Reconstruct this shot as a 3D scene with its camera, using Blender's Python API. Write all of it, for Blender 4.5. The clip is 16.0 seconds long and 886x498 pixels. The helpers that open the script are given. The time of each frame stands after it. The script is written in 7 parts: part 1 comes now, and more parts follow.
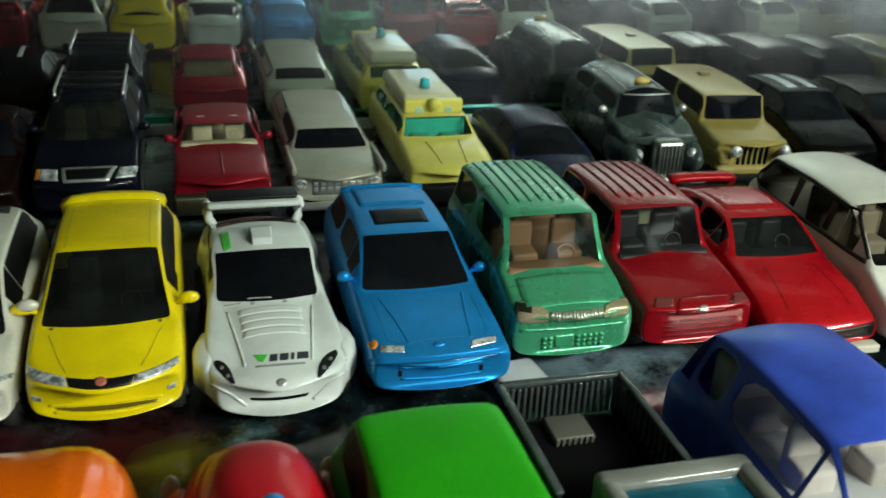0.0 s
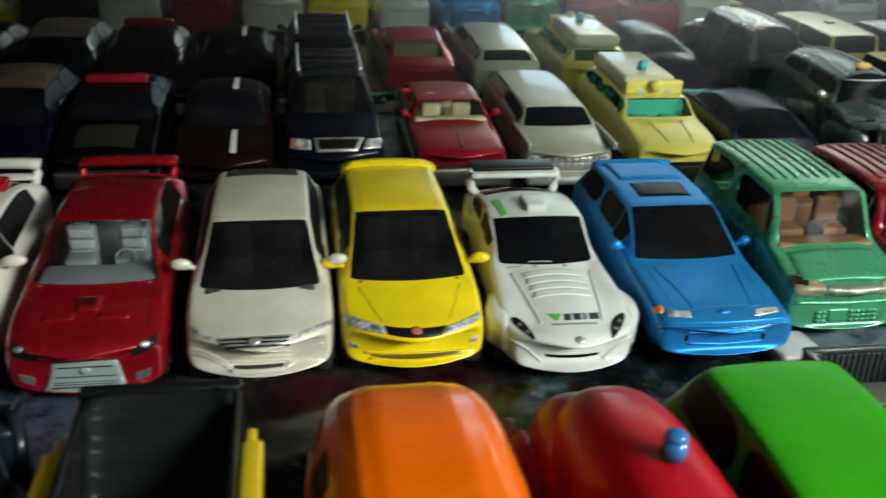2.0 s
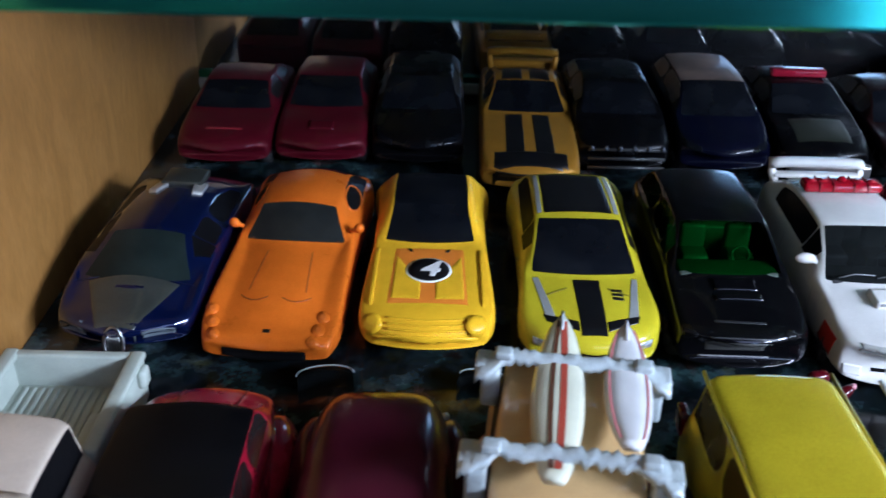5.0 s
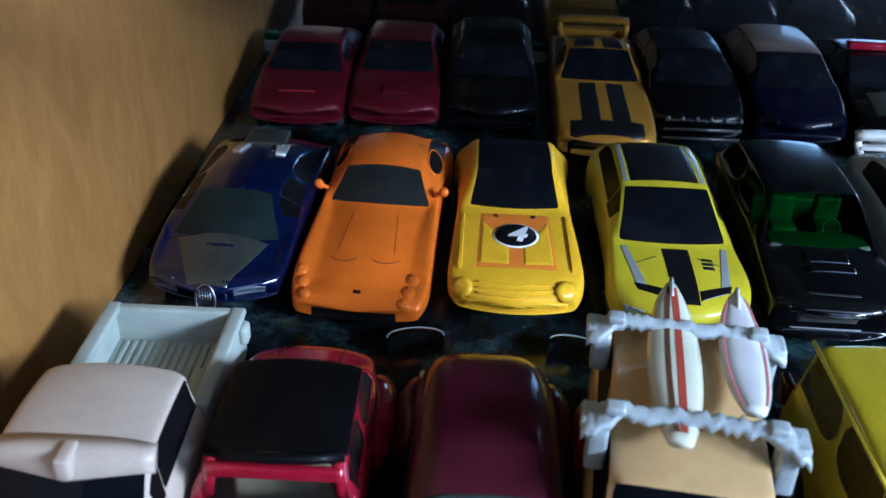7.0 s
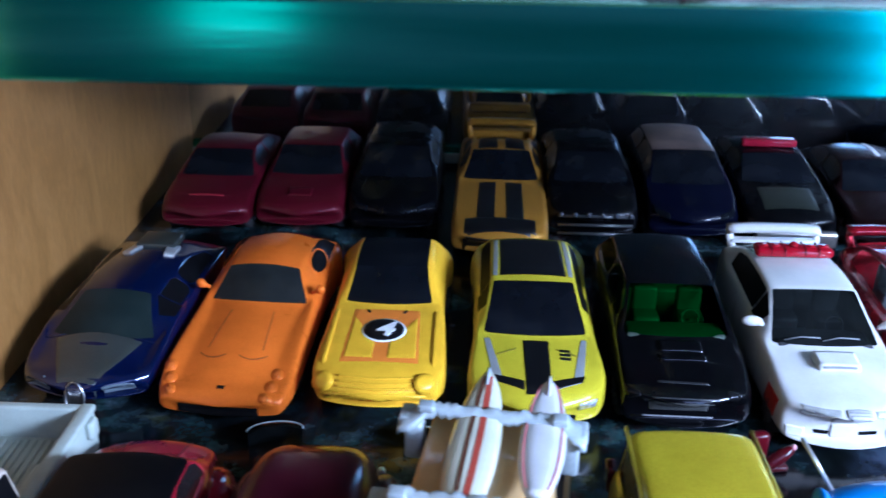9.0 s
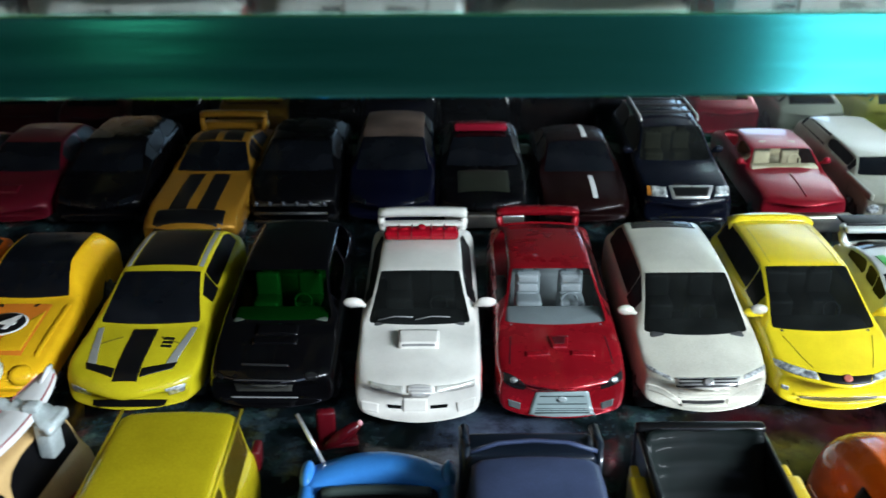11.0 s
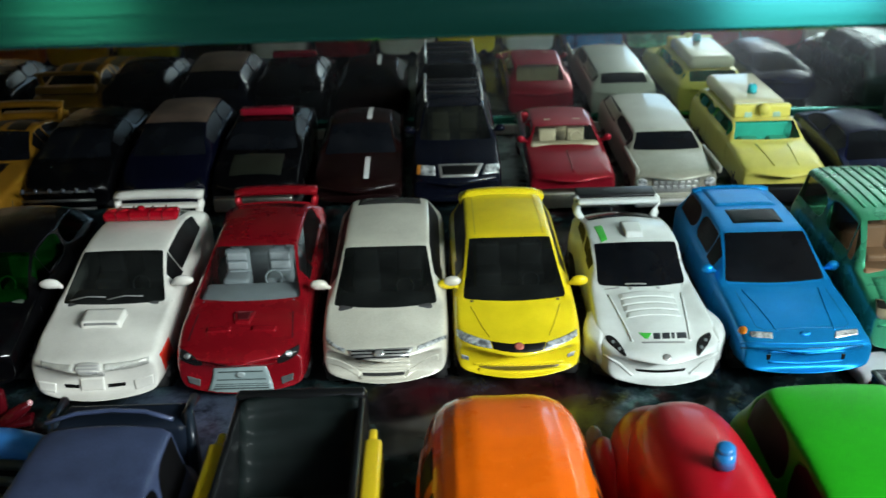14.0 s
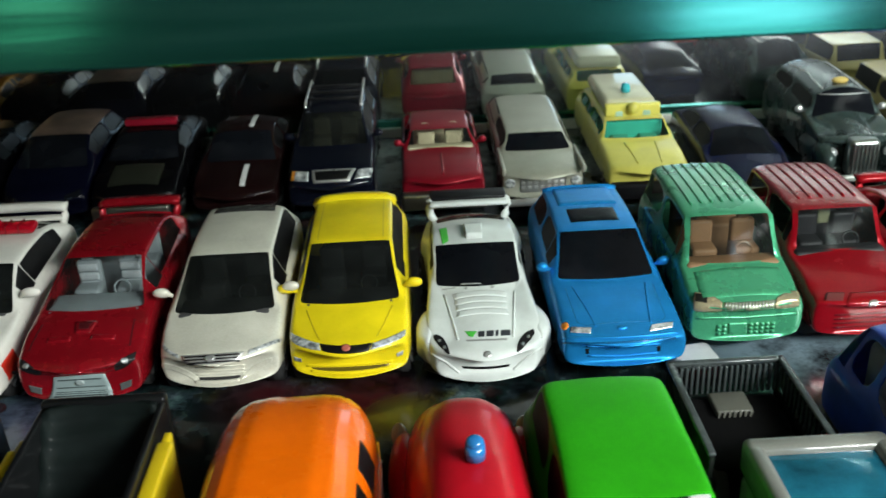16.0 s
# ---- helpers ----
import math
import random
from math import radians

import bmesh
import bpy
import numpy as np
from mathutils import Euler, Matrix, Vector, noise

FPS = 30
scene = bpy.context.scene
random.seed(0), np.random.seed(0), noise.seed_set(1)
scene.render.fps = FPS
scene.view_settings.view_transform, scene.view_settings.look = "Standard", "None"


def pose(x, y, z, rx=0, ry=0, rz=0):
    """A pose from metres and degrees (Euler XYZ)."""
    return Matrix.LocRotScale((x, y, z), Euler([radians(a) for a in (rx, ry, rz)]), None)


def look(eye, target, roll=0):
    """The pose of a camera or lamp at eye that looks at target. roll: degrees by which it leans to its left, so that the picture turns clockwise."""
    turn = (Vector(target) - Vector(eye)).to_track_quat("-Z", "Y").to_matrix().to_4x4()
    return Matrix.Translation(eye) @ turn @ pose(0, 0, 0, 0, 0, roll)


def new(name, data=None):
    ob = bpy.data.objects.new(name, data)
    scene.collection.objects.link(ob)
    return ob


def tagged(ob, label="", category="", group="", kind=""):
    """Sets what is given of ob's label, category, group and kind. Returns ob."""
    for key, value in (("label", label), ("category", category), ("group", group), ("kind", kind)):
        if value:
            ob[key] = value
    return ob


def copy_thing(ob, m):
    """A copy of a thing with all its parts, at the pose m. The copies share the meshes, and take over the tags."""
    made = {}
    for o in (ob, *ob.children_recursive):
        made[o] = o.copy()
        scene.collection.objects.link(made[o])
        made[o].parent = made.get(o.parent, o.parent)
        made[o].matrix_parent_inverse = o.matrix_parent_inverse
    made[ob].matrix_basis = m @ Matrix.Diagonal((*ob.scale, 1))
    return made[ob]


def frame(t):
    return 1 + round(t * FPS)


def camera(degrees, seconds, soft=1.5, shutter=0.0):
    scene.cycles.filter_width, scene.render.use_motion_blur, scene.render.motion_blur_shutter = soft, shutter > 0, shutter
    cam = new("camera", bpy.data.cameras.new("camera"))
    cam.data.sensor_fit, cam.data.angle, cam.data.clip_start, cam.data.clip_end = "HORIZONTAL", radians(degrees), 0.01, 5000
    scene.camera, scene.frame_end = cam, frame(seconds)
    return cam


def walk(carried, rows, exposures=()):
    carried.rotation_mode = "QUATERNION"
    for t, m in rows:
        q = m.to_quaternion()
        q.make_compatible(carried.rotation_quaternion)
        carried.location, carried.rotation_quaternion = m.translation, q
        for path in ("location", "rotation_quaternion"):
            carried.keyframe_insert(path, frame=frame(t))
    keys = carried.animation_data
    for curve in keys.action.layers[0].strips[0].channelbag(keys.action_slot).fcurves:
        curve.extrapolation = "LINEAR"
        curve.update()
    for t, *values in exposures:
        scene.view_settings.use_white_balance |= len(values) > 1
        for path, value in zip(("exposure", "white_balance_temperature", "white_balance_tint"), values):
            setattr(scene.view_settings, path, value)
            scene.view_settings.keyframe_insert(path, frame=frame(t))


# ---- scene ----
cam = camera(49.75, 16.0, 1.5, 0.35)
# seconds, eye (x, y, z), yaw to the left, pitch up, lean to the left
ROWS = [
    (0.0, 0.0194, -0.1619, 0.1140, -15.78, -24.93, 2.95),
    (0.5, 0.0098, -0.1643, 0.1131, -14.42, -24.92, 2.42),
    (1.0, 0.0042, -0.1645, 0.1150, -13.11, -25.01, 2.66),
    (1.5, -0.0072, -0.1642, 0.1139, -11.64, -25.11, 2.22),
    (2.0, -0.0225, -0.1636, 0.1102, -9.56, -25.51, 2.24),
    (2.5, -0.0514, -0.1644, 0.1132, -5.60, -26.53, 1.74),
    (3.0, -0.0675, -0.1606, 0.1121, -3.63, -27.39, 1.47),
    (3.5, -0.0913, -0.1620, 0.1145, -2.99, -28.33, 1.58),
    (4.0, -0.1356, -0.1676, 0.1232, -1.90, -28.86, 1.85),
    (4.5, -0.1726, -0.1700, 0.1301, -0.88, -29.21, 1.59),
    (5.0, -0.1980, -0.1708, 0.1287, -0.08, -29.13, 1.38),
    (5.2, -0.2032, -0.1709, 0.1272, -0.07, -29.32, 1.54),
    (7.3, -0.2138, -0.1723, 0.1260, 1.67, -30.80, 1.77),
    (7.5, -0.2141, -0.1735, 0.1258, 1.95, -29.92, 1.21),
    (8.0, -0.2145, -0.1796, 0.1297, 2.02, -25.86, 0.96),
    (8.5, -0.1991, -0.1778, 0.1296, 1.68, -25.52, 1.26),
    (9.0, -0.1798, -0.1779, 0.1300, 1.99, -24.84, 0.76),
    (9.5, -0.1489, -0.1751, 0.1285, 1.57, -25.05, 0.25),
    (10.0, -0.1168, -0.1754, 0.1333, 0.41, -25.34, -0.10),
    (10.2, -0.1131, -0.1802, 0.1350, -0.57, -25.68, 0.01),
    (12.3, -0.0573, -0.1856, 0.1315, 1.55, -25.71, -0.97),
    (12.5, -0.0574, -0.1871, 0.1313, 1.43, -25.78, -0.96),
    (13.0, -0.0463, -0.1893, 0.1323, 1.17, -25.80, -1.12),
    (13.5, -0.0309, -0.1867, 0.1328, 0.32, -25.76, -1.26),
    (14.0, -0.0177, -0.1857, 0.1279, -0.37, -25.79, -1.43),
    (14.5, -0.0059, -0.1869, 0.1311, -0.80, -25.86, -2.14),
    (15.0, 0.0023, -0.1905, 0.1319, -0.86, -25.92, -2.82),
    (15.5, 0.0089, -0.1928, 0.1331, -0.80, -26.00, -3.05),
    (16.0, 0.0195, -0.1934, 0.1322, -1.30, -26.06, -2.54),
]
EXPOSURES = ((0.0, -0.6, 7000, 15), (0.5, -0.53, 7000, 18), (1.5, -0.43, 7000, 25), (2.5, -0.12, 6900, 28), (4.0, 0.42, 6000, 30), (5.0, 0.78, 5250, 38), (7.5, 0.75, 4800, 32), (8.5, 0.84, 4560, 36), (9.0, 1.02, 4650, 40), (10.2, 0.68, 5600, 26), (12.5, 0.2, 6080, 31), (14.0, -0.03, 6330, 22), (16.0, -0.12, 6680, 24))
walk(cam, [(t, pose(x, y, z, 90 + pitch, 0, yaw) @ pose(0, 0, 0, 0, 0, roll)) for t, x, y, z, yaw, pitch, roll in ROWS], EXPOSURES)
cam.data.dof.use_dof, cam.data.dof.focus_distance, cam.data.dof.aperture_fstop = True, 0.215, 36.0

# ---- light: a cool tube over the right end of the cabinet, and the dim room in front ----
world = bpy.data.worlds.new("room_light")
scene.world = world
world.use_nodes = True
world.node_tree.nodes["Background"].inputs[0].default_value = (0.55, 0.7, 1.0, 1)
world.node_tree.nodes["Background"].inputs[1].default_value = 0.015


def area_lamp(name, eye, target, sx, sy, watts, color):
    data = bpy.data.lights.new(name, "AREA")
    data.shape, data.size, data.size_y, data.energy, data.color = "RECTANGLE", sx, sy, watts, color
    ob = new(name, data)
    ob.matrix_world = look(eye, target)
    return tagged(ob, kind="structure")


area_lamp("tube_light", (0.42, -0.36, 0.30), (0.18, -0.02, 0.0), 0.40, 0.07, 7.6, (0.84, 1.0, 0.92))
area_lamp("room_light", (0.25, -1.05, 0.80), (-0.15, 0.0, 0.0), 0.6, 0.3, 0.9, (0.72, 0.87, 1.0))



# ---- materials ----
def mat(name):
    m = bpy.data.materials.new(name)
    m.use_nodes = True
    return m, m.node_tree.nodes, m.node_tree.links, m.node_tree.nodes["Principled BSDF"]


def noise_node(nodes, links, scale, detail=4.0, coord="Object", rough=0.6):
    tc = nodes.new("ShaderNodeTexCoord")
    n = nodes.new("ShaderNodeTexNoise")
    n.inputs["Scale"].default_value, n.inputs["Detail"].default_value, n.inputs["Roughness"].default_value = scale, detail, rough
    links.new(tc.outputs[coord], n.inputs["Vector"])
    return n


def ramp(nodes, links, src, stops):
    r = nodes.new("ShaderNodeValToRGB")
    while len(r.color_ramp.elements) < len(stops):
        r.color_ramp.elements.new(0.5)
    for e, (p, c) in zip(r.color_ramp.elements, stops):
        e.position, e.color = p, (*c, 1)
    links.new(src, r.inputs[0])
    return r


def bump(nodes, links, src, b, strength, dist=0.0002):
    n = nodes.new("ShaderNodeBump")
    n.inputs["Strength"].default_value, n.inputs["Distance"].default_value = strength, dist
    links.new(src, n.inputs["Height"])
    links.new(n.outputs[0], b.inputs["Normal"])


CACHE = {}


def paint(color, rough=0.32, metal=0.0, coat=1.0, flake=0.1):
    """Diecast enamel: base colour with dust, faint flakes, orange peel and a clear coat."""
    key = ("paint", color, rough, metal, coat, flake)
    if key in CACHE:
        return CACHE[key]
    m, nodes, links, b = mat("enamel")
    dust = noise_node(nodes, links, 90, 6)
    fine = noise_node(nodes, links, 2600, 2)
    mix = nodes.new("ShaderNodeMix")
    mix.data_type = "RGBA"
    dark = tuple(c * (1 - flake) for c in color)
    light = tuple(min(1, c * (1 + flake) + 0.0003) for c in color)
    r = ramp(nodes, links, dust.outputs[0], ((0.32, dark), (0.68, light)))
    mix.blend_type = "OVERLAY"
    mix.inputs[0].default_value = 0.25 if metal else 0.12
    links.new(r.outputs[0], mix.inputs[6])
    links.new(fine.outputs[0], mix.inputs[7])
    links.new(mix.outputs[2], b.inputs["Base Color"])
    rr = nodes.new("ShaderNodeMapRange")
    rr.inputs[3].default_value, rr.inputs[4].default_value = rough * 0.75, rough * 1.4
    links.new(dust.outputs[0], rr.inputs[0])
    links.new(rr.outputs[0], b.inputs["Roughness"])
    b.inputs["Metallic"].default_value = metal
    b.inputs["Coat Weight"].default_value, b.inputs["Coat Roughness"].default_value = coat, 0.06
    b.inputs["Specular IOR Level"].default_value = 0.12 if coat > 0.0 else 0.4
    peel = noise_node(nodes, links, 500, 3)
    bump(nodes, links, peel.outputs[0], b, 0.10)
    CACHE[key] = m
    return m


def plastic(color, rough=0.4):
    return paint(color, rough, 0.0, 0.0, 0.15)


def chrome(color=(0.75, 0.76, 0.74), rough=0.22):
    return paint(color, rough, 1.0, 0.0, 0.2)


def dark_glass(color=(0.0024, 0.003, 0.0042)):
    key = ("dark", color)
    if key not in CACHE:
        m, nodes, links, b = mat("dark_window")
        n = noise_node(nodes, links, 60, 5)
        # paler mottling painted into the colour for faint reflections
        r = ramp(nodes, links, n.outputs[0], ((0.35, color), (0.58, tuple(c * 1.6 + 0.001 for c in color)), (0.8, tuple(c * 2.0 + 0.006 for c in color))))
        links.new(r.outputs[0], b.inputs["Base Color"])
        b.inputs["Specular IOR Level"].default_value = 0.14
        rr = nodes.new("ShaderNodeMapRange")
        rr.inputs[3].default_value, rr.inputs[4].default_value = 0.03, 0.09
        links.new(n.outputs[0], rr.inputs[0])
        links.new(rr.outputs[0], b.inputs["Roughness"])
        CACHE[key] = m
    return CACHE[key]


def clear_glass(tint=(0.85, 0.9, 0.88), dust=0.03, ior=1.11, gloss=(0.4, 0.42, 0.42)):
    """Clear plastic or glass; a thin uneven diffuse film paints a dusty sheen on it."""
    key = ("clear", tint, dust, ior)
    if key not in CACHE:
        m, nodes, links, _ = mat("clear_window")
        tr = nodes.new("ShaderNodeBsdfTransparent")
        tr.inputs[0].default_value = (*tint, 1)
        gl = nodes.new("ShaderNodeBsdfGlossy")
        gl.inputs[0].default_value = (*gloss, 1)
        gl.inputs["Roughness"].default_value = 0.08
        fr = nodes.new("ShaderNodeFresnel")
        fr.inputs[0].default_value = ior
        mx = nodes.new("ShaderNodeMixShader")
        links.new(fr.outputs[0], mx.inputs[0])
        links.new(tr.outputs[0], mx.inputs[1])
        links.new(gl.outputs[0], mx.inputs[2])
        # the film's pale colour stands for soft reflections on the windows
        film = nodes.new("ShaderNodeBsdfDiffuse")
        film.inputs[0].default_value = (0.42, 0.48, 0.45, 1)
        n = noise_node(nodes, links, 70, 5, rough=0.55)
        rr = nodes.new("ShaderNodeMapRange")
        rr.inputs[1].default_value, rr.inputs[2].default_value, rr.inputs[4].default_value = 0.25, 0.85, dust
        links.new(n.outputs[0], rr.inputs[0])
        top = nodes.new("ShaderNodeMixShader")
        links.new(rr.outputs[0], top.inputs[0])
        links.new(mx.outputs[0], top.inputs[1])
        links.new(film.outputs[0], top.inputs[2])
        links.new(top.outputs[0], nodes["Material Output"].inputs[0])
        CACHE[key] = m
    return CACHE[key]


# near-black that stands for the dark inside of openings and the clear tray
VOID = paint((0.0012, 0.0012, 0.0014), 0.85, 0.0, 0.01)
BLACK = plastic((0.004, 0.004, 0.0045), 0.35)
SIDE_DARK = paint((0.002, 0.002, 0.0025), 0.5, 0.0, 0.05)
MATT_BLACK = paint((0.005, 0.005, 0.006), 0.5, 0.0, 0.03)
RUBBER = plastic((0.012, 0.012, 0.012), 0.7)
CHROME = paint((0.62, 0.62, 0.60), 0.28, 0.7, 0.5, 0.25)


def lens_mat():
    m, nodes, links, b = mat("clear_lamp_lens")
    n = noise_node(nodes, links, 620, 4)
    r = ramp(nodes, links, n.outputs[0], ((0.36, (0.12, 0.13, 0.135)), (0.5, (0.45, 0.48, 0.48)), (0.62, (0.80, 0.82, 0.82))))
    links.new(r.outputs[0], b.inputs["Base Color"])
    b.inputs["Roughness"].default_value, b.inputs["Metallic"].default_value, b.inputs["Coat Weight"].default_value = 0.3, 0.35, 1.0
    bump(nodes, links, n.outputs[0], b, 0.4, 0.0003)
    return m


LAMP = lens_mat()


def wood_mat():
    m, nodes, links, b = mat("cabinet_wood")
    tc = nodes.new("ShaderNodeTexCoord")
    mp = nodes.new("ShaderNodeMapping")
    mp.inputs["Scale"].default_value = (40, 40, 16)
    links.new(tc.outputs["Object"], mp.inputs[0])
    n = nodes.new("ShaderNodeTexNoise")
    n.inputs["Scale"].default_value, n.inputs["Detail"].default_value, n.inputs["Distortion"].default_value = 3.0, 9, 1.2
    links.new(mp.outputs[0], n.inputs["Vector"])
    fine = nodes.new("ShaderNodeTexNoise")
    fine.inputs["Scale"].default_value, fine.inputs["Detail"].default_value = 22, 6
    links.new(mp.outputs[0], fine.inputs["Vector"])
    r = ramp(nodes, links, n.outputs[0], ((0.25, (0.235, 0.107, 0.020)), (0.5, (0.28, 0.130, 0.026)), (0.75, (0.33, 0.160, 0.037))))
    mix = nodes.new("ShaderNodeMix")
    mix.data_type, mix.blend_type = "RGBA", "OVERLAY"
    mix.inputs[0].default_value = 0.22
    links.new(r.outputs[0], mix.inputs[6])
    links.new(fine.outputs[0], mix.inputs[7])
    links.new(mix.outputs[2], b.inputs["Base Color"])
    b.inputs["Roughness"].default_value = 0.5
    bump(nodes, links, fine.outputs[0], b, 0.2)
    return m


def floor_mat():
    """Glass over a dark printed sheet with pale, teal, red and yellow blotches."""
    m, nodes, links, b = mat("printed_sheet_under_glass")
    big = noise_node(nodes, links, 55, 9, rough=0.7)
    hue = noise_node(nodes, links, 70, 4)
    r = ramp(nodes, links, big.outputs[0], ((0.42, (0.003, 0.004, 0.0045)), (0.51, (0.012, 0.017, 0.019)), (0.60, (0.05, 0.07, 0.075)), (0.70, (0.20, 0.23, 0.235))))
    h = ramp(nodes, links, hue.outputs[0], ((0.38, (0.8, 0.26, 0.22)), (0.47, (0.45, 0.85, 0.75)), (0.56, (0.72, 0.88, 1.0)), (0.66, (0.95, 0.80, 0.22))))
    mix = nodes.new("ShaderNodeMix")
    mix.data_type, mix.blend_type = "RGBA", "MULTIPLY"
    mix.inputs[0].default_value = 0.85
    links.new(r.outputs[0], mix.inputs[6])
    links.new(h.outputs[0], mix.inputs[7])
    tone = mix.outputs[2]
    tc = nodes.new("ShaderNodeTexCoord")
    # patches of colour in the sheet: middle, radius, colour
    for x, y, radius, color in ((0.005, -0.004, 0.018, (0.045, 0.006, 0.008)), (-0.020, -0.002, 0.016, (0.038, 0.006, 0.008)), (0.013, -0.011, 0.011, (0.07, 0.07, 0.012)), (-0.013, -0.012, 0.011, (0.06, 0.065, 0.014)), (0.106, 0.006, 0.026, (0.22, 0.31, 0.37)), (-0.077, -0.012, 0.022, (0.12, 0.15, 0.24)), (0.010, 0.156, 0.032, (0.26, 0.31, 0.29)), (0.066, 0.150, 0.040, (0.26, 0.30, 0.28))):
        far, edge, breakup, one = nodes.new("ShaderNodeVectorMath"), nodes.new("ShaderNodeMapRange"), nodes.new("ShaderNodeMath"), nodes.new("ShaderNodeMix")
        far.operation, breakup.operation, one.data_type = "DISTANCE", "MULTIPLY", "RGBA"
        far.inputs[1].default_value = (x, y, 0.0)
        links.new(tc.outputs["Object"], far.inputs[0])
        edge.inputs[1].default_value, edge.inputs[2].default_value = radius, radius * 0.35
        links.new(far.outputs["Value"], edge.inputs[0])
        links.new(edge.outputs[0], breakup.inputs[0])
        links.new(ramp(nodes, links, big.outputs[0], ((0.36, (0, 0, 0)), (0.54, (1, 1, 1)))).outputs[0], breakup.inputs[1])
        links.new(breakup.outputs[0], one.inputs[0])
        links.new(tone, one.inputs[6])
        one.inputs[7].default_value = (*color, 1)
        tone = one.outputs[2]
    links.new(tone, b.inputs["Base Color"])
    dust = noise_node(nodes, links, 140, 6)
    rr = nodes.new("ShaderNodeMapRange")
    rr.inputs[3].default_value, rr.inputs[4].default_value = 0.06, 0.28
    links.new(dust.outputs[0], rr.inputs[0])
    links.new(rr.outputs[0], b.inputs["Roughness"])
    return m


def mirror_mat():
    m, nodes, links, _ = mat("dusty_mirror_painted_haze")
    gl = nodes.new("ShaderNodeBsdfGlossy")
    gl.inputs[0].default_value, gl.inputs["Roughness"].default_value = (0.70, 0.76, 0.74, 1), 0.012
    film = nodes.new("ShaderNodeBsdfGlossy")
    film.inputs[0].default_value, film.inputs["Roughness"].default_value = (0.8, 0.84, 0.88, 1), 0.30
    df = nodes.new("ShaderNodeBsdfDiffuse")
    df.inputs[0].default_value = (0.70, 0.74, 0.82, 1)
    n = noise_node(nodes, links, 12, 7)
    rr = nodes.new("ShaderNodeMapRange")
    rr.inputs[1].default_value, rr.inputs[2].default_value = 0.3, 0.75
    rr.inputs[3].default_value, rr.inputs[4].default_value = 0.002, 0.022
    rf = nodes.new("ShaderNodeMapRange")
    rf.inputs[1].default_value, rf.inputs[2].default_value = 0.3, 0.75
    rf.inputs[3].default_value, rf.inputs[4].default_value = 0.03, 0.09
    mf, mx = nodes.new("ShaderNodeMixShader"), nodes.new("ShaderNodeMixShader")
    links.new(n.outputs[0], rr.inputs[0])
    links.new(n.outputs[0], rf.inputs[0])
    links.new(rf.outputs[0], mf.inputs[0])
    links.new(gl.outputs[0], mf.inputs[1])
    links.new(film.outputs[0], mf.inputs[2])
    # painted haze: the pale diffuse layer thickens towards the upper right
    tc, sx, haze_across = nodes.new("ShaderNodeTexCoord"), nodes.new("ShaderNodeSeparateXYZ"), nodes.new("ShaderNodeMapRange")
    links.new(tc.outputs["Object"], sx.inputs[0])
    links.new(sx.outputs[0], haze_across.inputs[0])
    haze_across.interpolation_type = "SMOOTHSTEP"
    haze_across.inputs[1].default_value, haze_across.inputs[2].default_value = -0.05, 0.26
    haze_across.inputs[3].default_value, haze_across.inputs[4].default_value = 0.4, 9.0
    haze_weight = nodes.new("ShaderNodeMath")
    haze_weight.operation = "MULTIPLY"
    links.new(rr.outputs[0], haze_weight.inputs[0])
    haze_up, lift = nodes.new("ShaderNodeMapRange"), nodes.new("ShaderNodeMath")
    links.new(sx.outputs[2], haze_up.inputs[0])
    haze_up.interpolation_type = "SMOOTHSTEP"
    haze_up.inputs[1].default_value, haze_up.inputs[2].default_value = 0.018, 0.052
    haze_up.inputs[3].default_value, haze_up.inputs[4].default_value = 0.22, 2.2
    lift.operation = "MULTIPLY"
    links.new(haze_across.outputs[0], lift.inputs[0])
    links.new(haze_up.outputs[0], lift.inputs[1])
    links.new(lift.outputs[0], haze_weight.inputs[1])
    links.new(haze_weight.outputs[0], mx.inputs[0])
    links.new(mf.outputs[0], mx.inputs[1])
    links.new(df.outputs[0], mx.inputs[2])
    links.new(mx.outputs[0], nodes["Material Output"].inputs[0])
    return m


def edge_mat():
    """The teal cut edge of thick float glass."""
    m, nodes, links, b = mat("teal_glass_edge")
    tc = nodes.new("ShaderNodeTexCoord")
    mp = nodes.new("ShaderNodeMapping")
    mp.inputs["Scale"].default_value = (9, 60, 160)
    links.new(tc.outputs["Object"], mp.inputs[0])
    n = nodes.new("ShaderNodeTexNoise")
    n.inputs["Scale"].default_value, n.inputs["Detail"].default_value = 1.0, 5
    links.new(mp.outputs[0], n.inputs["Vector"])
    r = ramp(nodes, links, n.outputs[0], ((0.35, (0.03, 0.34, 0.25)), (0.52, (0.07, 0.50, 0.39)), (0.68, (0.16, 0.70, 0.58))))
    links.new(r.outputs[0], b.inputs["Base Color"])
    b.inputs["Roughness"].default_value = 0.14
    b.inputs["Metallic"].default_value = 0.96
    bump(nodes, links, n.outputs[0], b, 0.15, 0.0006)
    return m


def plain(name, color, rough):
    m, nodes, links, b = mat(name)
    n = noise_node(nodes, links, 4, 6)
    r = ramp(nodes, links, n.outputs[0], ((0.3, tuple(c * 0.88 for c in color)), (0.7, color)))
    links.new(r.outputs[0], b.inputs["Base Color"])
    b.inputs["Roughness"].default_value = rough
    return m


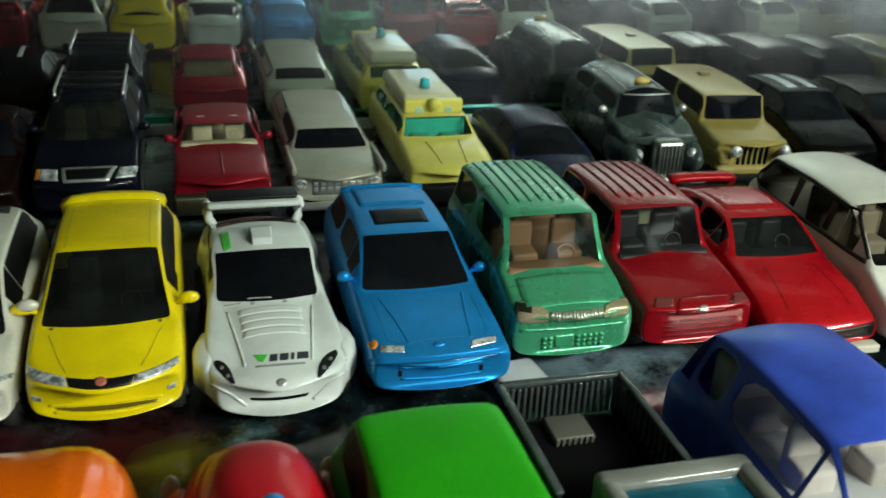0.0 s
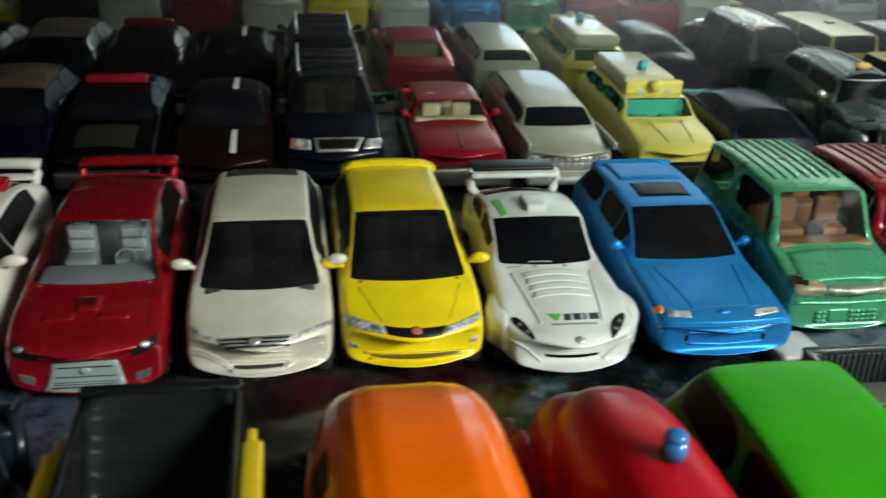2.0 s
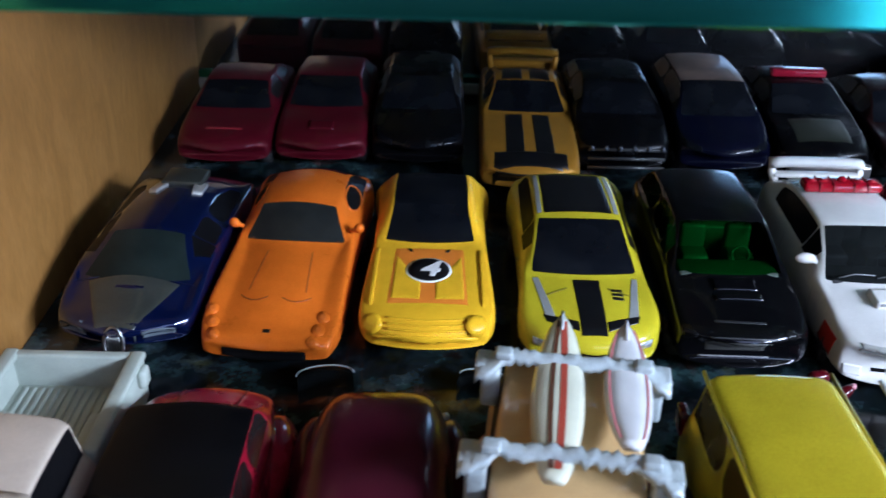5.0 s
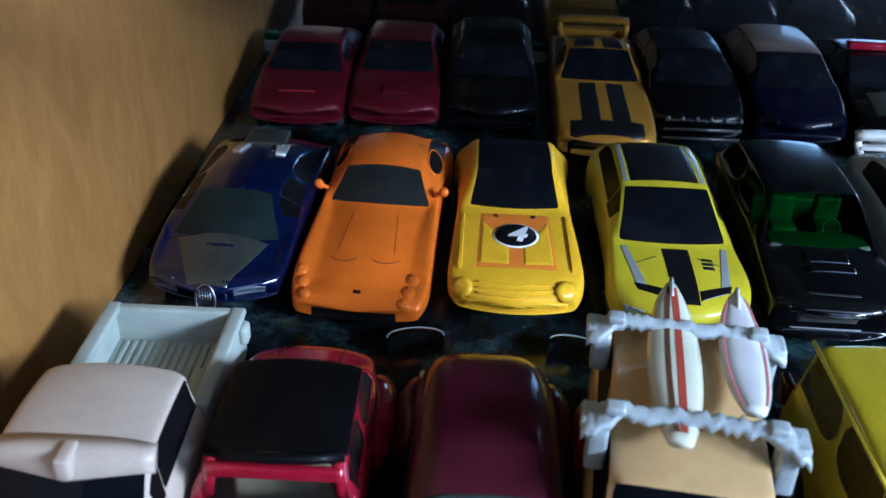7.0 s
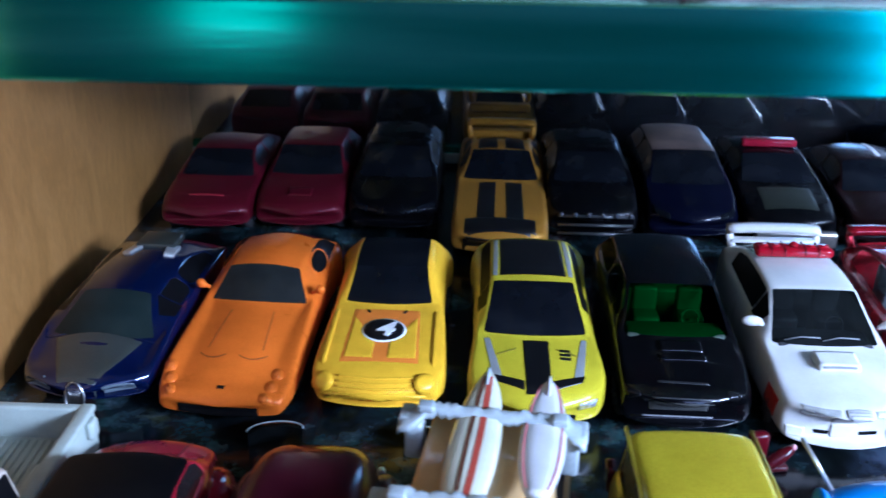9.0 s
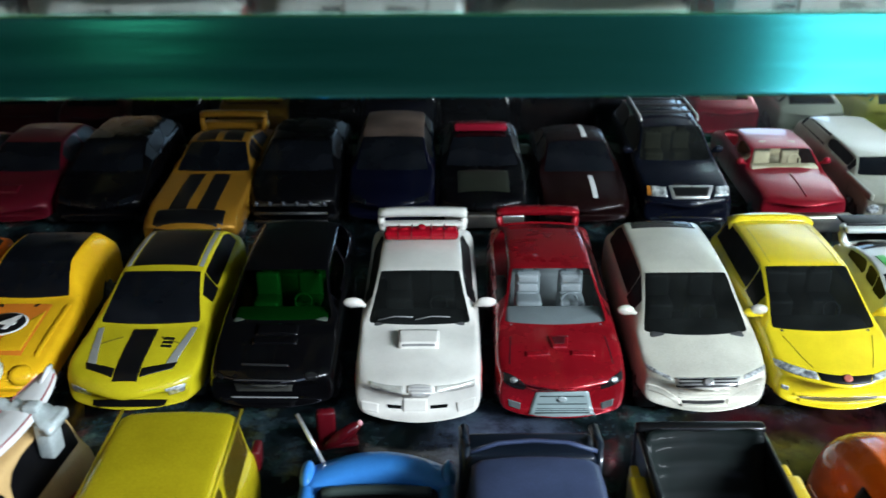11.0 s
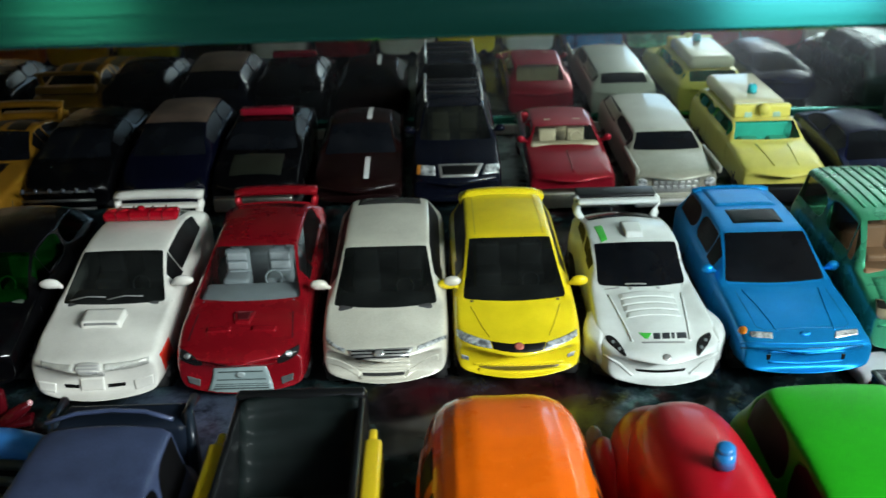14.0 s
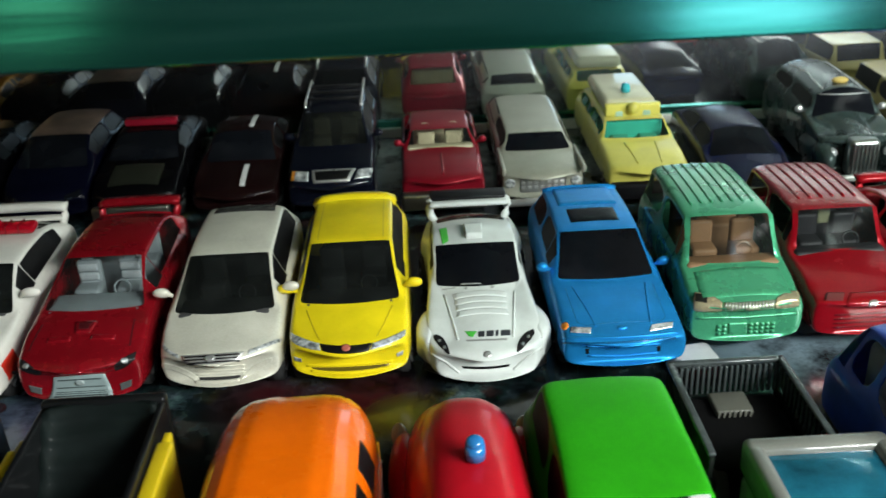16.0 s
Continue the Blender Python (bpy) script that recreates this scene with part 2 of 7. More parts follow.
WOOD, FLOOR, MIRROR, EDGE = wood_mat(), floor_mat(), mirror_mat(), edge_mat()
PALE = plain("pale_strip", (0.55, 0.56, 0.52), 0.5)
ROOM = plain("room_plaster", (0.08, 0.08, 0.085), 0.8)
DAYLIGHT, _nodes, _links, _b = mat("daylight")
_b.inputs["Base Color"].default_value = (0, 0, 0, 1)
_b.inputs["Emission Color"].default_value, _b.inputs["Emission Strength"].default_value = (0.50, 0.82, 1.0, 1), 2.6
# added green glow that the shelf's cut edge reflects as a patch
GREEN_GLOW, _nodes, _links, _b = mat("green_glow_light")
_b.inputs["Base Color"].default_value = (0, 0, 0, 1)
_b.inputs["Emission Color"].default_value, _b.inputs["Emission Strength"].default_value = (0.40, 1.0, 0.62, 1), 0.8
SHELF_GLASS = clear_glass((0.80, 0.93, 0.89), 0.05, 1.4, (0.85, 0.95, 0.92))

MM = 0.001


# ---- mesh helpers ----
def link(name, bm, material, parent=None, label="", smooth=True):
    me = bpy.data.meshes.new(name)
    bm.to_mesh(me)
    bm.free()
    if smooth:
        me.shade_smooth()
    me.materials.append(material)
    ob = new(name, me)
    ob.parent = parent
    return tagged(ob, label)


def part(name, bm, material, parent, label="", smooth=True):
    return link(name, bm, material, parent, label, smooth)


def share(name, mesh, parent, m, label=""):
    ob = new(name, mesh)
    ob.parent = parent
    ob.matrix_basis = m
    return tagged(ob, label)


def rbox(x0, x1, y0, y1, z0, z1, bevel=0.6, seg=3, bm=None):
    """A box in millimetres with rounded edges."""
    bm = bm or bmesh.new()
    m = Matrix.Translation(Vector(((x0 + x1) / 2, (y0 + y1) / 2, (z0 + z1) / 2)) * MM) @ Matrix.Diagonal(((x1 - x0) * MM, (y1 - y0) * MM, (z1 - z0) * MM, 1))
    g = bmesh.ops.create_cube(bm, size=1, matrix=m)
    if bevel:
        edges = {e for v in g["verts"] for e in v.link_edges}
        bmesh.ops.bevel(bm, geom=list(edges), offset=bevel * MM, segments=seg, affect="EDGES", profile=0.5)
    return bm


def cyl(x, y, z, r, depth, axis="z", r2=None, seg=28, bevel=0.2, bm=None):
    bm = bm or bmesh.new()
    rot = {"z": Matrix(), "x": Matrix.Rotation(math.pi / 2, 4, "Y"), "y": Matrix.Rotation(math.pi / 2, 4, "X")}[axis]
    g = bmesh.ops.create_cone(bm, cap_ends=True, segments=seg, radius1=r * MM, radius2=(r if r2 is None else r2) * MM, depth=depth * MM, matrix=Matrix.Translation(Vector((x, y, z)) * MM) @ rot)
    if bevel:
        caps = [f for f in bm.faces if len(f.verts) == seg and all(v in g["verts"] for v in f.verts)]
        bmesh.ops.bevel(bm, geom=list({e for f in caps for e in f.edges}), offset=bevel * MM, segments=2, affect="EDGES")
    return bm


def ball(x, y, z, rx, ry, rz, bm=None):
    bm = bm or bmesh.new()
    bmesh.ops.create_uvsphere(bm, u_segments=20, v_segments=12, radius=MM, matrix=Matrix.Translation(Vector((x, y, z)) * MM) @ Matrix.Diagonal((rx, ry, rz, 1)))
    return bm


def tube(points, r, seg=8, bm=None):
    """A round bar through points in millimetres."""
    bm = bm or bmesh.new()
    rings = []
    pts = [Vector(p) * MM for p in points]
    for i, p in enumerate(pts):
        d = (pts[min(i + 1, len(pts) - 1)] - pts[max(i - 1, 0)]).normalized()
        side = d.cross(Vector((0, 0, 1)) if abs(d.z) < 0.9 else Vector((1, 0, 0))).normalized()
        up = side.cross(d)
        rings.append([bm.verts.new(p + (side * math.cos(a) + up * math.sin(a)) * r * MM) for a in (2 * math.pi * k / seg for k in range(seg))])
    for a, b in zip(rings, rings[1:]):
        for k in range(seg):
            bm.faces.new((a[k], a[(k + 1) % seg], b[(k + 1) % seg], b[k]))
    bm.faces.new(rings[0][::-1]), bm.faces.new(rings[-1])
    return bm


def subdivided(bm, level=2):
    """The smooth surface of a cage, as a new mesh with material slots kept as numbers."""
    me = bpy.data.meshes.new("cage")
    for _ in range(12):
        me.materials.append(None)
    bm.to_mesh(me)
    ob = new("cage", me)
    mod = ob.modifiers.new("smooth", "SUBSURF")
    mod.levels = mod.render_levels = level
    done = bpy.data.meshes.new_from_object(ob.evaluated_get(bpy.context.evaluated_depsgraph_get()))
    bpy.data.objects.remove(ob)
    bpy.data.meshes.remove(me)
    return done


def split_out(done, number):
    """The faces of one material number as a bmesh of their own."""
    bm = bmesh.new()
    bm.from_mesh(done)
    bmesh.ops.delete(bm, geom=[f for f in bm.faces if f.material_index != number], context="FACES")
    for f in bm.faces:
        f.material_index = 0
    return bm


# ---- structure ----
X0, X1, MIRROR_Y, FRONT_Y, TOP = -294, 760, 187, -140, 101


def structure():
    s = lambda ob, label, cat: tagged(ob, label, cat, kind="structure")
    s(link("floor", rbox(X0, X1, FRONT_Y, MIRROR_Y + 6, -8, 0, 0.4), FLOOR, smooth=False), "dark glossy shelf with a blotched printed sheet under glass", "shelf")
    s(link("wall_left", rbox(X0 - 18, X0, -190, MIRROR_Y + 30, -420, 420, 0.5), WOOD, smooth=False), "light brown wood-grained cabinet side panel", "cabinet panel")
    s(link("wall_right", rbox(X1, X1 + 18, -190, MIRROR_Y + 30, -420, 420, 0.5), WOOD, smooth=False), "light brown wood-grained cabinet side panel", "cabinet panel")
    s(link("wall_back", rbox(X0 - 18, X1 + 18, MIRROR_Y + 12, MIRROR_Y + 28, -420, 420, 0.5), WOOD, smooth=False), "wooden cabinet back behind the mirror", "cabinet panel")
    s(link("mirror", rbox(X0, X1, MIRROR_Y, MIRROR_Y + 5, 7, 400, 0), MIRROR, smooth=False), "dusty mirror lining the back of the cabinet, pale haze painted at upper right", "mirror")
    s(link("trim", rbox(X0, X1, MIRROR_Y - 1.5, MIRROR_Y + 4, 4, 7, 0.3), EDGE, smooth=False), "teal glass edge along the foot of the mirror", "trim")
    s(link("baseboard", rbox(X0, X1, MIRROR_Y - 2.5, MIRROR_Y + 4, 0, 4, 0.3), PALE, smooth=False), "pale strip along the foot of the mirror", "trim")
    g = s(link("upper_shelf", rbox(X0, X1, -71, MIRROR_Y - 2, TOP, TOP + 10, 0), SHELF_GLASS, smooth=False), "thick clear glass upper shelf with a teal edge", "glass shelf")
    g.visible_shadow = False
    part("front_edge", rbox(X0, X1, -73, -71, TOP, TOP + 10, 0.5), EDGE, g, "teal glass edge", smooth=False)
    b = s(link("shelf_bracket", rbox(X0, X0 + 9, -60, -42, 79, TOP, 2.5, 4), plastic((0.5, 0.48, 0.45), 0.5)), "pale plastic bracket under the glass shelf", "bracket")
    part("cap", rbox(X0, X0 + 9.5, -43, -31, 78, TOP - 1, 3.5, 5), plastic((0.13, 0.19, 0.24), 0.4), b, "blue-grey bracket cap")
    s(link("cabinet_top", rbox(X0 - 18, X1 + 18, -190, MIRROR_Y + 30, 420, 438, 0.5), WOOD, smooth=False), "light brown wood-grained cabinet top", "cabinet panel")
    # the small unseen room in front of the cabinet, with two windows added for reflections
    def wall(name, x0, x1, y0, y1, z0, z1, label="plain room wall", cat="wall"):
        s(link(name, rbox(x0, x1, y0, y1, z0, z1, 0), ROOM, smooth=False), label, cat)

    wall("room_floor", -1000, 1000, -1400, 260, -440, -420, "plain room floor", "floor")
    wall("ceiling", -1000, 1000, -1400, 260, 1100, 1120, "plain room ceiling", "ceiling")
    wall("wall_front", -450, 410, -1420, -1400, -420, 1100)
    wall("wall_front_left", -1000, -640, -1420, -1400, -420, 1100)
    wall("wall_front_right", 690, 1000, -1420, -1400, -420, 1100)
    wall("wall_front_top", 410, 690, -1420, -1400, 900, 1100)
    wall("wall_front_sill", -640, -450, -1420, -1400, -420, -183, "plain room wall under the small window")
    wall("wall_front_lintel", -640, -450, -1420, -1400, 64, 1100, "plain room wall over the small window")
    s(link("backdrop", rbox(320, 800, -1480, -1472, -420, 1000, 0), DAYLIGHT, smooth=False), "pale daylight beyond the tall window", "daylight")
    s(link("backdrop_garden", rbox(-780, -340, -1480, -1472, -260, 140, 0), GREEN_GLOW, smooth=False), "added green glow beyond the small window", "daylight")
    frame_mat = plastic((0.3, 0.3, 0.3))
    w = s(link("window_1", rbox(410, 430, -1426, -1394, -420, 900, 2), frame_mat, smooth=False), "tall room window frame", "window")
    part("window_frame", rbox(670, 690, -1426, -1394, -420, 900, 2), frame_mat, w)
    w = s(link("window_2", rbox(-640, -624, -1426, -1394, -183, 64, 2), frame_mat, smooth=False), "small room window frame", "window")
    part("window_frame", rbox(-466, -450, -1426, -1394, -183, 64, 2), frame_mat, w)
    wall("wall_room_left", -1020, -1000, -1400, 260, -420, 1100)
    wall("wall_room_right", 1000, 1020, -1400, 260, -420, 1100)
    wall("wall_room_back", -1000, 1000, 260, 280, -420, 1100)


structure()

# ---- toy cars ----
WHEELS = {}


def wheel_meshes(r, w, rim):
    key = (r, w, rim.name)
    if key not in WHEELS:
        a = link("tyre", cyl(0, 0, 0, r, w, "x", bevel=0.5), RUBBER)
        bm = cyl(0, 0, 0, r * 0.66, w + 0.3, "x", bevel=0.3)
        for k in range(5):
            t = 2 * math.pi * k / 5
            tube([(w / 2 + 0.3, 0, 0), (w / 2 + 0.25, r * 0.6 * math.cos(t), r * 0.6 * math.sin(t))], r * 0.09, 6, bm)
        b = link("rim", bm, rim)
        WHEELS[key] = (a.data, b.data)
        bpy.data.objects.remove(a), bpy.data.objects.remove(b)
    return WHEELS[key]


DARK_RIM = plastic((0.05, 0.05, 0.05), 0.4)


def add_wheels(car, half, ys, r=5.6, w=4.6, rim=DARK_RIM):
    tyre, hub = wheel_meshes(r, w, rim)
    for y in ys:
        for s in (-1, 1):
            t = share("wheel", tyre, car, pose(s * (half - 0.7 - w / 2) * MM, y * MM, r * MM))
            share("rim", hub, t, pose(0, 0, 0, 0, 0, 0 if s > 0 else 180))


def section(y, w, zb, zs, wt, zt, crown=0.5, wi=None, bow=0.0, edge=0.88):
    """Half a cross-section of a car, from the belly's middle to the roof's middle, in millimetres. bow: how far its flanks lie behind its middle."""
    d = zs - zb
    wi = w * 0.93 if wi is None else wi
    ze = zt - crown
    pts = [(0, zb), (w * 0.86, zb), (w * 0.985, zb + 0.14 * d), (w, zb + 0.58 * d), (w * 0.985, zs - 0.08 * d), (wi, zs + 0.02 * d), (wt, ze - 0.04 * max(zt - zs, 1)), (wt * edge, ze + 0.1), (wt * 0.45, zt - 0.2 * crown), (0, zt)]
    return [(x, y + bow * (x / w) ** 2, z) for x, z in pts]


def loft(sections, marks):
    """A closed cage over mirrored half-sections. marks(i, k) numbers the material of the strip k between sections i and i + 1."""
    bm = bmesh.new()
    n = len(sections[0])
    rings = []
    for s in sections:
        right = [bm.verts.new(Vector(p) * MM) for p in s]
        left = [right[0]] + [bm.verts.new(Vector((-p[0], p[1], p[2])) * MM) for p in s[1:-1]] + [right[-1]]
        rings.append((right, left))
    for i in range(len(rings) - 1):
        for k in range(n - 1):
            (r0, l0), (r1, l1) = rings[i], rings[i + 1]
            a = bm.faces.new((r0[k], r0[k + 1], r1[k + 1], r1[k]))
            b = bm.faces.new((l0[k], l1[k], l1[k + 1], l0[k + 1]))
            mr, ml = marks(i, k)
            a.material_index, b.material_index = mr, ml
    for (r, l), flip in ((rings[0], False), (rings[-1], True)):
        for k in range(n - 1):
            q = [r[k], r[k + 1], l[k + 1], l[k]]
            q = [v for j, v in enumerate(q) if v not in q[:j]]
            bm.faces.new(q[::-1] if not flip else q)
    bmesh.ops.recalc_face_normals(bm, faces=bm.faces)
    return bm


BODY, WIND, REAR, SIDE_R, SIDE_L, ROOF = 0, 1, 2, 3, 4, 5


def dome(car, name, stations, material, px=0.55, pz=0.75, wave=0.0):
    """A rounded shell over stations (y, half width, foot, top); gives a function that lays a panel on it."""
    st = [Vector(p) for p in stations]

    def at(y, a, lift=0.0):
        k = 0
        while k < len(st) - 2 and y > st[k + 1][0]:
            k += 1
        p0, p1, p2, p3 = st[max(k - 1, 0)], st[k], st[k + 1], st[min(k + 2, len(st) - 1)]
        u = (y - p1[0]) / (p2[0] - p1[0])
        v = []
        for j in (1, 2, 3):
            m1 = (p2[j] - p0[j]) / (p2[0] - p0[0]) * (p2[0] - p1[0])
            m2 = (p3[j] - p1[j]) / (p3[0] - p1[0]) * (p2[0] - p1[0])
            v.append((2 * u ** 3 - 3 * u * u + 1) * p1[j] + (u ** 3 - 2 * u * u + u) * m1 + (3 * u * u - 2 * u ** 3) * p2[j] + (u ** 3 - u * u) * m2)
        c, sn = math.cos(a), max(math.sin(a), 0.0)
        z = v[1] + (v[2] - v[1]) * sn ** pz
        ripple = wave * math.cos(34 * a) * sn ** 3
        return Vector((math.copysign(abs(c) ** px, c) * (v[0] + lift), y, z + ripple + lift * sn)) * MM

    y0, y1 = stations[0][0], stations[-1][0]
    bm, na, ny = bmesh.new(), 140 if wave else 48, 60
    ys = [y0 + (y1 - y0) * (0.5 - 0.5 * math.cos(math.pi * k / ny)) for k in range(ny + 1)]
    rows = [[bm.verts.new(at(y, math.pi * k / na)) for k in range(na + 1)] for y in ys]
    for r0, r1 in zip(rows, rows[1:]):
        for k in range(na):
            bm.faces.new((r0[k], r1[k], r1[k + 1], r0[k + 1]))
        bm.faces.new((r0[0], r0[-1], r1[-1], r1[0]))
    bm.faces.new(rows[0]), bm.faces.new(rows[-1][::-1])
    bmesh.ops.recalc_face_normals(bm, faces=bm.faces)
    part(name, bm, material, car)

    def panel(title, ya, yb, a0, a1, m, lift):
        n = 8
        pm = bmesh.new()
        grid = [[[pm.verts.new(at(ya + (yb - ya) * i / n, a0 + (a1 - a0) * j / n, h)) for j in range(n + 1)] for i in range(n + 1)] for h in (lift, -0.3)]
        for i in range(n):
            for j in range(n):
                pm.faces.new((grid[0][i][j], grid[0][i + 1][j], grid[0][i + 1][j + 1], grid[0][i][j + 1]))
        border = [(i, 0) for i in range(n)] + [(n, j) for j in range(n)] + [(i, n) for i in range(n, 0, -1)] + [(0, j) for j in range(n, 0, -1)]
        for (i, j), (i2, j2) in zip(border, border[1:] + border[:1]):
            pm.faces.new((grid[0][i][j], grid[1][i][j], grid[1][i2][j2], grid[0][i2][j2]))
        bmesh.ops.delete(pm, geom=[v for v in pm.verts if not v.link_faces], context="VERTS")
        bmesh.ops.recalc_face_normals(pm, faces=pm.faces)
        part(title, pm, m, car)

    return panel


class Shell:
    """A car's smooth skin, onto which lamps, stripes and the like are laid."""

    def __init__(self, car, c):
        self.car, self.c = car, c
        L, W, H = c["L"], c["W"] / 2, c["H"]
        zb = c.get("zb", 3.0)
        zf = c.get("zf", 4.5)
        nose, hood, belt = c["nose"], c["hood"], c["belt"]
        yc, y0, y1, yd = c["cowl"], c["roof0"], c["roof1"], c["deck"]
        rw, deckz, tail = c.get("rw", 0.72) * W, c["deckz"], c.get("tail", c["deckz"] - 2)
        nw, tw, crown = c.get("nw", 0.92) * 0.35 + 0.65, c.get("tw", 0.9) * 0.5 + 0.5, c.get("crown", 0.6)
        hw = c.get("hw", 0.80)
        fl = c.get("flare", 0.0)
        nb, wb, tb = c.get("bow", 4.5), c.get("wbow", 3.0), c.get("tbow", -2.5)
        h1 = c.get("H1", H - 0.6)
        ap = c.get("apillar", 1.0)
        blunt = c.get("blunt", 0.0)
        up = lambda v: v + (1 - v) * 0.75 * blunt
        S = [
            section(0, W * nw * 0.96, zf + 1.0 - 0.6 * blunt, nose * up(0.56) - 0.6 * blunt, W * nw * 0.84, nose * up(0.64), 0.3, bow=nb),
            section(L * 0.012, W * nw, zf, nose * up(0.70) - 0.4 * blunt, W * nw * 0.86, nose * up(0.80), 0.4, bow=nb),
            section(L * 0.038, W * (nw * 0.6 + 0.4) + fl * 0.5, zf, nose * up(0.82) - 0.3 * blunt, W * nw * 0.85, nose * up(0.915), 0.5, bow=nb * 0.9),
            section(L * 0.085, W * (nw * 0.2 + 0.8) + fl, (zf + zb) / 2, nose * 0.90, W * hw, nose * 0.985, crown, bow=nb * 0.75),
            section(L * 0.16, W + fl, zb, (nose + hood) / 2 - 0.8, W * hw, nose * 0.45 + hood * 0.55, crown, bow=nb * 0.4),
            section(yc - 1.8, W + fl * 0.2, zb, hood - 1.0, W * hw, hood - 0.2, crown, bow=wb),
            section(yc, W, zb, belt - 0.6, W * 0.885, hood + 0.1, crown, W * 0.93, bow=wb, edge=0.955 * ap),
            section(yc * 0.5 + y0 * 0.5, W, zb, belt, rw * 0.5 + W * 0.42, (hood + H) / 2 + 0.5, crown * 1.3, W * 0.93, bow=wb * 0.8, edge=0.95 * ap),
            section(y0, W, zb, belt, rw, H - 0.5, crown, W * 0.93, bow=wb * 0.5, edge=0.94 * ap),
            section(y0 + 2.2, W, zb, belt, rw, H - 0.1, crown, W * 0.93, bow=wb * 0.4),
            section(c.get("mid", (y0 + y1) / 2), W, zb, belt + 0.3, rw, H + 0.3, crown, W * 0.93),
            section(y1 - 1.5, W + fl * 0.5, zb, belt + 0.6, rw * 0.98, h1, crown, W * 0.92),
            section(y1, W + fl, zb, belt + 0.6, rw * 0.97, h1 - 0.4, crown, W * 0.92, bow=tb * 0.3),
            section((y1 + yd) / 2, W + fl, zb, min(belt + 0.6, (deckz + h1) / 2 - 0.4), rw * 0.6 + W * 0.32, (deckz + h1) / 2 + 0.4, crown, W * 0.91, bow=tb * 0.6),
            section(yd, W * (tw * 0.5 + 0.5), zb, deckz - 0.6, W * 0.80, deckz, crown, W * 0.88, bow=tb * 0.8),
            section(max(yd + 0.8, L * 0.975), W * tw, zb, tail * 0.94, W * tw * 0.82, tail, 0.4, bow=tb),
            section(max(yd + 1.6, L), W * tw * 0.96, zb + 1, tail * 0.8, W * tw * 0.78, tail * 0.86, 0.2, bow=tb),
        ]
        roofed = c.get("roof") is not None

        def marks(i, k):
            i -= 1
            if i in (5, 6) and k >= 7:
                return WIND, WIND
            if i in (11, 12) and k >= 7 and c.get("rear", True):
                return REAR, REAR
            if k == 5 and i in (6, 7, 8, 9, 10, 11)[c.get("skip_side", 0):]:
                return SIDE_R, SIDE_L
            if roofed and 7 <= i <= 10 and k >= c.get("roof_from", 6):
                return ROOF, ROOF
            return BODY, BODY

        bm = loft(S, marks)
        # pillars: the side windows are pulled in from their borders
        for number in (SIDE_R, SIDE_L):
            for span in c.get("doors", ((6, 8), (9, 11))):
                ys = [S[span[0] + 1][5][1] - 0.3, S[span[1] + 2][6][1] + 0.3]
                faces = [f for f in bm.faces if f.material_index == number and all(ys[0] <= v.co.y / MM <= ys[1] for v in f.verts)]
                if faces:
                    out = bmesh.ops.inset_region(bm, faces=faces, thickness=c.get("pillar", 0.55) * MM, depth=-0.25 * MM, use_even_offset=True)
                    for f in out["faces"]:
                        f.material_index = BODY
        crease = bm.edges.layers.float.new("crease_edge")
        for e in bm.edges:
            kinds = {f.material_index for f in e.link_faces}
            if len(kinds) > 1:
                e[crease] = 0.9 if kinds & {SIDE_R, SIDE_L} else 0.6
        corner = bm.verts.layers.float.new("crease_vert")
        for v in bm.verts:
            for number in (WIND, REAR, SIDE_R, SIDE_L):
                if sum(f.material_index == number for f in v.link_faces) == 1 and len(v.link_faces) > 2:
                    v[corner] = 0.5 if number in (WIND, REAR) else 0.9
        self.done = subdivided(bm, 2)
        bm.free()
        from mathutils.bvhtree import BVHTree

        t = bmesh.new()
        t.from_mesh(self.done)
        self.tree = BVHTree.FromBMesh(t)
        t.free()
        self.body = part("body", split_out(self.done, BODY), c["paint"], car)
        g = c.get("glass", dark_glass())
        for number, name in ((WIND, "windshield"), (REAR, "rear_window"), (SIDE_R, "side_window"), (SIDE_L, "side_window")):
            bm = split_out(self.done, number)
            if bm.faces:
                ob = part(name, bm, c.get("side_glass", SIDE_DARK if g.name.startswith("dark") or c.get("tinted") else g) if number >= SIDE_R else g, car)
                if g.name.startswith("clear"):
                    ob.visible_shadow = False
        if c.get("seams", True):
            tone = [k[1] for k, v in CACHE.items() if v == c["paint"]][0]
            m = plastic(tuple(v * 0.45 for v in tone), 0.5)
            hx, yb = W * hw * 0.93, max(L * 0.10, 6.0)
            if c.get("hood_seam", False):
                self.trace("hood_seam", [(-hx, yc - 2.2), (-hx * 0.96, yb + 1.5), (-hx * 0.8, yb), (hx * 0.8, yb), (hx * 0.96, yb + 1.5), (hx, yc - 2.2)], "top", m, 0.075, steps=5)
            for side in ("left", "right"):
                for y in (yc + 2.5, (y0 + y1) / 2):
                    self.trace("door_seam", [(y, belt - 0.8), (y + 0.4, zb + 2.0)], side, m, 0.075, steps=5)
                self.trace("sill_seam", [(yc + 2.5, zb + 2.0), ((y0 + y1) / 2 + 0.4, zb + 2.0)], side, m, 0.075, steps=5)
        if roofed:
            part("roof", split_out(self.done, ROOF), c["roof"], car, c.get("roof_label", ""))

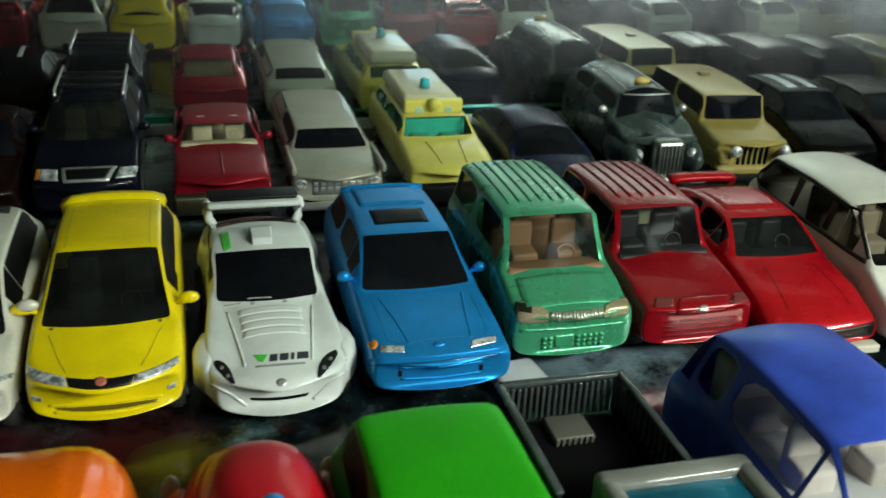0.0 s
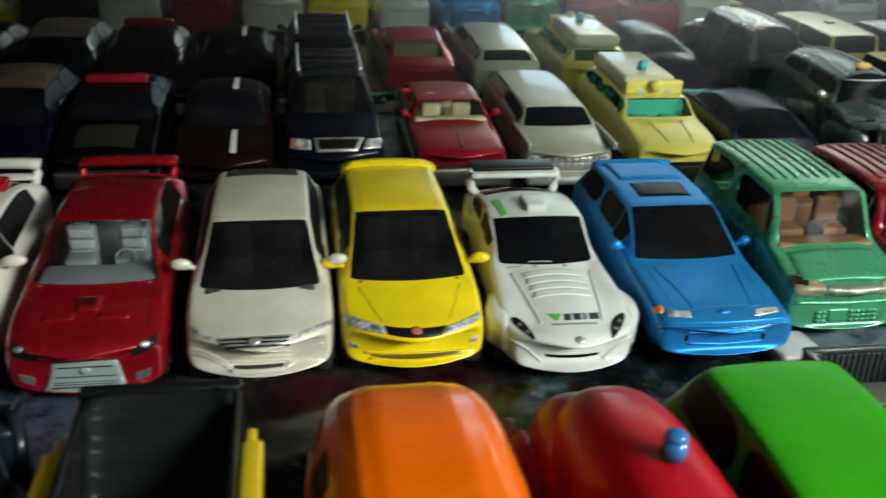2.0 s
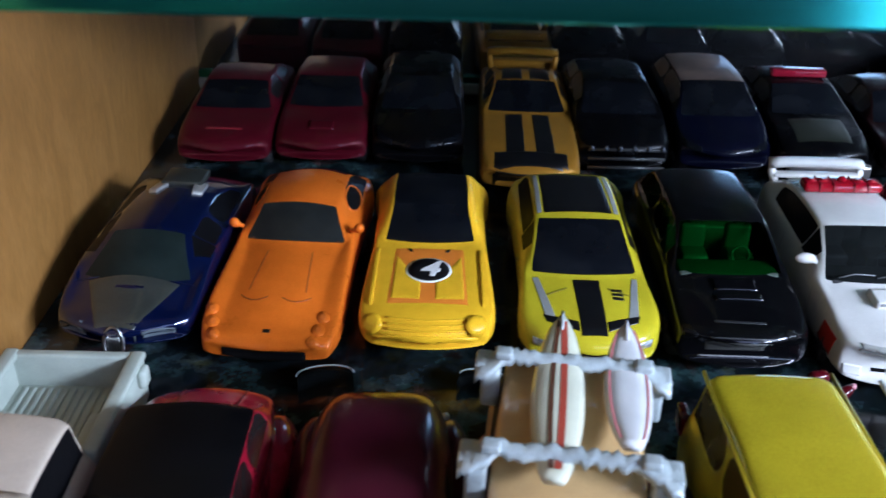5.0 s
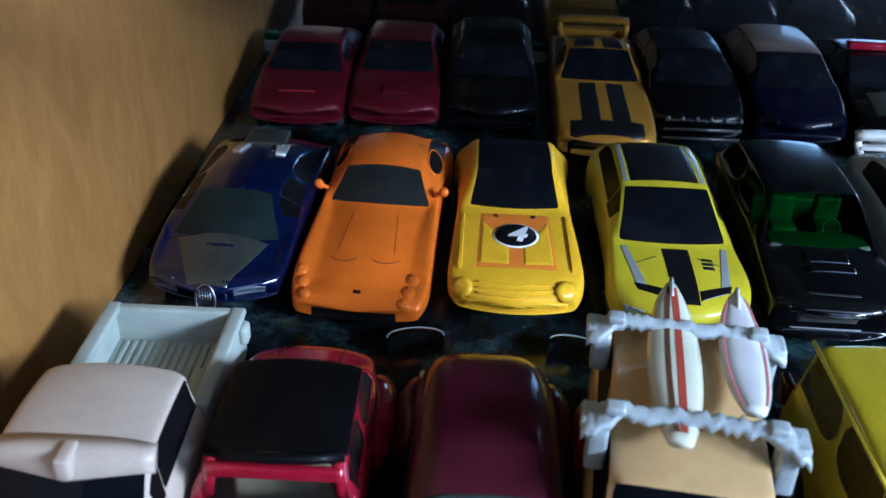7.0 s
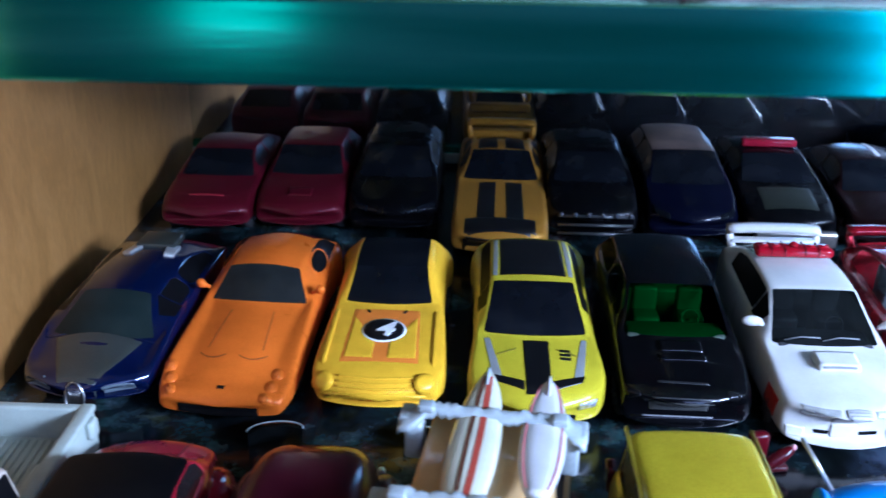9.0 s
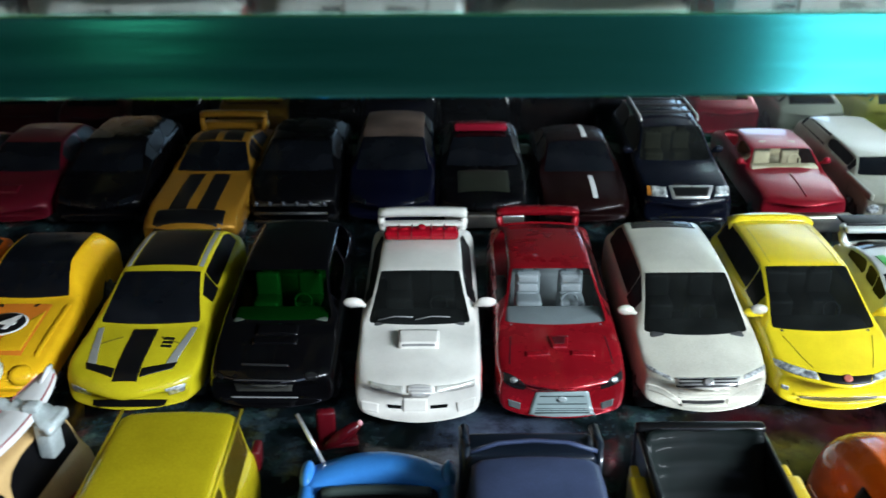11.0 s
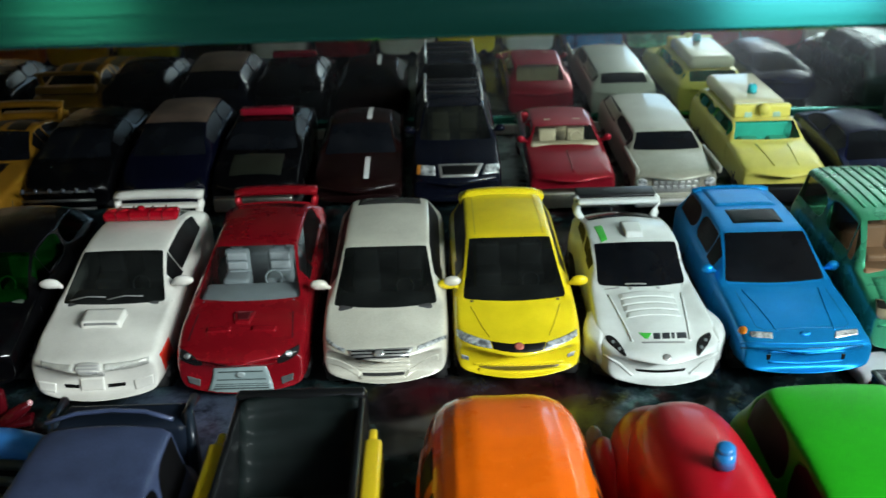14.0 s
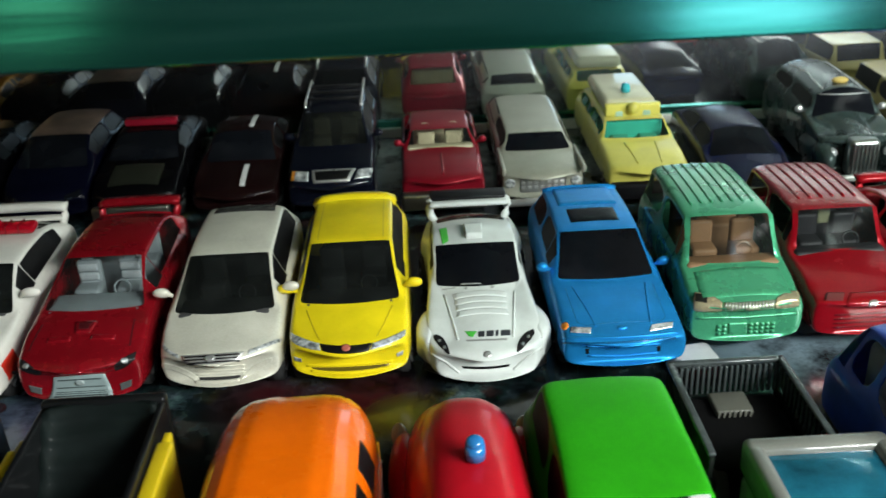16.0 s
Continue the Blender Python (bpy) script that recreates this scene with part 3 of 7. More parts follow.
    def hit(self, a, b, axis):
        far = 200
        if axis == "top":
            o, d = Vector((a, b, far)), Vector((0, 0, -1))
        elif axis == "front":
            o, d = Vector((a, -far, b)), Vector((0, 1, 0))
        elif axis == "view":
            # slanting down from the front, through (x, z) over the nose
            d = Vector((self.c.get("vx", 0.0), 1, -self.c.get("vz", 0.6)))
            o = Vector((a, 0, b)) - d * far
        elif axis == "back":
            o, d = Vector((a, far, b)), Vector((0, -1, 0))
        else:
            s = 1 if axis == "right" else -1
            o, d = Vector((s * far, a, b)), Vector((-s, 0, 0))
        p, n, _, _ = self.tree.ray_cast(o * MM, d.normalized())
        if p is None and axis == "view":
            for _ in range(16):
                o.z += 0.4
                p, n, _, _ = self.tree.ray_cast(o * MM, d.normalized())
                if p is not None:
                    break
        if p is None:
            p, n, _, _ = self.tree.find_nearest((o + d * (far - 5)) * MM)
        return p, n

    def lay(self, name, quad, axis, material, height=0.12, parent=None, label="", nx=10, ny=6):
        """A thin raised piece on the skin, within four corners (a, b) seen along an axis: top (x, y), front (x, z), right or left (y, z)."""
        (ax, ay), (bx, by), (cx, cy), (dx, dy) = quad
        us = [0, 0.03] + [k / nx for k in range(1, nx)] + [0.97, 1]
        vs = [0, 0.05] + [k / ny for k in range(1, ny)] + [0.95, 1]
        bm = bmesh.new()
        grid = []
        for v in vs:
            row = []
            for u in us:
                x = (ax * (1 - u) + bx * u) * (1 - v) + (dx * (1 - u) + cx * u) * v
                y = (ay * (1 - u) + by * u) * (1 - v) + (dy * (1 - u) + cy * u) * v
                p, n = self.hit(x, y, axis)
                h = -0.15 if u in (0, 1) or v in (0, 1) else height
                row.append(bm.verts.new(p + n * h * MM))
            grid.append(row)
        for r0, r1 in zip(grid, grid[1:]):
            for k in range(len(us) - 1):
                bm.faces.new((r0[k], r0[k + 1], r1[k + 1], r1[k]))
        bmesh.ops.recalc_face_normals(bm, faces=bm.faces)
        if bm.faces and sum((f.normal.dot(self.hit(0, 0, axis)[1]) for f in bm.faces)) < 0:
            bmesh.ops.reverse_faces(bm, faces=bm.faces)
        return part(name, bm, material, parent or self.car, label)

    def patch(self, name, upper, lower, axis, material, height=0.12, parent=None, label="", n=14, rows=5):
        """A thin raised piece on the skin between an upper and a lower line of two or three points each."""
        def along(pts, u):
            if len(pts) == 2:
                f = (1 - u, u)
            else:
                f = (2 * (u - 0.5) * (u - 1), -4 * u * (u - 1), 2 * u * (u - 0.5))
            return [sum(w * p[k] for w, p in zip(f, pts)) for k in (0, 1)]

        us = [0, 0.02] + [k / n for k in range(1, n)] + [0.98, 1]
        vs = [0, 0.06] + [k / rows for k in range(1, rows)] + [0.94, 1]
        bm, grid = bmesh.new(), []
        for v in vs:
            grid.append([])
            for u in us:
                (x0, y0), (x1, y1) = along(upper, u), along(lower, u)
                p, nrm = self.hit(x0 * (1 - v) + x1 * v, y0 * (1 - v) + y1 * v, axis)
                h = -0.15 if u in (0, 1) or v in (0, 1) else height
                grid[-1].append(bm.verts.new(p + nrm * h * MM))
        for r0, r1 in zip(grid, grid[1:]):
            for k in range(len(us) - 1):
                bm.faces.new((r0[k], r0[k + 1], r1[k + 1], r1[k]))
        p, nrm = self.hit(*[(a + b) / 2 for a, b in zip(along(upper, 0.5), along(lower, 0.5))], axis)
        bm.normal_update()
        if sum(f.normal.dot(nrm) for f in bm.faces) < 0:
            bmesh.ops.reverse_faces(bm, faces=bm.faces)
        return part(name, bm, material, parent or self.car, label)

    def both(self, name, quad, axis, material, height=0.12, label=""):
        """The same piece on both sides of the car."""
        self.lay(name, quad, axis, material, height, label=label)
        other = {"right": "left", "left": "right"}.get(axis)
        if other:
            return self.lay(name, quad, other, material, height, label=label)
        return self.lay(name, [(-a, b) for a, b in quad], axis, material, height, label=label)

    def disc(self, name, x, y, rx, ry, axis, material, height=0.15, label=""):
        bm = bmesh.new()
        rings = []
        for f, h in ((1.0, -0.1), (0.96, height), (0.5, height)):
            rings.append([])
            for k in range(28):
                t = 2 * math.pi * k / 28
                p, n = self.hit(x + rx * f * math.cos(t), y + ry * f * math.sin(t), axis)
                rings[-1].append(bm.verts.new(p + n * h * MM))
        p, n = self.hit(x, y, axis)
        mid = bm.verts.new(p + n * height * MM)
        for a, b in zip(rings, rings[1:]):
            for k in range(28):
                bm.faces.new((a[k], a[(k + 1) % 28], b[(k + 1) % 28], b[k]))
        for k in range(28):
            bm.faces.new((rings[-1][k], rings[-1][(k + 1) % 28], mid))
        bmesh.ops.recalc_face_normals(bm, faces=bm.faces)
        return part(name, bm, material, self.car, label)

    def trace(self, name, pts, axis, material, r=0.3, label="", steps=8):
        """A thin bead that follows the skin through points seen along an axis."""
        line = []
        for (a0, b0), (a1, b1) in zip(pts, pts[1:]):
            for k in range(steps):
                u = k / steps
                line.append(self.hit(a0 * (1 - u) + a1 * u, b0 * (1 - u) + b1 * u, axis)[0] / MM)
        line.append(self.hit(*pts[-1], axis)[0] / MM)
        return part(name, tube([tuple(p) for p in line], r, 6), material, self.car, label)

    def mirrors(self, material, y=None, z=None, reach=3.2):
        c = self.c
        y = c["cowl"] + 5 if y is None else y
        z = c["belt"] + 1.6 if z is None else z
        w = c["W"] / 2
        for s in (-1, 1):
            bm = ball(s * (w + reach * 0.38), y + 0.1, z, reach * 0.66, 1.15, 1.3)
            ball(s * (w + reach * 0.1), y + 0.3, z - 0.4, reach * 0.45, 0.95, 1.0, bm)
            tube([(s * w * 0.9, y + 0.6, z - 1.2), (s * (w + reach * 0.3), y, z)], 0.55, 8, bm)
            part("wing_mirror", bm, material, self.car)


def toy(name, x, y, turn, label, category="toy car", group="toy cars on the shelf"):
    ob = new(name)
    ob.empty_display_size = 0.01
    ob.matrix_world = pose(x * MM, y * MM, 0, 0, 0, turn)
    return tagged(ob, label, category, group)


def seats(car, material, y, z, w=9.0, rear=16):
    for s in (-1, 1):
        bm = rbox(s * w / 2 - 3.4, s * w / 2 + 3.4, y, y + 6, 5, z - 6, 1.0)
        rbox(s * w / 2 - 3.2, s * w / 2 + 3.2, y + 5, y + 7.4, 6, z, 1.0, bm=bm)
        rbox(s * w / 2 - 1.7, s * w / 2 + 1.7, y + 5.4, y + 7, z - 0.2, z + 2.4, 0.7, bm=bm)
        part("seat", bm, material, car)
    bm = rbox(-9.5, 9.5, y + rear, y + rear + 6, 5, z - 6, 1.0)
    rbox(-9.5, 9.5, y + rear + 5, y + rear + 7.5, 6, z, 1.0, bm=bm)
    part("rear_bench", bm, material, car)


def dashboard(car, material, y, z, half=11, deep=6):
    part("dashboard", rbox(-half, half, y, y + deep, z - 4, z, 1.2), material, car)
    pts = [(4.6 + 2.1 * math.cos(t), y + deep + 0.8 + 0.9 * math.sin(t), z + 0.4 + 1.9 * math.sin(t)) for t in (2 * math.pi * k / 18 for k in range(19))]
    part("steering_wheel", tube(pts, 0.3, 6), material, car)


def cabin(car, y, seat_y):
    """A dim plastic interior seen through smoked windows."""
    trim = plastic((0.05, 0.05, 0.05), 0.5)
    seats(car, trim, seat_y, 22.5, 11)
    dashboard(car, trim, y, 17.0, 11.5, 9)
    part("cabin_floor", rbox(-12, 12, y, 66, 3.5, 5, 0.3), MATT_BLACK, car)


def wing(car, y, z, half, material, foot=None, depth=6, side=True, label=""):
    """A rear wing: a curved blade on two swept end plates."""
    bm = bmesh.new()
    rows = []
    for k in range(13):
        x = half * (k / 6 - 1)
        drop = 0.5 * (abs(x) / half) ** 4
        rows.append([bm.verts.new(Vector((x, y + dy, z + dz - drop)) * MM) for dy, dz in ((0, -0.9), (0.3, 0.5), (depth * 0.5, 1.0), (depth, 0.9), (depth + 0.3, 0.2), (depth * 0.5, -0.6))])
    for a, b in zip(rows, rows[1:]):
        for k in range(6):
            bm.faces.new((a[k], a[(k + 1) % 6], b[(k + 1) % 6], b[k]))
    bm.faces.new(rows[0][::-1]), bm.faces.new(rows[-1])
    bmesh.ops.recalc_face_normals(bm, faces=bm.faces)
    blade = part("rear_wing", bm, material, car, label)
    for s in (-1, 1):
        part("wing_post", tube([(s * (half - 1.6), y - 1, z - 6 if foot is None else foot - 1.5), (s * (half - 0.7), y + 1, z - 2.5), (s * (half - 0.8), y + 2, z)], 1.1, 10), material, blade)
    return blade


def hatch(**k):
    c = dict(L=72, W=30, H=26, nose=14.5, hood=17, belt=17.5, cowl=16, roof0=31, roof1=60, deck=69, deckz=18, rw=0.72)
    c.update(k)
    return c
# ---- the middle row ----
def middle_row():
    # yellow hatchback with a roof spoiler
    P = paint((0.78, 0.60, 0.008), 0.3)
    # darker yellow that draws the shade in hood creases and roof grooves
    seam = plastic((0.52, 0.39, 0.006))
    car = toy("toy_hatchback", 0.5, -4, 0, "bright yellow diecast hatchback with black windows and a roof spoiler")
    s = Shell(car, hatch(paint=P, L=75, H=26.2, nose=15.2, hood=17.2, belt=17.2, cowl=17.2, roof0=36, roof1=68, deck=73, deckz=19, rw=0.73, nw=0.84, wbow=4.0, vx=-0.04, vz=0.65, blunt=0.6, bow=6.0, zf=5.4, glass=clear_glass((0.055, 0.066, 0.064), 0.03, 1.26, (0.6, 0.66, 0.64)), tinted=True, doors=((6, 11),)))
    s.patch("headlight", [(-13.9, 21.4), (-10.8, 19.3), (-6.5, 17.3)], [(-13.9, 19.4), (-11.4, 16.8), (-6.2, 15.1)], "view", LAMP, 0.2, label="clear chrome-backed headlight")
    s.patch("headlight", [(14.1, 20.2), (10.5, 18.2), (5.9, 16.5)], [(13.8, 18.2), (10.4, 16.2), (5.1, 14.5)], "view", LAMP, 0.2, label="clear chrome-backed headlight")
    s.patch("grille", [(-6.5, 17.3), (-0.4, 16.2), (6.1, 16.7)], [(-6.0, 15.0), (-0.5, 13.8), (5.1, 14.4)], "view", BLACK, 0.25, label="black grille band")
    s.disc("badge", -0.3, 15.4, 1.1, 0.95, "view", plastic((0.45, 0.12, 0.08)), 0.5, "small red badge")
    # dark olive puts the slot's inner shade into colour
    s.patch("air_intake", [(-9.7, 10.9), (-0.4, 10.4), (9.9, 10.7)], [(-8.9, 10.3), (-0.5, 9.1), (9.5, 10.0)], "view", plastic((0.10, 0.075, 0.003)), 0.05, label="lower slot with its shade painted dark olive")
    s.trace("intake_lip", [(-10.2, 11.4), (-5, 11.0), (0, 10.9), (5, 11.0), (10.4, 11.3)], "view", P, 0.35)
    s.trace("intake_lip", [(-9.2, 9.7), (-4.5, 8.9), (0, 8.6), (4.5, 8.8), (9.8, 9.4)], "view", P, 0.4)
    for a in (-1, 1):
        s.trace("hood_crease", [(a * 10.6, 17.0), (a * 8.4, 10.0), (a * 6.8, 6.0)], "top", seam, 0.14)
    for a in (-1, 1):
        s.lay("fog_lamp", [(a * 13.2, 14.2), (a * 11.4, 13.4), (a * 11.4, 12.4), (a * 13.0, 13.0)], "view", LAMP, 0.15)
        s.lay("roof_groove", [(a * 8.4, 37), (a * 8.8, 37), (a * 8.6, 66), (a * 8.2, 66)], "top", seam, 0.05)
    s.lay("roof_spoiler", [(-11.5, 64), (11.5, 64), (10.8, 72), (-10.8, 72)], "top", P, 1.3)
    cabin(car, 18, 34)
    s.mirrors(P, 24, 19)
    add_wheels(car, 15, (14, 57))

    # pearl-white hybrid hatchback
    P = paint((0.64, 0.62, 0.52), 0.32, 0.15)
    car = toy("toy_hatchback", -30.5, -4.5, 0, "pearl white diecast hatchback with black windows and chrome grille")
    s = Shell(car, hatch(paint=P, L=74, H=26, nose=15.2, hood=17, belt=17.2, cowl=16.5, roof0=33.5, roof1=66, deck=72, deckz=20, rw=0.72, nw=0.82, wbow=4.0, vx=0.15, vz=0.66, blunt=0.6, bow=6.4, zf=5.2, glass=clear_glass((0.055, 0.066, 0.064), 0.03, 1.26, (0.6, 0.66, 0.64)), tinted=True, doors=((6, 11),)))
    s.patch("headlight", [(-15.5, 20.9), (-12.7, 18.5), (-9.6, 16.8)], [(-15.0, 19.2), (-12.3, 17.2), (-9.2, 15.5)], "view", LAMP, 0.15, label="clear headlight")
    s.patch("headlight", [(13.0, 20.2), (10.0, 18.4), (7.0, 16.9)], [(12.9, 18.8), (10.2, 17.2), (6.9, 15.4)], "view", LAMP, 0.15, label="clear headlight")
    s.patch("grille", [(-8.8, 16.4), (-1.2, 16.3), (6.4, 16.6)], [(-7.6, 13.9), (-1.2, 13.4), (5.4, 14.0)], "view", CHROME, 0.3, label="chrome grille")
    for z in (15.75, 14.95, 14.15):
        s.patch("grille_bar", [(-7.9, z + 0.12), (-1.2, z), (5.6, z + 0.15)], [(-7.8, z - 0.24), (-1.2, z - 0.36), (5.5, z - 0.21)], "view", BLACK, 0.42)
    s.disc("badge", -1.2, 14.9, 1.25, 0.95, "view", CHROME, 0.7)
    s.patch("air_intake", [(-6.3, 10.2), (-1.2, 10.0), (3.9, 10.2)], [(-6.1, 9.3), (-1.2, 9.0), (3.8, 9.3)], "view", plastic((0.03, 0.03, 0.03)), 0.1, label="dark lower grille")
    for z in (13.0, 11.9, 10.9):
        s.trace("intake_slat", [(-7.0, z), (-1.2, z - 0.2), (4.8, z)], "view", P, 0.22)
    s.patch("bumper_blade", [(-15.8, 14.7), (-11.5, 13.9), (-6.4, 10.2)], [(-15.3, 13.1), (-11.5, 12.0), (-6.5, 8.6)], "view", P, 0.18)
    s.patch("bumper_blade", [(11.4, 14.6), (8.6, 13.6), (3.9, 10.2)], [(11.3, 13.2), (8.8, 11.9), (4.0, 8.6)], "view", P, 0.18)
    s.trace("bumper_lip", [(-6.5, 8.7), (-1.2, 8.4), (4.0, 8.7)], "view", P, 0.45)
    s.lay("roof_panel", [(-9.0, 60), (9.0, 60), (8.6, 66), (-8.6, 66)], "top", dark_glass((0.03, 0.03, 0.028)), 0.1, label="dark rear roof glass")
    cabin(car, 17, 33)
    s.mirrors(P, 24, 20)
    add_wheels(car, 15, (14, 56))

    # red rally saloon with a grey interior
    P = paint((0.30, 0.006, 0.012), 0.26, 0.35)
    # darker red that puts shade into hood creases and the scoop mouth
    dim = plastic((0.06, 0.004, 0.006))
    car = toy("toy_saloon", -63.7, -4, 0, "metallic dark red diecast saloon with grey interior and rear wing")
    s = Shell(car, hatch(paint=P, L=77, H=25.5, nose=15, hood=17.2, belt=17.4, cowl=21, roof0=36.5, roof1=62, deck=71, deckz=22, rw=0.70, nw=0.9, glass=clear_glass((0.9, 0.93, 0.92)), flare=0.4, doors=((6, 11),), vx=-0.04, vz=0.66, crown=0.4, blunt=0.65, bow=4.6, zf=3.6))
    grey = plastic((0.17, 0.20, 0.21), 0.5)
    seats(car, grey, 34, 22.5, 11)
    for a in (-1, 1):
        for k in range(3):
            part("seat_pad", rbox(a * 5.5 - 2.6, a * 5.5 + 2.6, 38.4, 39.4, 14.5 + 2.6 * k, 16.6 + 2.6 * k, 0.5), plastic((0.30, 0.33, 0.34), 0.5), car)
    dashboard(car, grey, 21, 17.0, 12.2, 11)
    part("cabin_floor", rbox(-12, 12, 20, 66, 3.5, 5, 0.3), MATT_BLACK, car)
    smoked = dark_glass((0.012, 0.012, 0.012))
    s.patch("headlight", [(-13.2, 17.8), (-10.6, 16.4), (-8.2, 13.7)], [(-13.4, 15.3), (-11.2, 13.5), (-8.5, 13.0)], "view", smoked, 0.2, label="smoked headlight")
    s.patch("headlight", [(14.1, 18.2), (11.4, 16.3), (8.7, 13.7)], [(13.9, 15.7), (11.4, 13.8), (9.0, 13.0)], "view", smoked, 0.2, label="smoked headlight")
    for a in (-1, 1):
        s.disc("headlight_bulb", 0.3 + a * 11.4, 15.6, 0.8, 0.7, "view", LAMP, 0.3)
    s.patch("grille", [(-5.9, 12.3), (6.3, 12.5)], [(-7.8, 5.2), (7.9, 5.4)], "view", plastic((0.24, 0.31, 0.31), 0.3), 0.4, label="grey-green grille")
    for z, w in ((11.5, 5.4), (9.3, 6.0), (7.9, 6.3), (7.1, 6.5), (6.3, 6.7)):
        s.lay("grille_bar", [(0.2 - w, z), (0.2 + w, z), (0.2 + w, z - 0.35), (0.2 - w, z - 0.35)], "view", plastic((0.04, 0.06, 0.06)), 0.5)
    s.disc("badge", 0.2, 10.5, 1.1, 0.8, "view", plastic((0.30, 0.36, 0.36), 0.3), 0.7)
    s.trace("nose_crease", [(-8.2, 13.6), (-5.9, 12.9), (0.2, 12.9), (6.3, 13.0), (8.8, 13.7)], "view", P, 0.35)
    for a in (-1, 1):
        s.lay("fog_lamp", [(a * 12.3, 10.4), (a * 9.2, 9.3), (a * 9.4, 7.3), (a * 12.0, 8.4)], "view", paint((0.13, 0.14, 0.14), 0.2, 0.3, 0.6, 0.4), 0.2)
        s.lay("hood_vent", [(a * 8.2, 11.6), (a * 2.4, 11.6), (a * 2.4, 10.0), (a * 8.0, 10.0)], "top", P, 0.4)
        s.lay("hood_crease", [(a * 11.0, 18), (a * 11.4, 18), (a * 12.2, 8), (a * 11.8, 8)], "top", dim, 0.05)
    s.lay("hood_scoop", [(-2.6, 16.8), (2.6, 16.8), (1.7, 12.4), (-1.7, 12.4)], "top", P, 0.5)
    s.lay("scoop_mouth", [(-1.8, 16.2), (1.8, 16.2), (1.2, 13.4), (-1.2, 13.4)], "top", dim, 0.55)
    wing(car, 73.0, 24.4, 11.8, P, 20, 3.6)
    s.lay("deck_lip", [(-10.6, 69.5), (10.6, 69.5), (10.2, 72), (-10.2, 72)], "top", P, 0.5)
    add_wheels(car, 15, (15, 58))

    # white patrol saloon with a red light bar
    P = paint((0.68, 0.66, 0.60), 0.32)
    red = paint((0.36, 0.004, 0.012), 0.12)
    pearl = paint((0.50, 0.50, 0.45), 0.16, 0.15, 1.0, 0.35)
    car = toy("toy_saloon", -96.8, -6, 0, "white diecast patrol saloon with red light bar and rear wing")
    s = Shell(car, hatch(paint=P, L=78, H=25.4, nose=15, hood=17, belt=17.4, cowl=23.5, roof0=38, roof1=61, deck=71, deckz=22, rw=0.71, nw=0.88, vx=-0.22, vz=0.67, blunt=0.65, bow=5.6, zf=3.8, glass=clear_glass((0.055, 0.066, 0.064), 0.03, 1.26, (0.6, 0.66, 0.64)), tinted=True, doors=((6, 11),)))
    part("light_bar", rbox(-10.0, 10.0, 54.2, 59.4, 25.2, 27.8, 1.1, 4), red, car, "translucent red light bar")
    for x in (-7.6, -4.6, 4.6, 7.6):
        part("light_bar_lamp", cyl(x, 56.8, 27.6, 1.3, 0.9, "z", 1.0, bevel=0.2), paint((0.50, 0.012, 0.02), 0.1), car)
    for x in (-6.1, -2.6, 2.6, 6.1):
        part("light_bar_rib", rbox(x - 0.2, x + 0.2, 54.0, 59.5, 25.6, 27.95, 0.15), paint((0.22, 0.003, 0.008), 0.15), car)
    part("light_bar_horn", cyl(0, 56.8, 28.3, 1.3, 1.2, "z", 0.8, bevel=0.2), red, car)
    s.lay("hood_scoop", [(-5.0, 20.4), (5.0, 20.4), (4.7, 14.6), (-4.7, 14.6)], "top", P, 1.5)
    # grey paints the shade inside the scoop's mouth
    s.lay("scoop_mouth", [(-4.0, 15.6), (4.0, 15.6), (4.0, 14.7), (-4.0, 14.7)], "top", plastic((0.2, 0.2, 0.19)), 1.2)
    s.patch("headlight", [(-10.0, 17.0), (-6.6, 15.9), (-2.6, 15.4)], [(-9.9, 15.0), (-7.0, 14.0), (-2.8, 13.6)], "view", pearl, 0.2, label="pearl headlight")
    s.patch("headlight", [(14.4, 17.3), (9.6, 16.0), (4.4, 15.4)], [(14.2, 15.5), (9.3, 14.1), (4.2, 13.6)], "view", pearl, 0.2, label="pearl headlight")
    s.patch("grille", [(-1.7, 15.5), (0.9, 15.9), (3.6, 15.5)], [(-2.4, 12.3), (0.8, 12.1), (3.7, 12.3)], "view", plastic((0.46, 0.45, 0.42)), 0.3, label="grey grille")
    for z in (14.9, 14.1, 13.3):
        s.lay("grille_bar", [(-1.4, z), (3.2, z), (3.2, z - 0.3), (-1.4, z - 0.3)], "view", plastic((0.3, 0.3, 0.29)), 0.4)
    s.patch("air_intake", [(-6.0, 10.5), (-2.6, 10.1)], [(-5.8, 9.4), (-2.7, 9.1)], "view", VOID, 0.12, label="black bumper slot")
    s.patch("air_intake", [(3.9, 10.1), (8.1, 10.5)], [(3.9, 9.1), (7.9, 9.5)], "view", VOID, 0.12, label="black bumper slot")
    s.lay("number_plate", [(-2.3, 12.0), (3.4, 12.0), (3.2, 8.4), (-2.5, 8.4)], "view", P, 0.35)
    s.lay("bumper_pad", [(9.9, 11.0), (14.6, 12.5), (14.4, 9.8), (10.1, 8.2)], "view", P, 0.25)
    s.lay("bumper_pad", [(-12.0, 11.6), (-7.8, 10.7), (-8.1, 8.0), (-11.9, 8.8)], "view", P, 0.25)
    for side in ("left", "right"):
        s.lay("red_flash", [(8.6, 12.0), (16, 12.5), (18, 6.5), (10.5, 6.0)], side, paint((0.60, 0.03, 0.015), 0.3), 0.1, label="red side flash")
    wing(car, 72.6, 25.2, 12.6, P, 20.5, 3.4)
    part("wing_plate", rbox(-11.8, 11.8, 71.6, 74.4, 21.4, 22.6, 0.5), P, car)
    cabin(car, 24, 38)
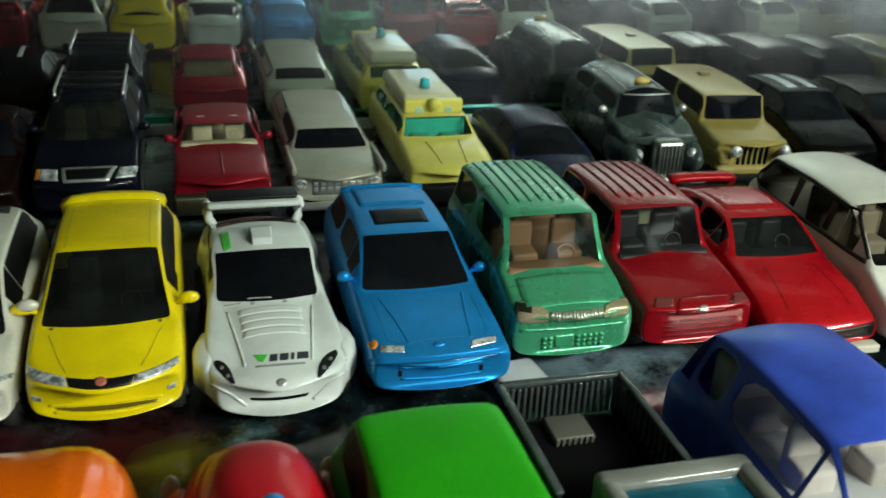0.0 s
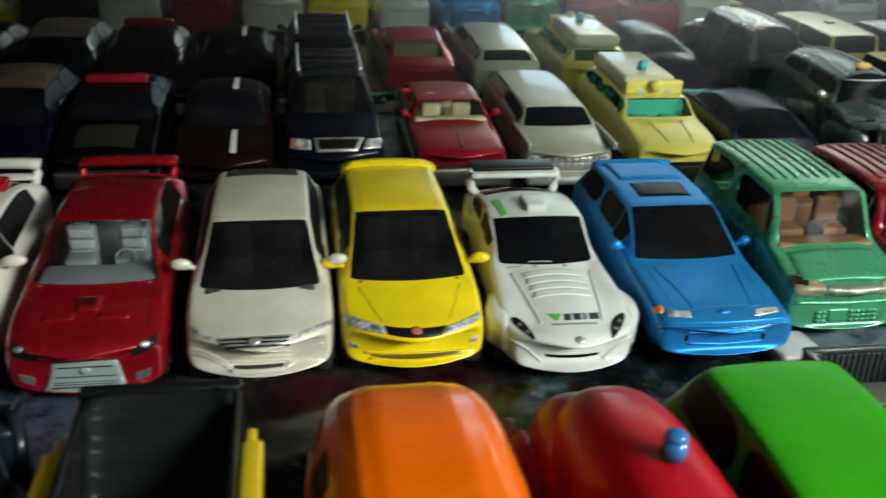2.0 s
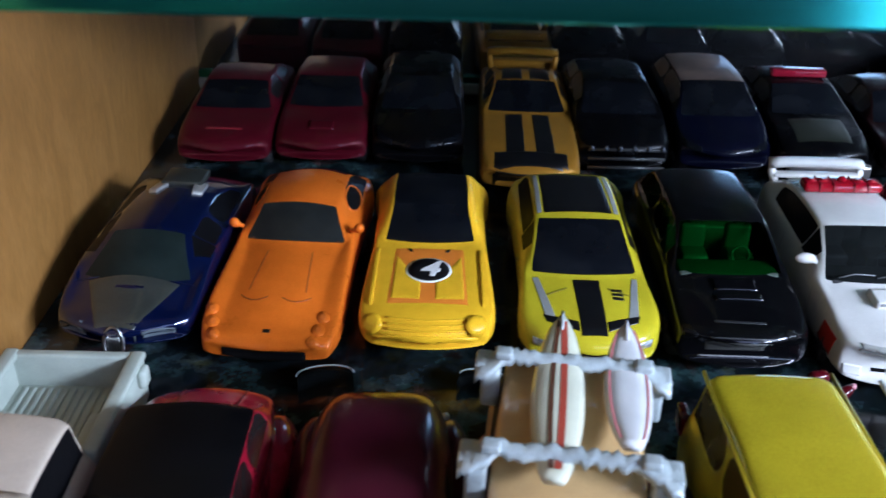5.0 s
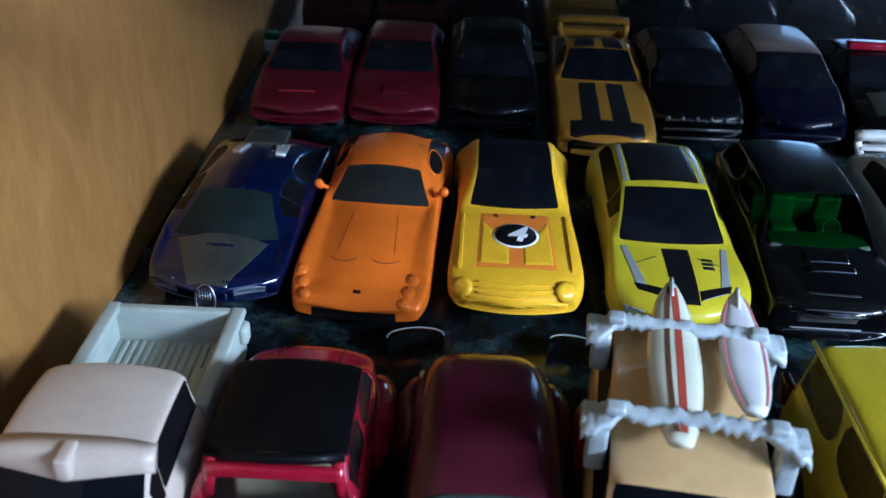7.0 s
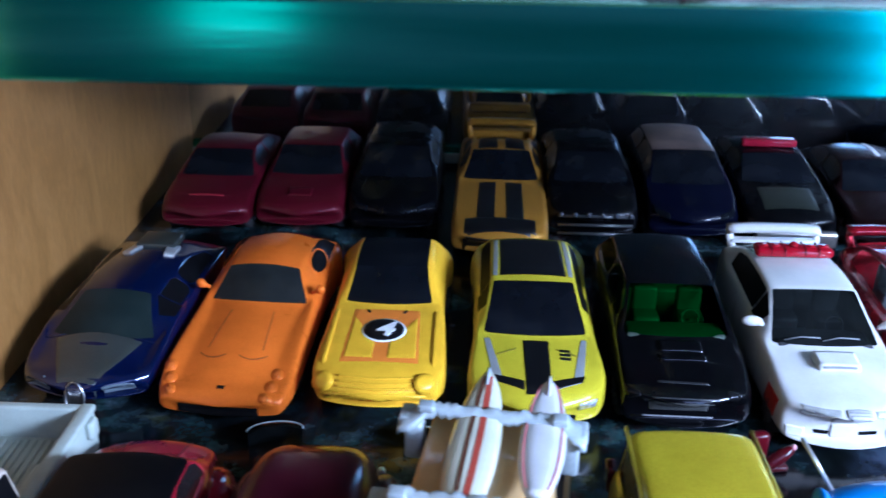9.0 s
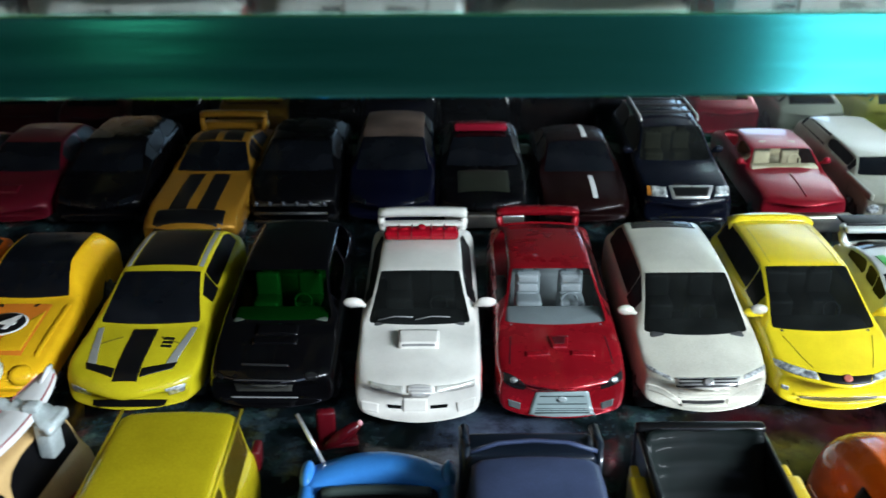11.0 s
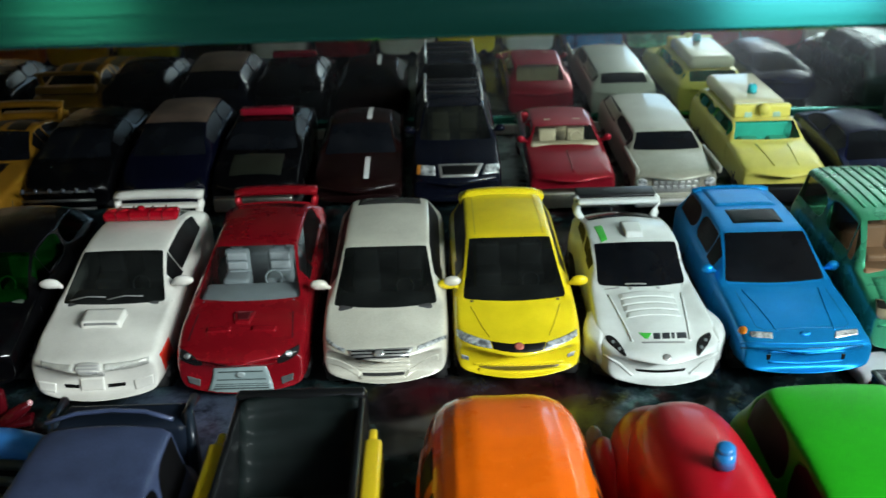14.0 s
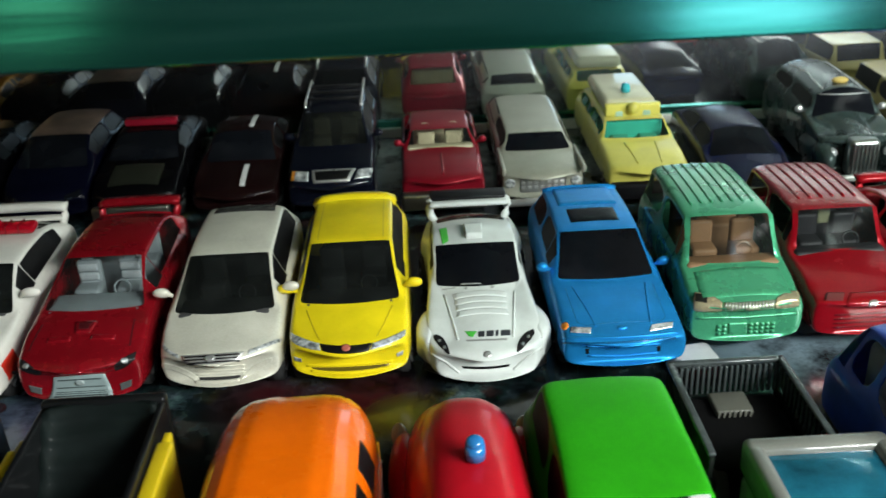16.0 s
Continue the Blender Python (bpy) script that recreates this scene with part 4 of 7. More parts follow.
    s.mirrors(P, 29.5, 20.2, 3.8)
    for x in (-10, -1):
        part("wiper", tube([(x, 24.4, 18.2), (x + 4, 25.2, 18.7), (x + 8.5, 25.0, 18.6)], 0.16, 6), plastic((0.2, 0.2, 0.2)), car)
    add_wheels(car, 15, (15, 58))

    # black wagon with green windows
    P = paint((0.002, 0.002, 0.0025), 0.2, 0.0, 0.6)
    car = toy("toy_wagon", -131, -1, 0, "glossy black diecast wagon with clear green windows")
    s = Shell(car, hatch(paint=P, L=76, H=25.5, nose=15, hood=17, belt=17.4, cowl=21, roof0=33.5, roof1=65, deck=73, deckz=19, rw=0.73, nw=0.9, glass=clear_glass((0.007, 0.21, 0.025), 0.0), vx=-0.41, blunt=0.4))
    gr = plastic((0.06, 0.08, 0.06), 0.4)
    seats(car, gr, 32, 22, 11)
    dashboard(car, gr, 21.5, 17.0, 12, 8)
    part("cabin_floor", rbox(-12, 12, 20, 68, 3.5, 5, 0.3), gr, car)
    s.lay("hood_scoop", [(-5.2, 19.6), (5.2, 19.6), (5.0, 15.6), (-5.0, 15.6)], "top", P, 0.5)
    s.lay("hood_scoop", [(-5.6, 14.0), (5.6, 14.0), (5.4, 12.0), (-5.4, 12.0)], "top", P, 0.6)
    s.lay("hood_line", [(-4.6, 18.1), (6.6, 17.7), (6.6, 17.2), (-4.6, 17.6)], "view", plastic((0.02, 0.02, 0.02), 0.35), 0.15, label="chrome hood strip")
    s.lay("hood_line", [(-7.4, 14.0), (7.4, 13.6), (7.2, 13.2), (-7.4, 13.6)], "view", plastic((0.03, 0.03, 0.03), 0.35), 0.15, label="chrome hood strip")
    s.lay("grille", [(-7.0, 12.6), (7.0, 12.5), (6.6, 10.4), (-6.6, 10.5)], "view", plastic((0.04, 0.04, 0.035)), 0.2)
    s.lay("grille_bar", [(-8.2, 9.1), (8.0, 8.9), (7.8, 8.5), (-8.0, 8.7)], "view", plastic((0.20, 0.20, 0.20), 0.3), 0.25, label="chrome bumper line")
    for a in (-1, 1):
        s.disc("headlight", a * 11.0, 14.5, 1.8, 1.5, "view", dark_glass((0.005, 0.005, 0.005)), 0.15)
    add_wheels(car, 15, (15, 58))

    # yellow muscle coupe with a black stripe
    P = paint((0.50, 0.42, 0.004), 0.3, 0.0, 0.5)
    silver = paint((0.42, 0.43, 0.40), 0.35, 0.4)
    car = toy("toy_coupe", -164.3, -2, 0, "yellow diecast muscle coupe with black stripe and black roof")
    s = Shell(car, hatch(paint=P, L=79, W=30, H=22, nose=13.5, hood=14.6, belt=15, cowl=24.5, roof0=41, roof1=68, deck=76, deckz=17, rw=0.72, nw=0.84, flare=1.2, bow=5.5, zf=4.6, doors=((6, 11),)))
    s.lay("hood_stripe", [(-3.2, 23.6), (3.2, 23.6), (3.0, 2.6), (-3.0, 2.6)], "top", BLACK, 0.1, label="black hood stripe")
    for a in (-1, 1):
        s.lay("side_stripe", [(a * 12.4, 25), (a * 11.0, 25), (a * 8.0, 8.5), (a * 10.2, 7.5)], "top", silver, 0.1, label="silver hood stripe")
        s.lay("roof_stripe", [(a * 10.2, 43), (a * 9.0, 43), (a * 8.6, 68), (a * 9.8, 68)], "top", silver, 0.1, label="silver roof stripe")
        # darker yellow strip draws the fold's shade
        s.lay("hood_crease", [(a * 4.6, 20), (a * 9.6, 17.5), (a * 9.4, 16.9), (a * 4.6, 19.2)], "top", plastic((0.2, 0.17, 0.004)), 0.06)
        s.lay("headlight", [(a * 13.4, 13.6), (a * 9.0, 12.0), (a * 9.0, 10.0), (a * 13.0, 11.4)], "view", LAMP, 0.15)
    for a in (-1, 1):
        s.lay("nose_band", [(a * 11.0, 10.2), (a * 3.0, 7.2), (a * 3.0, 4.2), (a * 10.2, 7.8)], "top", BLACK, 0.14, label="black nose band")
    s.lay("roof_panel", [(-8.8, 43), (8.8, 43), (8.4, 68), (-8.4, 68)], "top", BLACK, 0.12, label="black roof panel")
    s.lay("grille", [(-9.0, 9.0), (9.0, 9.0), (8.6, 7.0), (-8.6, 7.0)], "view", VOID, 0.15, label="black nose opening")
    for z in (19.5, 17.9, 16.3):
        s.lay("hood_mark", [(5.4, z), (8.0, z), (8.0, z - 1.1), (5.4, z - 1.1)], "top", BLACK, 0.14)
    add_wheels(car, 15.6, (17, 60), 5.4)

    # yellow racer with the number four
    P = paint((0.74, 0.41, 0.002), 0.3, 0.0, 0.25)
    car = toy("toy_coupe", -201.0, 2, 0, "yellow diecast racing coupe with orange hood and number roundel")
    s = Shell(car, hatch(paint=P, L=73, W=28.6, H=20.4, nose=13, hood=14, belt=14.5, cowl=35.5, roof0=46, roof1=66, deck=71, deckz=16, skip_side=6, apillar=0.93, flare=1.5, rw=0.76, hw=0.78, nw=0.92, roof=dark_glass(), roof_from=7, tw=0.94, crown=0.3, roof_label="black tinted roof glass", bow=3.4, zf=5.4, vx=0.07, vz=0.66))
    orange = paint((0.74, 0.21, 0.015), 0.3)
    s.lay("hood_panel", [(-8.6, 34.0), (8.6, 34.0), (9.6, 8.5), (-9.6, 8.5)], "top", orange, 0.08, label="orange hood panel")
    for a in (-1, 1):
        s.lay("hood_inset", [(a * 1.6, 17.5), (a * 8.0, 31), (a * 8.6, 10.5), (a * 1.6, 10.5)], "top", P, 0.14)
        s.disc("headlight", a * 11.5 - 0.9, 13.4, 2.4, 2.5, "view", P, 0.9)
        s.lay("hood_clip", [(a * 5.2, 33), (a * 4.2, 32.6), (a * 4.0, 31.4), (a * 4.8, 31.6)], "top", BLACK, 0.25)
        s.lay("fender_ridge", [(a * 13.0, 34), (a * 12.2, 34), (a * 12.4, 9), (a * 13.2, 9)], "top", P, 0.6)
    s.disc("roundel_rim", 0, 23, 5.7, 5.7, "top", paint((0.75, 0.75, 0.7), 0.35), 0.22, "white rim of the roundel")
    s.disc("roundel", 0, 23, 5.1, 5.1, "top", BLACK, 0.32, "black number roundel")
    for z in (14.9, 13.4, 12.0):
        s.trace("grille_bar", [(-9.6, z + 0.3), (-0.6, z - 0.5), (8.6, z + 0.1)], "view", P, 0.3)
    s.lay("front_bumper", [(-12.8, 10.6), (11.6, 10.4), (11.4, 8.8), (-12.6, 9.0)], "view", P, 0.6)
    cu = bpy.data.curves.new("numeral", "FONT")
    cu.body, cu.size, cu.extrude, cu.align_x, cu.align_y = "4", 8.8 * MM, 0.12 * MM, "CENTER", "CENTER"
    cu.shear, cu.offset = 0.25, 0.25 * MM
    tmp = new("numeral", cu)
    me = bpy.data.meshes.new_from_object(tmp.evaluated_get(bpy.context.evaluated_depsgraph_get()))
    bpy.data.objects.remove(tmp)
    me.materials.clear()
    me.materials.append(paint((0.78, 0.78, 0.74), 0.4))
    p, n = s.hit(0, 23, "top")
    tilt = math.degrees(math.atan2(-n.y, n.z))
    share("numeral", me, car, pose(0, 23 * MM, p.z + 0.36 * MM, tilt, 0, 0), "white numeral four")
    add_wheels(car, 15, (17, 57), 5.2)

    # orange coupe with a drooping nose
    P = paint((0.68, 0.14, 0.004), 0.28, 0.1, 0.35)
    car = toy("toy_coupe", -236.5, 0, -3, "metallic orange diecast coupe with dark windows and drooping nose")
    s = Shell(car, hatch(paint=P, L=79, W=30, H=21.8, nose=10.5, hood=14.8, belt=15, cowl=35.5, roof0=45, roof1=67, deck=76, deckz=16, H1=20.8, rw=0.66, hw=0.74, nw=0.86, crown=1.5, flare=1.0, glass=dark_glass((0.010, 0.011, 0.010)), doors=((6, 7),), skip_side=3, wbow=4, bow=1.6, zf=3.6, vx=-0.13, vz=0.67))
    s.patch("air_intake", [(-9.6, 7.6), (-0.2, 7.0), (9.2, 7.2)], [(-9.8, 4.4), (-0.2, 3.8), (9.4, 4.2)], "view", VOID, 0.3, label="black nose opening")
    for side in ("left", "right"):
        s.disc("quarter_window", 55.5, 17.6, 6.0, 1.9, side, VOID, 0.15, "dark oval quarter window")
        s.trace("quarter_rim", [(55.5 + 6.2 * math.cos(k), 17.6 + 2.1 * math.sin(k)) for k in (2 * math.pi * j / 12 for j in range(13))], side, P, 0.3, steps=2)
    for x, z in ((-12.4, 17.6), (-11.9, 14.2), (-11.5, 10.9), (13.0, 16.6), (12.0, 13.1), (10.9, 9.7)):
        s.disc("headlight", x, z, 1.5, 1.6, "view", P, 0.22)
        s.disc("headlight_lens", x, z, 0.9, 1.0, "view", paint((0.62, 0.13, 0.01), 0.2), 0.26)
    for a in (-1, 1):
        for k in range(5):
            x = 1.6 + 1.3 * k
            s.lay("hood_line", [(a * x, 13.0 + 0.5 * (k - 2) ** 2 * 0.5), (a * (x + 1.35), 13.0 + 0.5 * (k - 1) ** 2 * 0.5), (a * (x + 1.35), 12.6 + 0.5 * (k - 1) ** 2 * 0.5), (a * x, 12.6 + 0.5 * (k - 2) ** 2 * 0.5)], "top", plastic((0.22, 0.04, 0.006)), 0.05)
        # darker orange strip puts the crease's shade into colour
        s.lay("hood_crease", [(a * 5.2, 33), (a * 5.5, 33), (a * 6.8, 16), (a * 6.5, 16)], "top", plastic((0.3, 0.06, 0.008)), 0.05)
    s.lay("badge", [(-0.9, 4.4), (0.9, 4.4), (0.8, 3.4), (-0.8, 3.4)], "top", BLACK, 0.1)
    s.mirrors(P, 40, 17, 1.9)
    add_wheels(car, 15, (20, 58), 4.6)

    # dark blue supercar with a grey middle
    P = paint((0.0022, 0.006, 0.034), 0.22, 0.3, 1.0)
    grey = paint((0.04, 0.045, 0.038), 0.3, 0.3)
    car = toy("toy_supercar", -270, 2, -3, "dark blue and grey two-tone diecast supercar with horseshoe grille")
    s = Shell(car, hatch(paint=P, L=76, W=33, H=20.5, nose=11.5, hood=13.6, belt=14.0, cowl=14.5, roof0=29, roof1=54, deck=71, deckz=15, rw=0.60, nw=0.78, crown=1.5, wbow=7.0, apillar=0.92, glass=dark_glass((0.006, 0.010, 0.009)), rear=False, bow=6.5, vx=-0.3, vz=0.66))
    s.lay("hood_panel", [(-11.4, 17.0), (11.4, 17.0), (4.4, 1.4), (-4.4, 1.4)], "top", grey, 0.1, label="dark grey hood panel")
    arch = [(2.2 * math.cos(t), 0.6 + 0.9 * math.sin(t), 6.2 + 3.6 * math.sin(t)) for t in (math.pi * (-0.22 + 1.44 * k / 16) for k in range(17))]
    part("grille_ring", tube(arch, 0.36), chrome((0.35, 0.35, 0.34), 0.3), car, "chrome horseshoe grille frame")
    bm = bmesh.new()
    bm.faces.new([bm.verts.new(Vector((x * 0.88, y + 0.5, 6.2 + (z - 6.2) * 0.88)) * MM) for x, y, z in arch])
    part("grille", bm, chrome((0.22, 0.22, 0.22), 0.35), car, "silver mesh grille")
    for k in range(5):
        part("grille_bar", tube([(-1.2 + 0.6 * k, 0.3, 4.2), (-1.2 + 0.6 * k, 0.9, 8.6)], 0.12, 6), chrome((0.35, 0.35, 0.34), 0.3), car)
    for a in (-1, 1):
        s.patch("headlight", [(a * 6.6, 10.0), (a * 10.4, 11.3), (a * 14.2, 11.6)], [(a * 6.4, 8.2), (a * 10.4, 9.4), (a * 14.0, 10.2)], "view", plastic((0.10, 0.12, 0.13), 0.2), 0.1, label="slim grey headlight")
        s.lay("air_scoop", [(a * 2.6, 58.5), (a * 6.4, 58), (a * 7.0, 50), (a * 4.6, 49)], "top", CHROME, 0.7, label="silver air scoop")
    part("engine_cover", rbox(-5.4, 5.4, 55, 64, 18.0, 20.2, 0.5), grey, car)
    add_wheels(car, 16, (19, 58), 4.8)

    # white wide-body roadster with a tall wing
    P = paint((0.62, 0.66, 0.63), 0.3)
    car = toy("toy_roadster", 33.2, -6, 0, "white wide-body diecast roadster with black windows and tall wing")
    s = Shell(car, hatch(paint=P, L=76, W=26.4, H=22.4, nose=12.8, hood=15.4, belt=15.4, cowl=28, roof0=41, roof1=58, deck=69, deckz=18, rw=0.86, hw=0.64, nw=0.82, flare=1.5, wbow=5.0, crown=1.1, vx=0.13, vz=0.65, bow=5.4, zf=3.6, blunt=0.6))
    for k in (((-13.7, 19.3), (-11.3, 18.2), (-9.2, 13.6)), ((-13.7, 19.0), (-13.1, 17.2), (-9.6, 13.3))), (((10.5, 19.4), (7.4, 17.2), (6.5, 13.0)), ((10.5, 19.0), (10.2, 17.0), (6.9, 12.8))):
        s.patch("headlight", *k, "view", dark_glass((0.01, 0.01, 0.01)), 0.2, label="black headlight")
    for x, z in ((-12.2, 17.4), (-10.8, 15.4), (9.2, 17.2), (7.9, 15.2)):
        s.disc("headlight_bulb", x, z, 0.45, 0.5, "view", plastic((0.16, 0.18, 0.18), 0.25), 0.24)
    s.patch("air_intake", [(-7.0, 10.1), (-0.7, 9.5), (4.9, 9.9)], [(-6.7, 9.4), (-0.7, 8.7), (4.7, 9.2)], "view", VOID, 0.12, label="black nose slot")
    for a in (-1, 1):
        s.trace("bumper_fold", [(-0.9 + a * 13.2, 14.0), (-0.9 + a * 9.6, 11.4), (-0.9 + a * 6.6, 8.2)], "view", P, 0.35)
    bm, rows = bmesh.new(), []
    for k in range(13):
        x = -15.0 + 30.0 * k / 12
        y = 4.6 + 6.0 * (x / 15.0) ** 2
        rows.append([bm.verts.new(Vector(p) * MM) for p in ((x, y, 2.6), (x, y - 0.5, 3.4), (x, y, 4.2), (x, y + 7, 4.2), (x, y + 7, 2.6))])
    for r0, r1 in zip(rows, rows[1:]):
        for k in range(5):
            bm.faces.new((r0[k], r0[(k + 1) % 5], r1[(k + 1) % 5], r1[k]))
    bm.faces.new(rows[0][::-1]), bm.faces.new(rows[-1])
    bmesh.ops.recalc_face_normals(bm, faces=bm.faces)
    part("front_lip", bm, BLACK, car, "black front lip")
    # plain shapes for the sponsor mark on the hood
    green, ink = paint((0.05, 0.5, 0.06), 0.4), plastic((0.03, 0.034, 0.04))
    s.lay("decal", [(-6.4, 20.0), (-3.1, 19.7), (-4.2, 17.9), (-5.0, 18.2)], "view", green, 0.08, label="green decal")
    for x0, x1 in ((-2.9, -1.3), (-0.9, 0.9), (1.3, 2.0), (2.5, 4.9)):
        s.lay("decal", [(x0, 19.7), (x1, 19.7), (x1, 17.9), (x0, 17.9)], "view", ink, 0.08, label="dark decal bar")
    s.lay("decal", [(-5.8, 17.3), (4.4, 17.1), (4.4, 16.5), (-5.8, 16.8)], "view", plastic((0.25, 0.26, 0.25)), 0.08, label="thin grey decal bar")
    s.disc("badge", -0.3, 12.8, 1.0, 0.9, "view", CHROME, 0.2)
    for y in (26.5, 23.8, 21.1, 18.4):
        s.lay("hood_louvre", [(-7.0 + (26 - y) * 0.1, y), (7.0 - (26 - y) * 0.1, y), (6.8, y - 2.2), (-6.8, y - 2.2)], "top", P, 0.16)
    s.lay("roof_vent", [(-2.6, 50), (2.6, 50), (2.2, 43), (-2.2, 43)], "top", P, 1.4)
    s.lay("roof_decal", [(-9.2, 52), (-7.0, 52), (-6.8, 43), (-8.6, 42)], "top", green, 0.12, label="green roof decal")
    for a in (-1, 1):
        part("wing_end_plate", tube([(a * 9.8, 66.5, 16.8), (a * 11.0, 67.5, 18.6), (a * 11.5, 68.5, 20.6), (a * 11.3, 69, 22.0), (a * 10.4, 69, 22.6)], 1.15), P, car)
    part("rear_wing", rbox(-11.2, 11.2, 68.4, 74.5, 22.6, 23.6, 0.45), plastic((0.006, 0.006, 0.007), 0.3), car, "black wing blade")
    part("wing_lip", rbox(-11.3, 11.3, 65.6, 68.6, 21.4, 22.9, 0.7), P, car)
    for a in (-1, 1):
        s.trace("hood_ridge", [(a * 9.0, 27), (a * 7.6, 16), (a * 6.6, 8)], "top", P, 0.3)
        s.disc("washer_jet", a * 3.4, 28.0, 0.45, 0.45, "top", plastic((0.3, 0.3, 0.29)), 0.2)
    for a in (-1, 1):
        bm = bmesh.new()
        for x, y, z in ((14.6, 24.0, 11.6), (16.6, 17.0, 12.0), (16.5, 13.0, 11.0), (14.4, 9.0, 11.2), (12.6, 22.0, 13.2), (13.0, 10.5, 12.6), (16.8, 14.0, 5.2), (16.8, 18.0, 4.4), (15.0, 26.0, 4.4), (14.2, 8.6, 5.0), (13.0, 7.4, 8.6), (10.0, 24.0, 4.4), (10.0, 8.0, 5.0)):
            bm.verts.new(Vector((a * x, y, z)) * MM)
        hull = bmesh.ops.convex_hull(bm, input=bm.verts)
        bmesh.ops.delete(bm, geom=[v for v in hull["geom_interior"] if isinstance(v, bmesh.types.BMVert)], context="VERTS")
        bmesh.ops.dissolve_limit(bm, angle_limit=0.06, verts=bm.verts, edges=bm.edges)
        bmesh.ops.bevel(bm, geom=list(bm.edges), offset=0.7 * MM, segments=3, affect="EDGES", profile=0.5)
        part("fender_flare", bm, P, car, "angular white fender flare")
    for x0, x1 in ((-9.4, -6.0), (-4.6, 0.6)):
        s.trace("wiper", [(x0, 29.6), ((x0 + x1) / 2, 29.2), (x1, 29.0)], "top", plastic((0.30, 0.31, 0.30), 0.3), 0.2)
    add_wheels(car, 15.2, (15, 58), 6)

    # blue hatchback with a sunroof
    P = paint((0.0, 0.265, 0.66), 0.36, 0.5, 0.12)
    dim = paint((0.0, 0.10, 0.25), 0.3, 0.3)
    car = toy("toy_hatchback", 66.2, -5, 0, "metallic blue diecast hatchback with black windows and open sunroof")
    s = Shell(car, hatch(paint=P, L=78, H=24, nose=14.2, hood=15.5, belt=15.8, cowl=27, roof0=40.5, roof1=71, deck=76, deckz=18, rw=0.73, nw=0.95, crown=0.4, vx=0.31, vz=0.65, bow=3.2, zf=5.6, blunt=0.7, hood_seam=True))
    s.lay("sunroof", [(-6.8, 54), (6.8, 54), (6.8, 45), (-6.8, 45)], "top", dark_glass(), 0.15, label="black sunroof")
    s.lay("roof_panel", [(-8.4, 71), (8.4, 71), (8.4, 56), (-8.4, 56)], "top", P, 0.4)
    s.patch("headlight", [(-15.0, 18.7), (-9.8, 18.2)], [(-14.7, 17.0), (-9.6, 16.4)], "view", LAMP, 0.2, label="pale headlight")
    s.patch("headlight", [(4.7, 18.0), (9.9, 18.6)], [(4.2, 16.0), (9.9, 16.9)], "view", LAMP, 0.2, label="pale headlight")
    s.disc("indicator", -16.5, 19.0, 1.0, 1.1, "view", paint((0.7, 0.22, 0.02), 0.3), 0.3, "orange indicator")
    s.trace("bumper_line", [(-16.8, 15.6), (-10, 15.1), (-3.2, 14.8), (4, 14.9), (11.0, 15.3)], "view", P, 0.35)
    s.trace("bumper_line", [(-16.6, 14.2), (-10, 13.7), (-3.2, 13.4), (4, 13.5), (10.8, 13.9)], "view", dim, 0.25)
    for k in (((-10.3, 12.9), (-1.6, 12.2), (7.0, 12.5)), ((-10.0, 10.2), (-1.6, 9.6), (6.8, 10.0))):
        s.trace("intake_lip", k, "view", P, 0.3)
    for x, z in ((-10.2, 11.6), (6.9, 11.2)):
        s.lay("intake_slot", [(x - 0.5, z + 0.7), (x + 0.5, z + 0.7), (x + 0.4, z - 0.9), (x - 0.4, z - 0.9)], "view", BLACK, 0.05)
    s.disc("badge", -2.3, 17.5, 1.2, 0.5, "view", P, 0.4)
    for a in (-1, 1):
        s.trace("hood_crease", [(a * 9.4, 25), (a * 7.8, 16), (a * 6.6, 7)], "top", P, 0.2)
    s.lay("roof_spoiler", [(-11.0, 70), (11.0, 70), (10.4, 77), (-10.4, 77)], "top", P, 1.1)
    s.mirrors(P, 33, 17, 2.4)
    add_wheels(car, 15, (15, 60))

    # green minivan with a tan interior
    P = paint((0.05, 0.37, 0.19), 0.26, 0.4)
    car = toy("toy_minivan", 98, 4, 0, "metallic green diecast minivan with tan seats and ribbed roof")
    s = Shell(car, hatch(paint=P, L=64, W=28.5, H=30.8, nose=17, hood=19.5, belt=19.5, cowl=15.5, roof0=22, roof1=60, deck=63, deckz=20, tail=18, rw=0.80, hw=0.82, nw=0.95, tw=0.96, crown=0.5, glass=clear_glass((0.62, 0.62, 0.56)), side_glass=clear_glass((0.3, 0.3, 0.27)), vx=0.45, vz=0.62, bow=2.6, zf=5.2, apillar=0.94, pillar=1.0, blunt=0.8))
    tan = plastic((0.24, 0.13, 0.065), 0.55)
    seats(car, tan, 22, 26.5, 11, 15)
    dashboard(car, tan, 15.5, 19.6, 12, 6)
    part("cabin_floor", rbox(-12, 12, 14, 60, 3.5, 6, 0.3), tan, car)
    for k in range(7):
        x = -8.1 + 2.7 * k
        s.trace("roof_rib", [(x, 59), (x, 44), (x, 29)], "top", P, 0.40)
    s.lay("hood_edge", [(-11, 14), (11, 14), (11.5, 4.0), (-11.5, 4.0)], "top", P, 0.45)
    s.patch("headlight", [(-15.6, 21.0), (-11.6, 20.0), (-7.7, 17.2)], [(-14.9, 15.5), (-11.5, 14.9), (-7.5, 15.1)], "view", paint((0.42, 0.36, 0.22), 0.25, 0.4, 0.6, 0.4), 0.35, label="brassy chrome headlight")
    s.patch("headlight", [(5.4, 17.6), (7.6, 19.4), (10.8, 19.8)], [(5.0, 14.9), (8.0, 14.7), (11.2, 15.1)], "view", paint((0.42, 0.36, 0.22), 0.25, 0.4, 0.6, 0.4), 0.35, label="brassy chrome headlight")
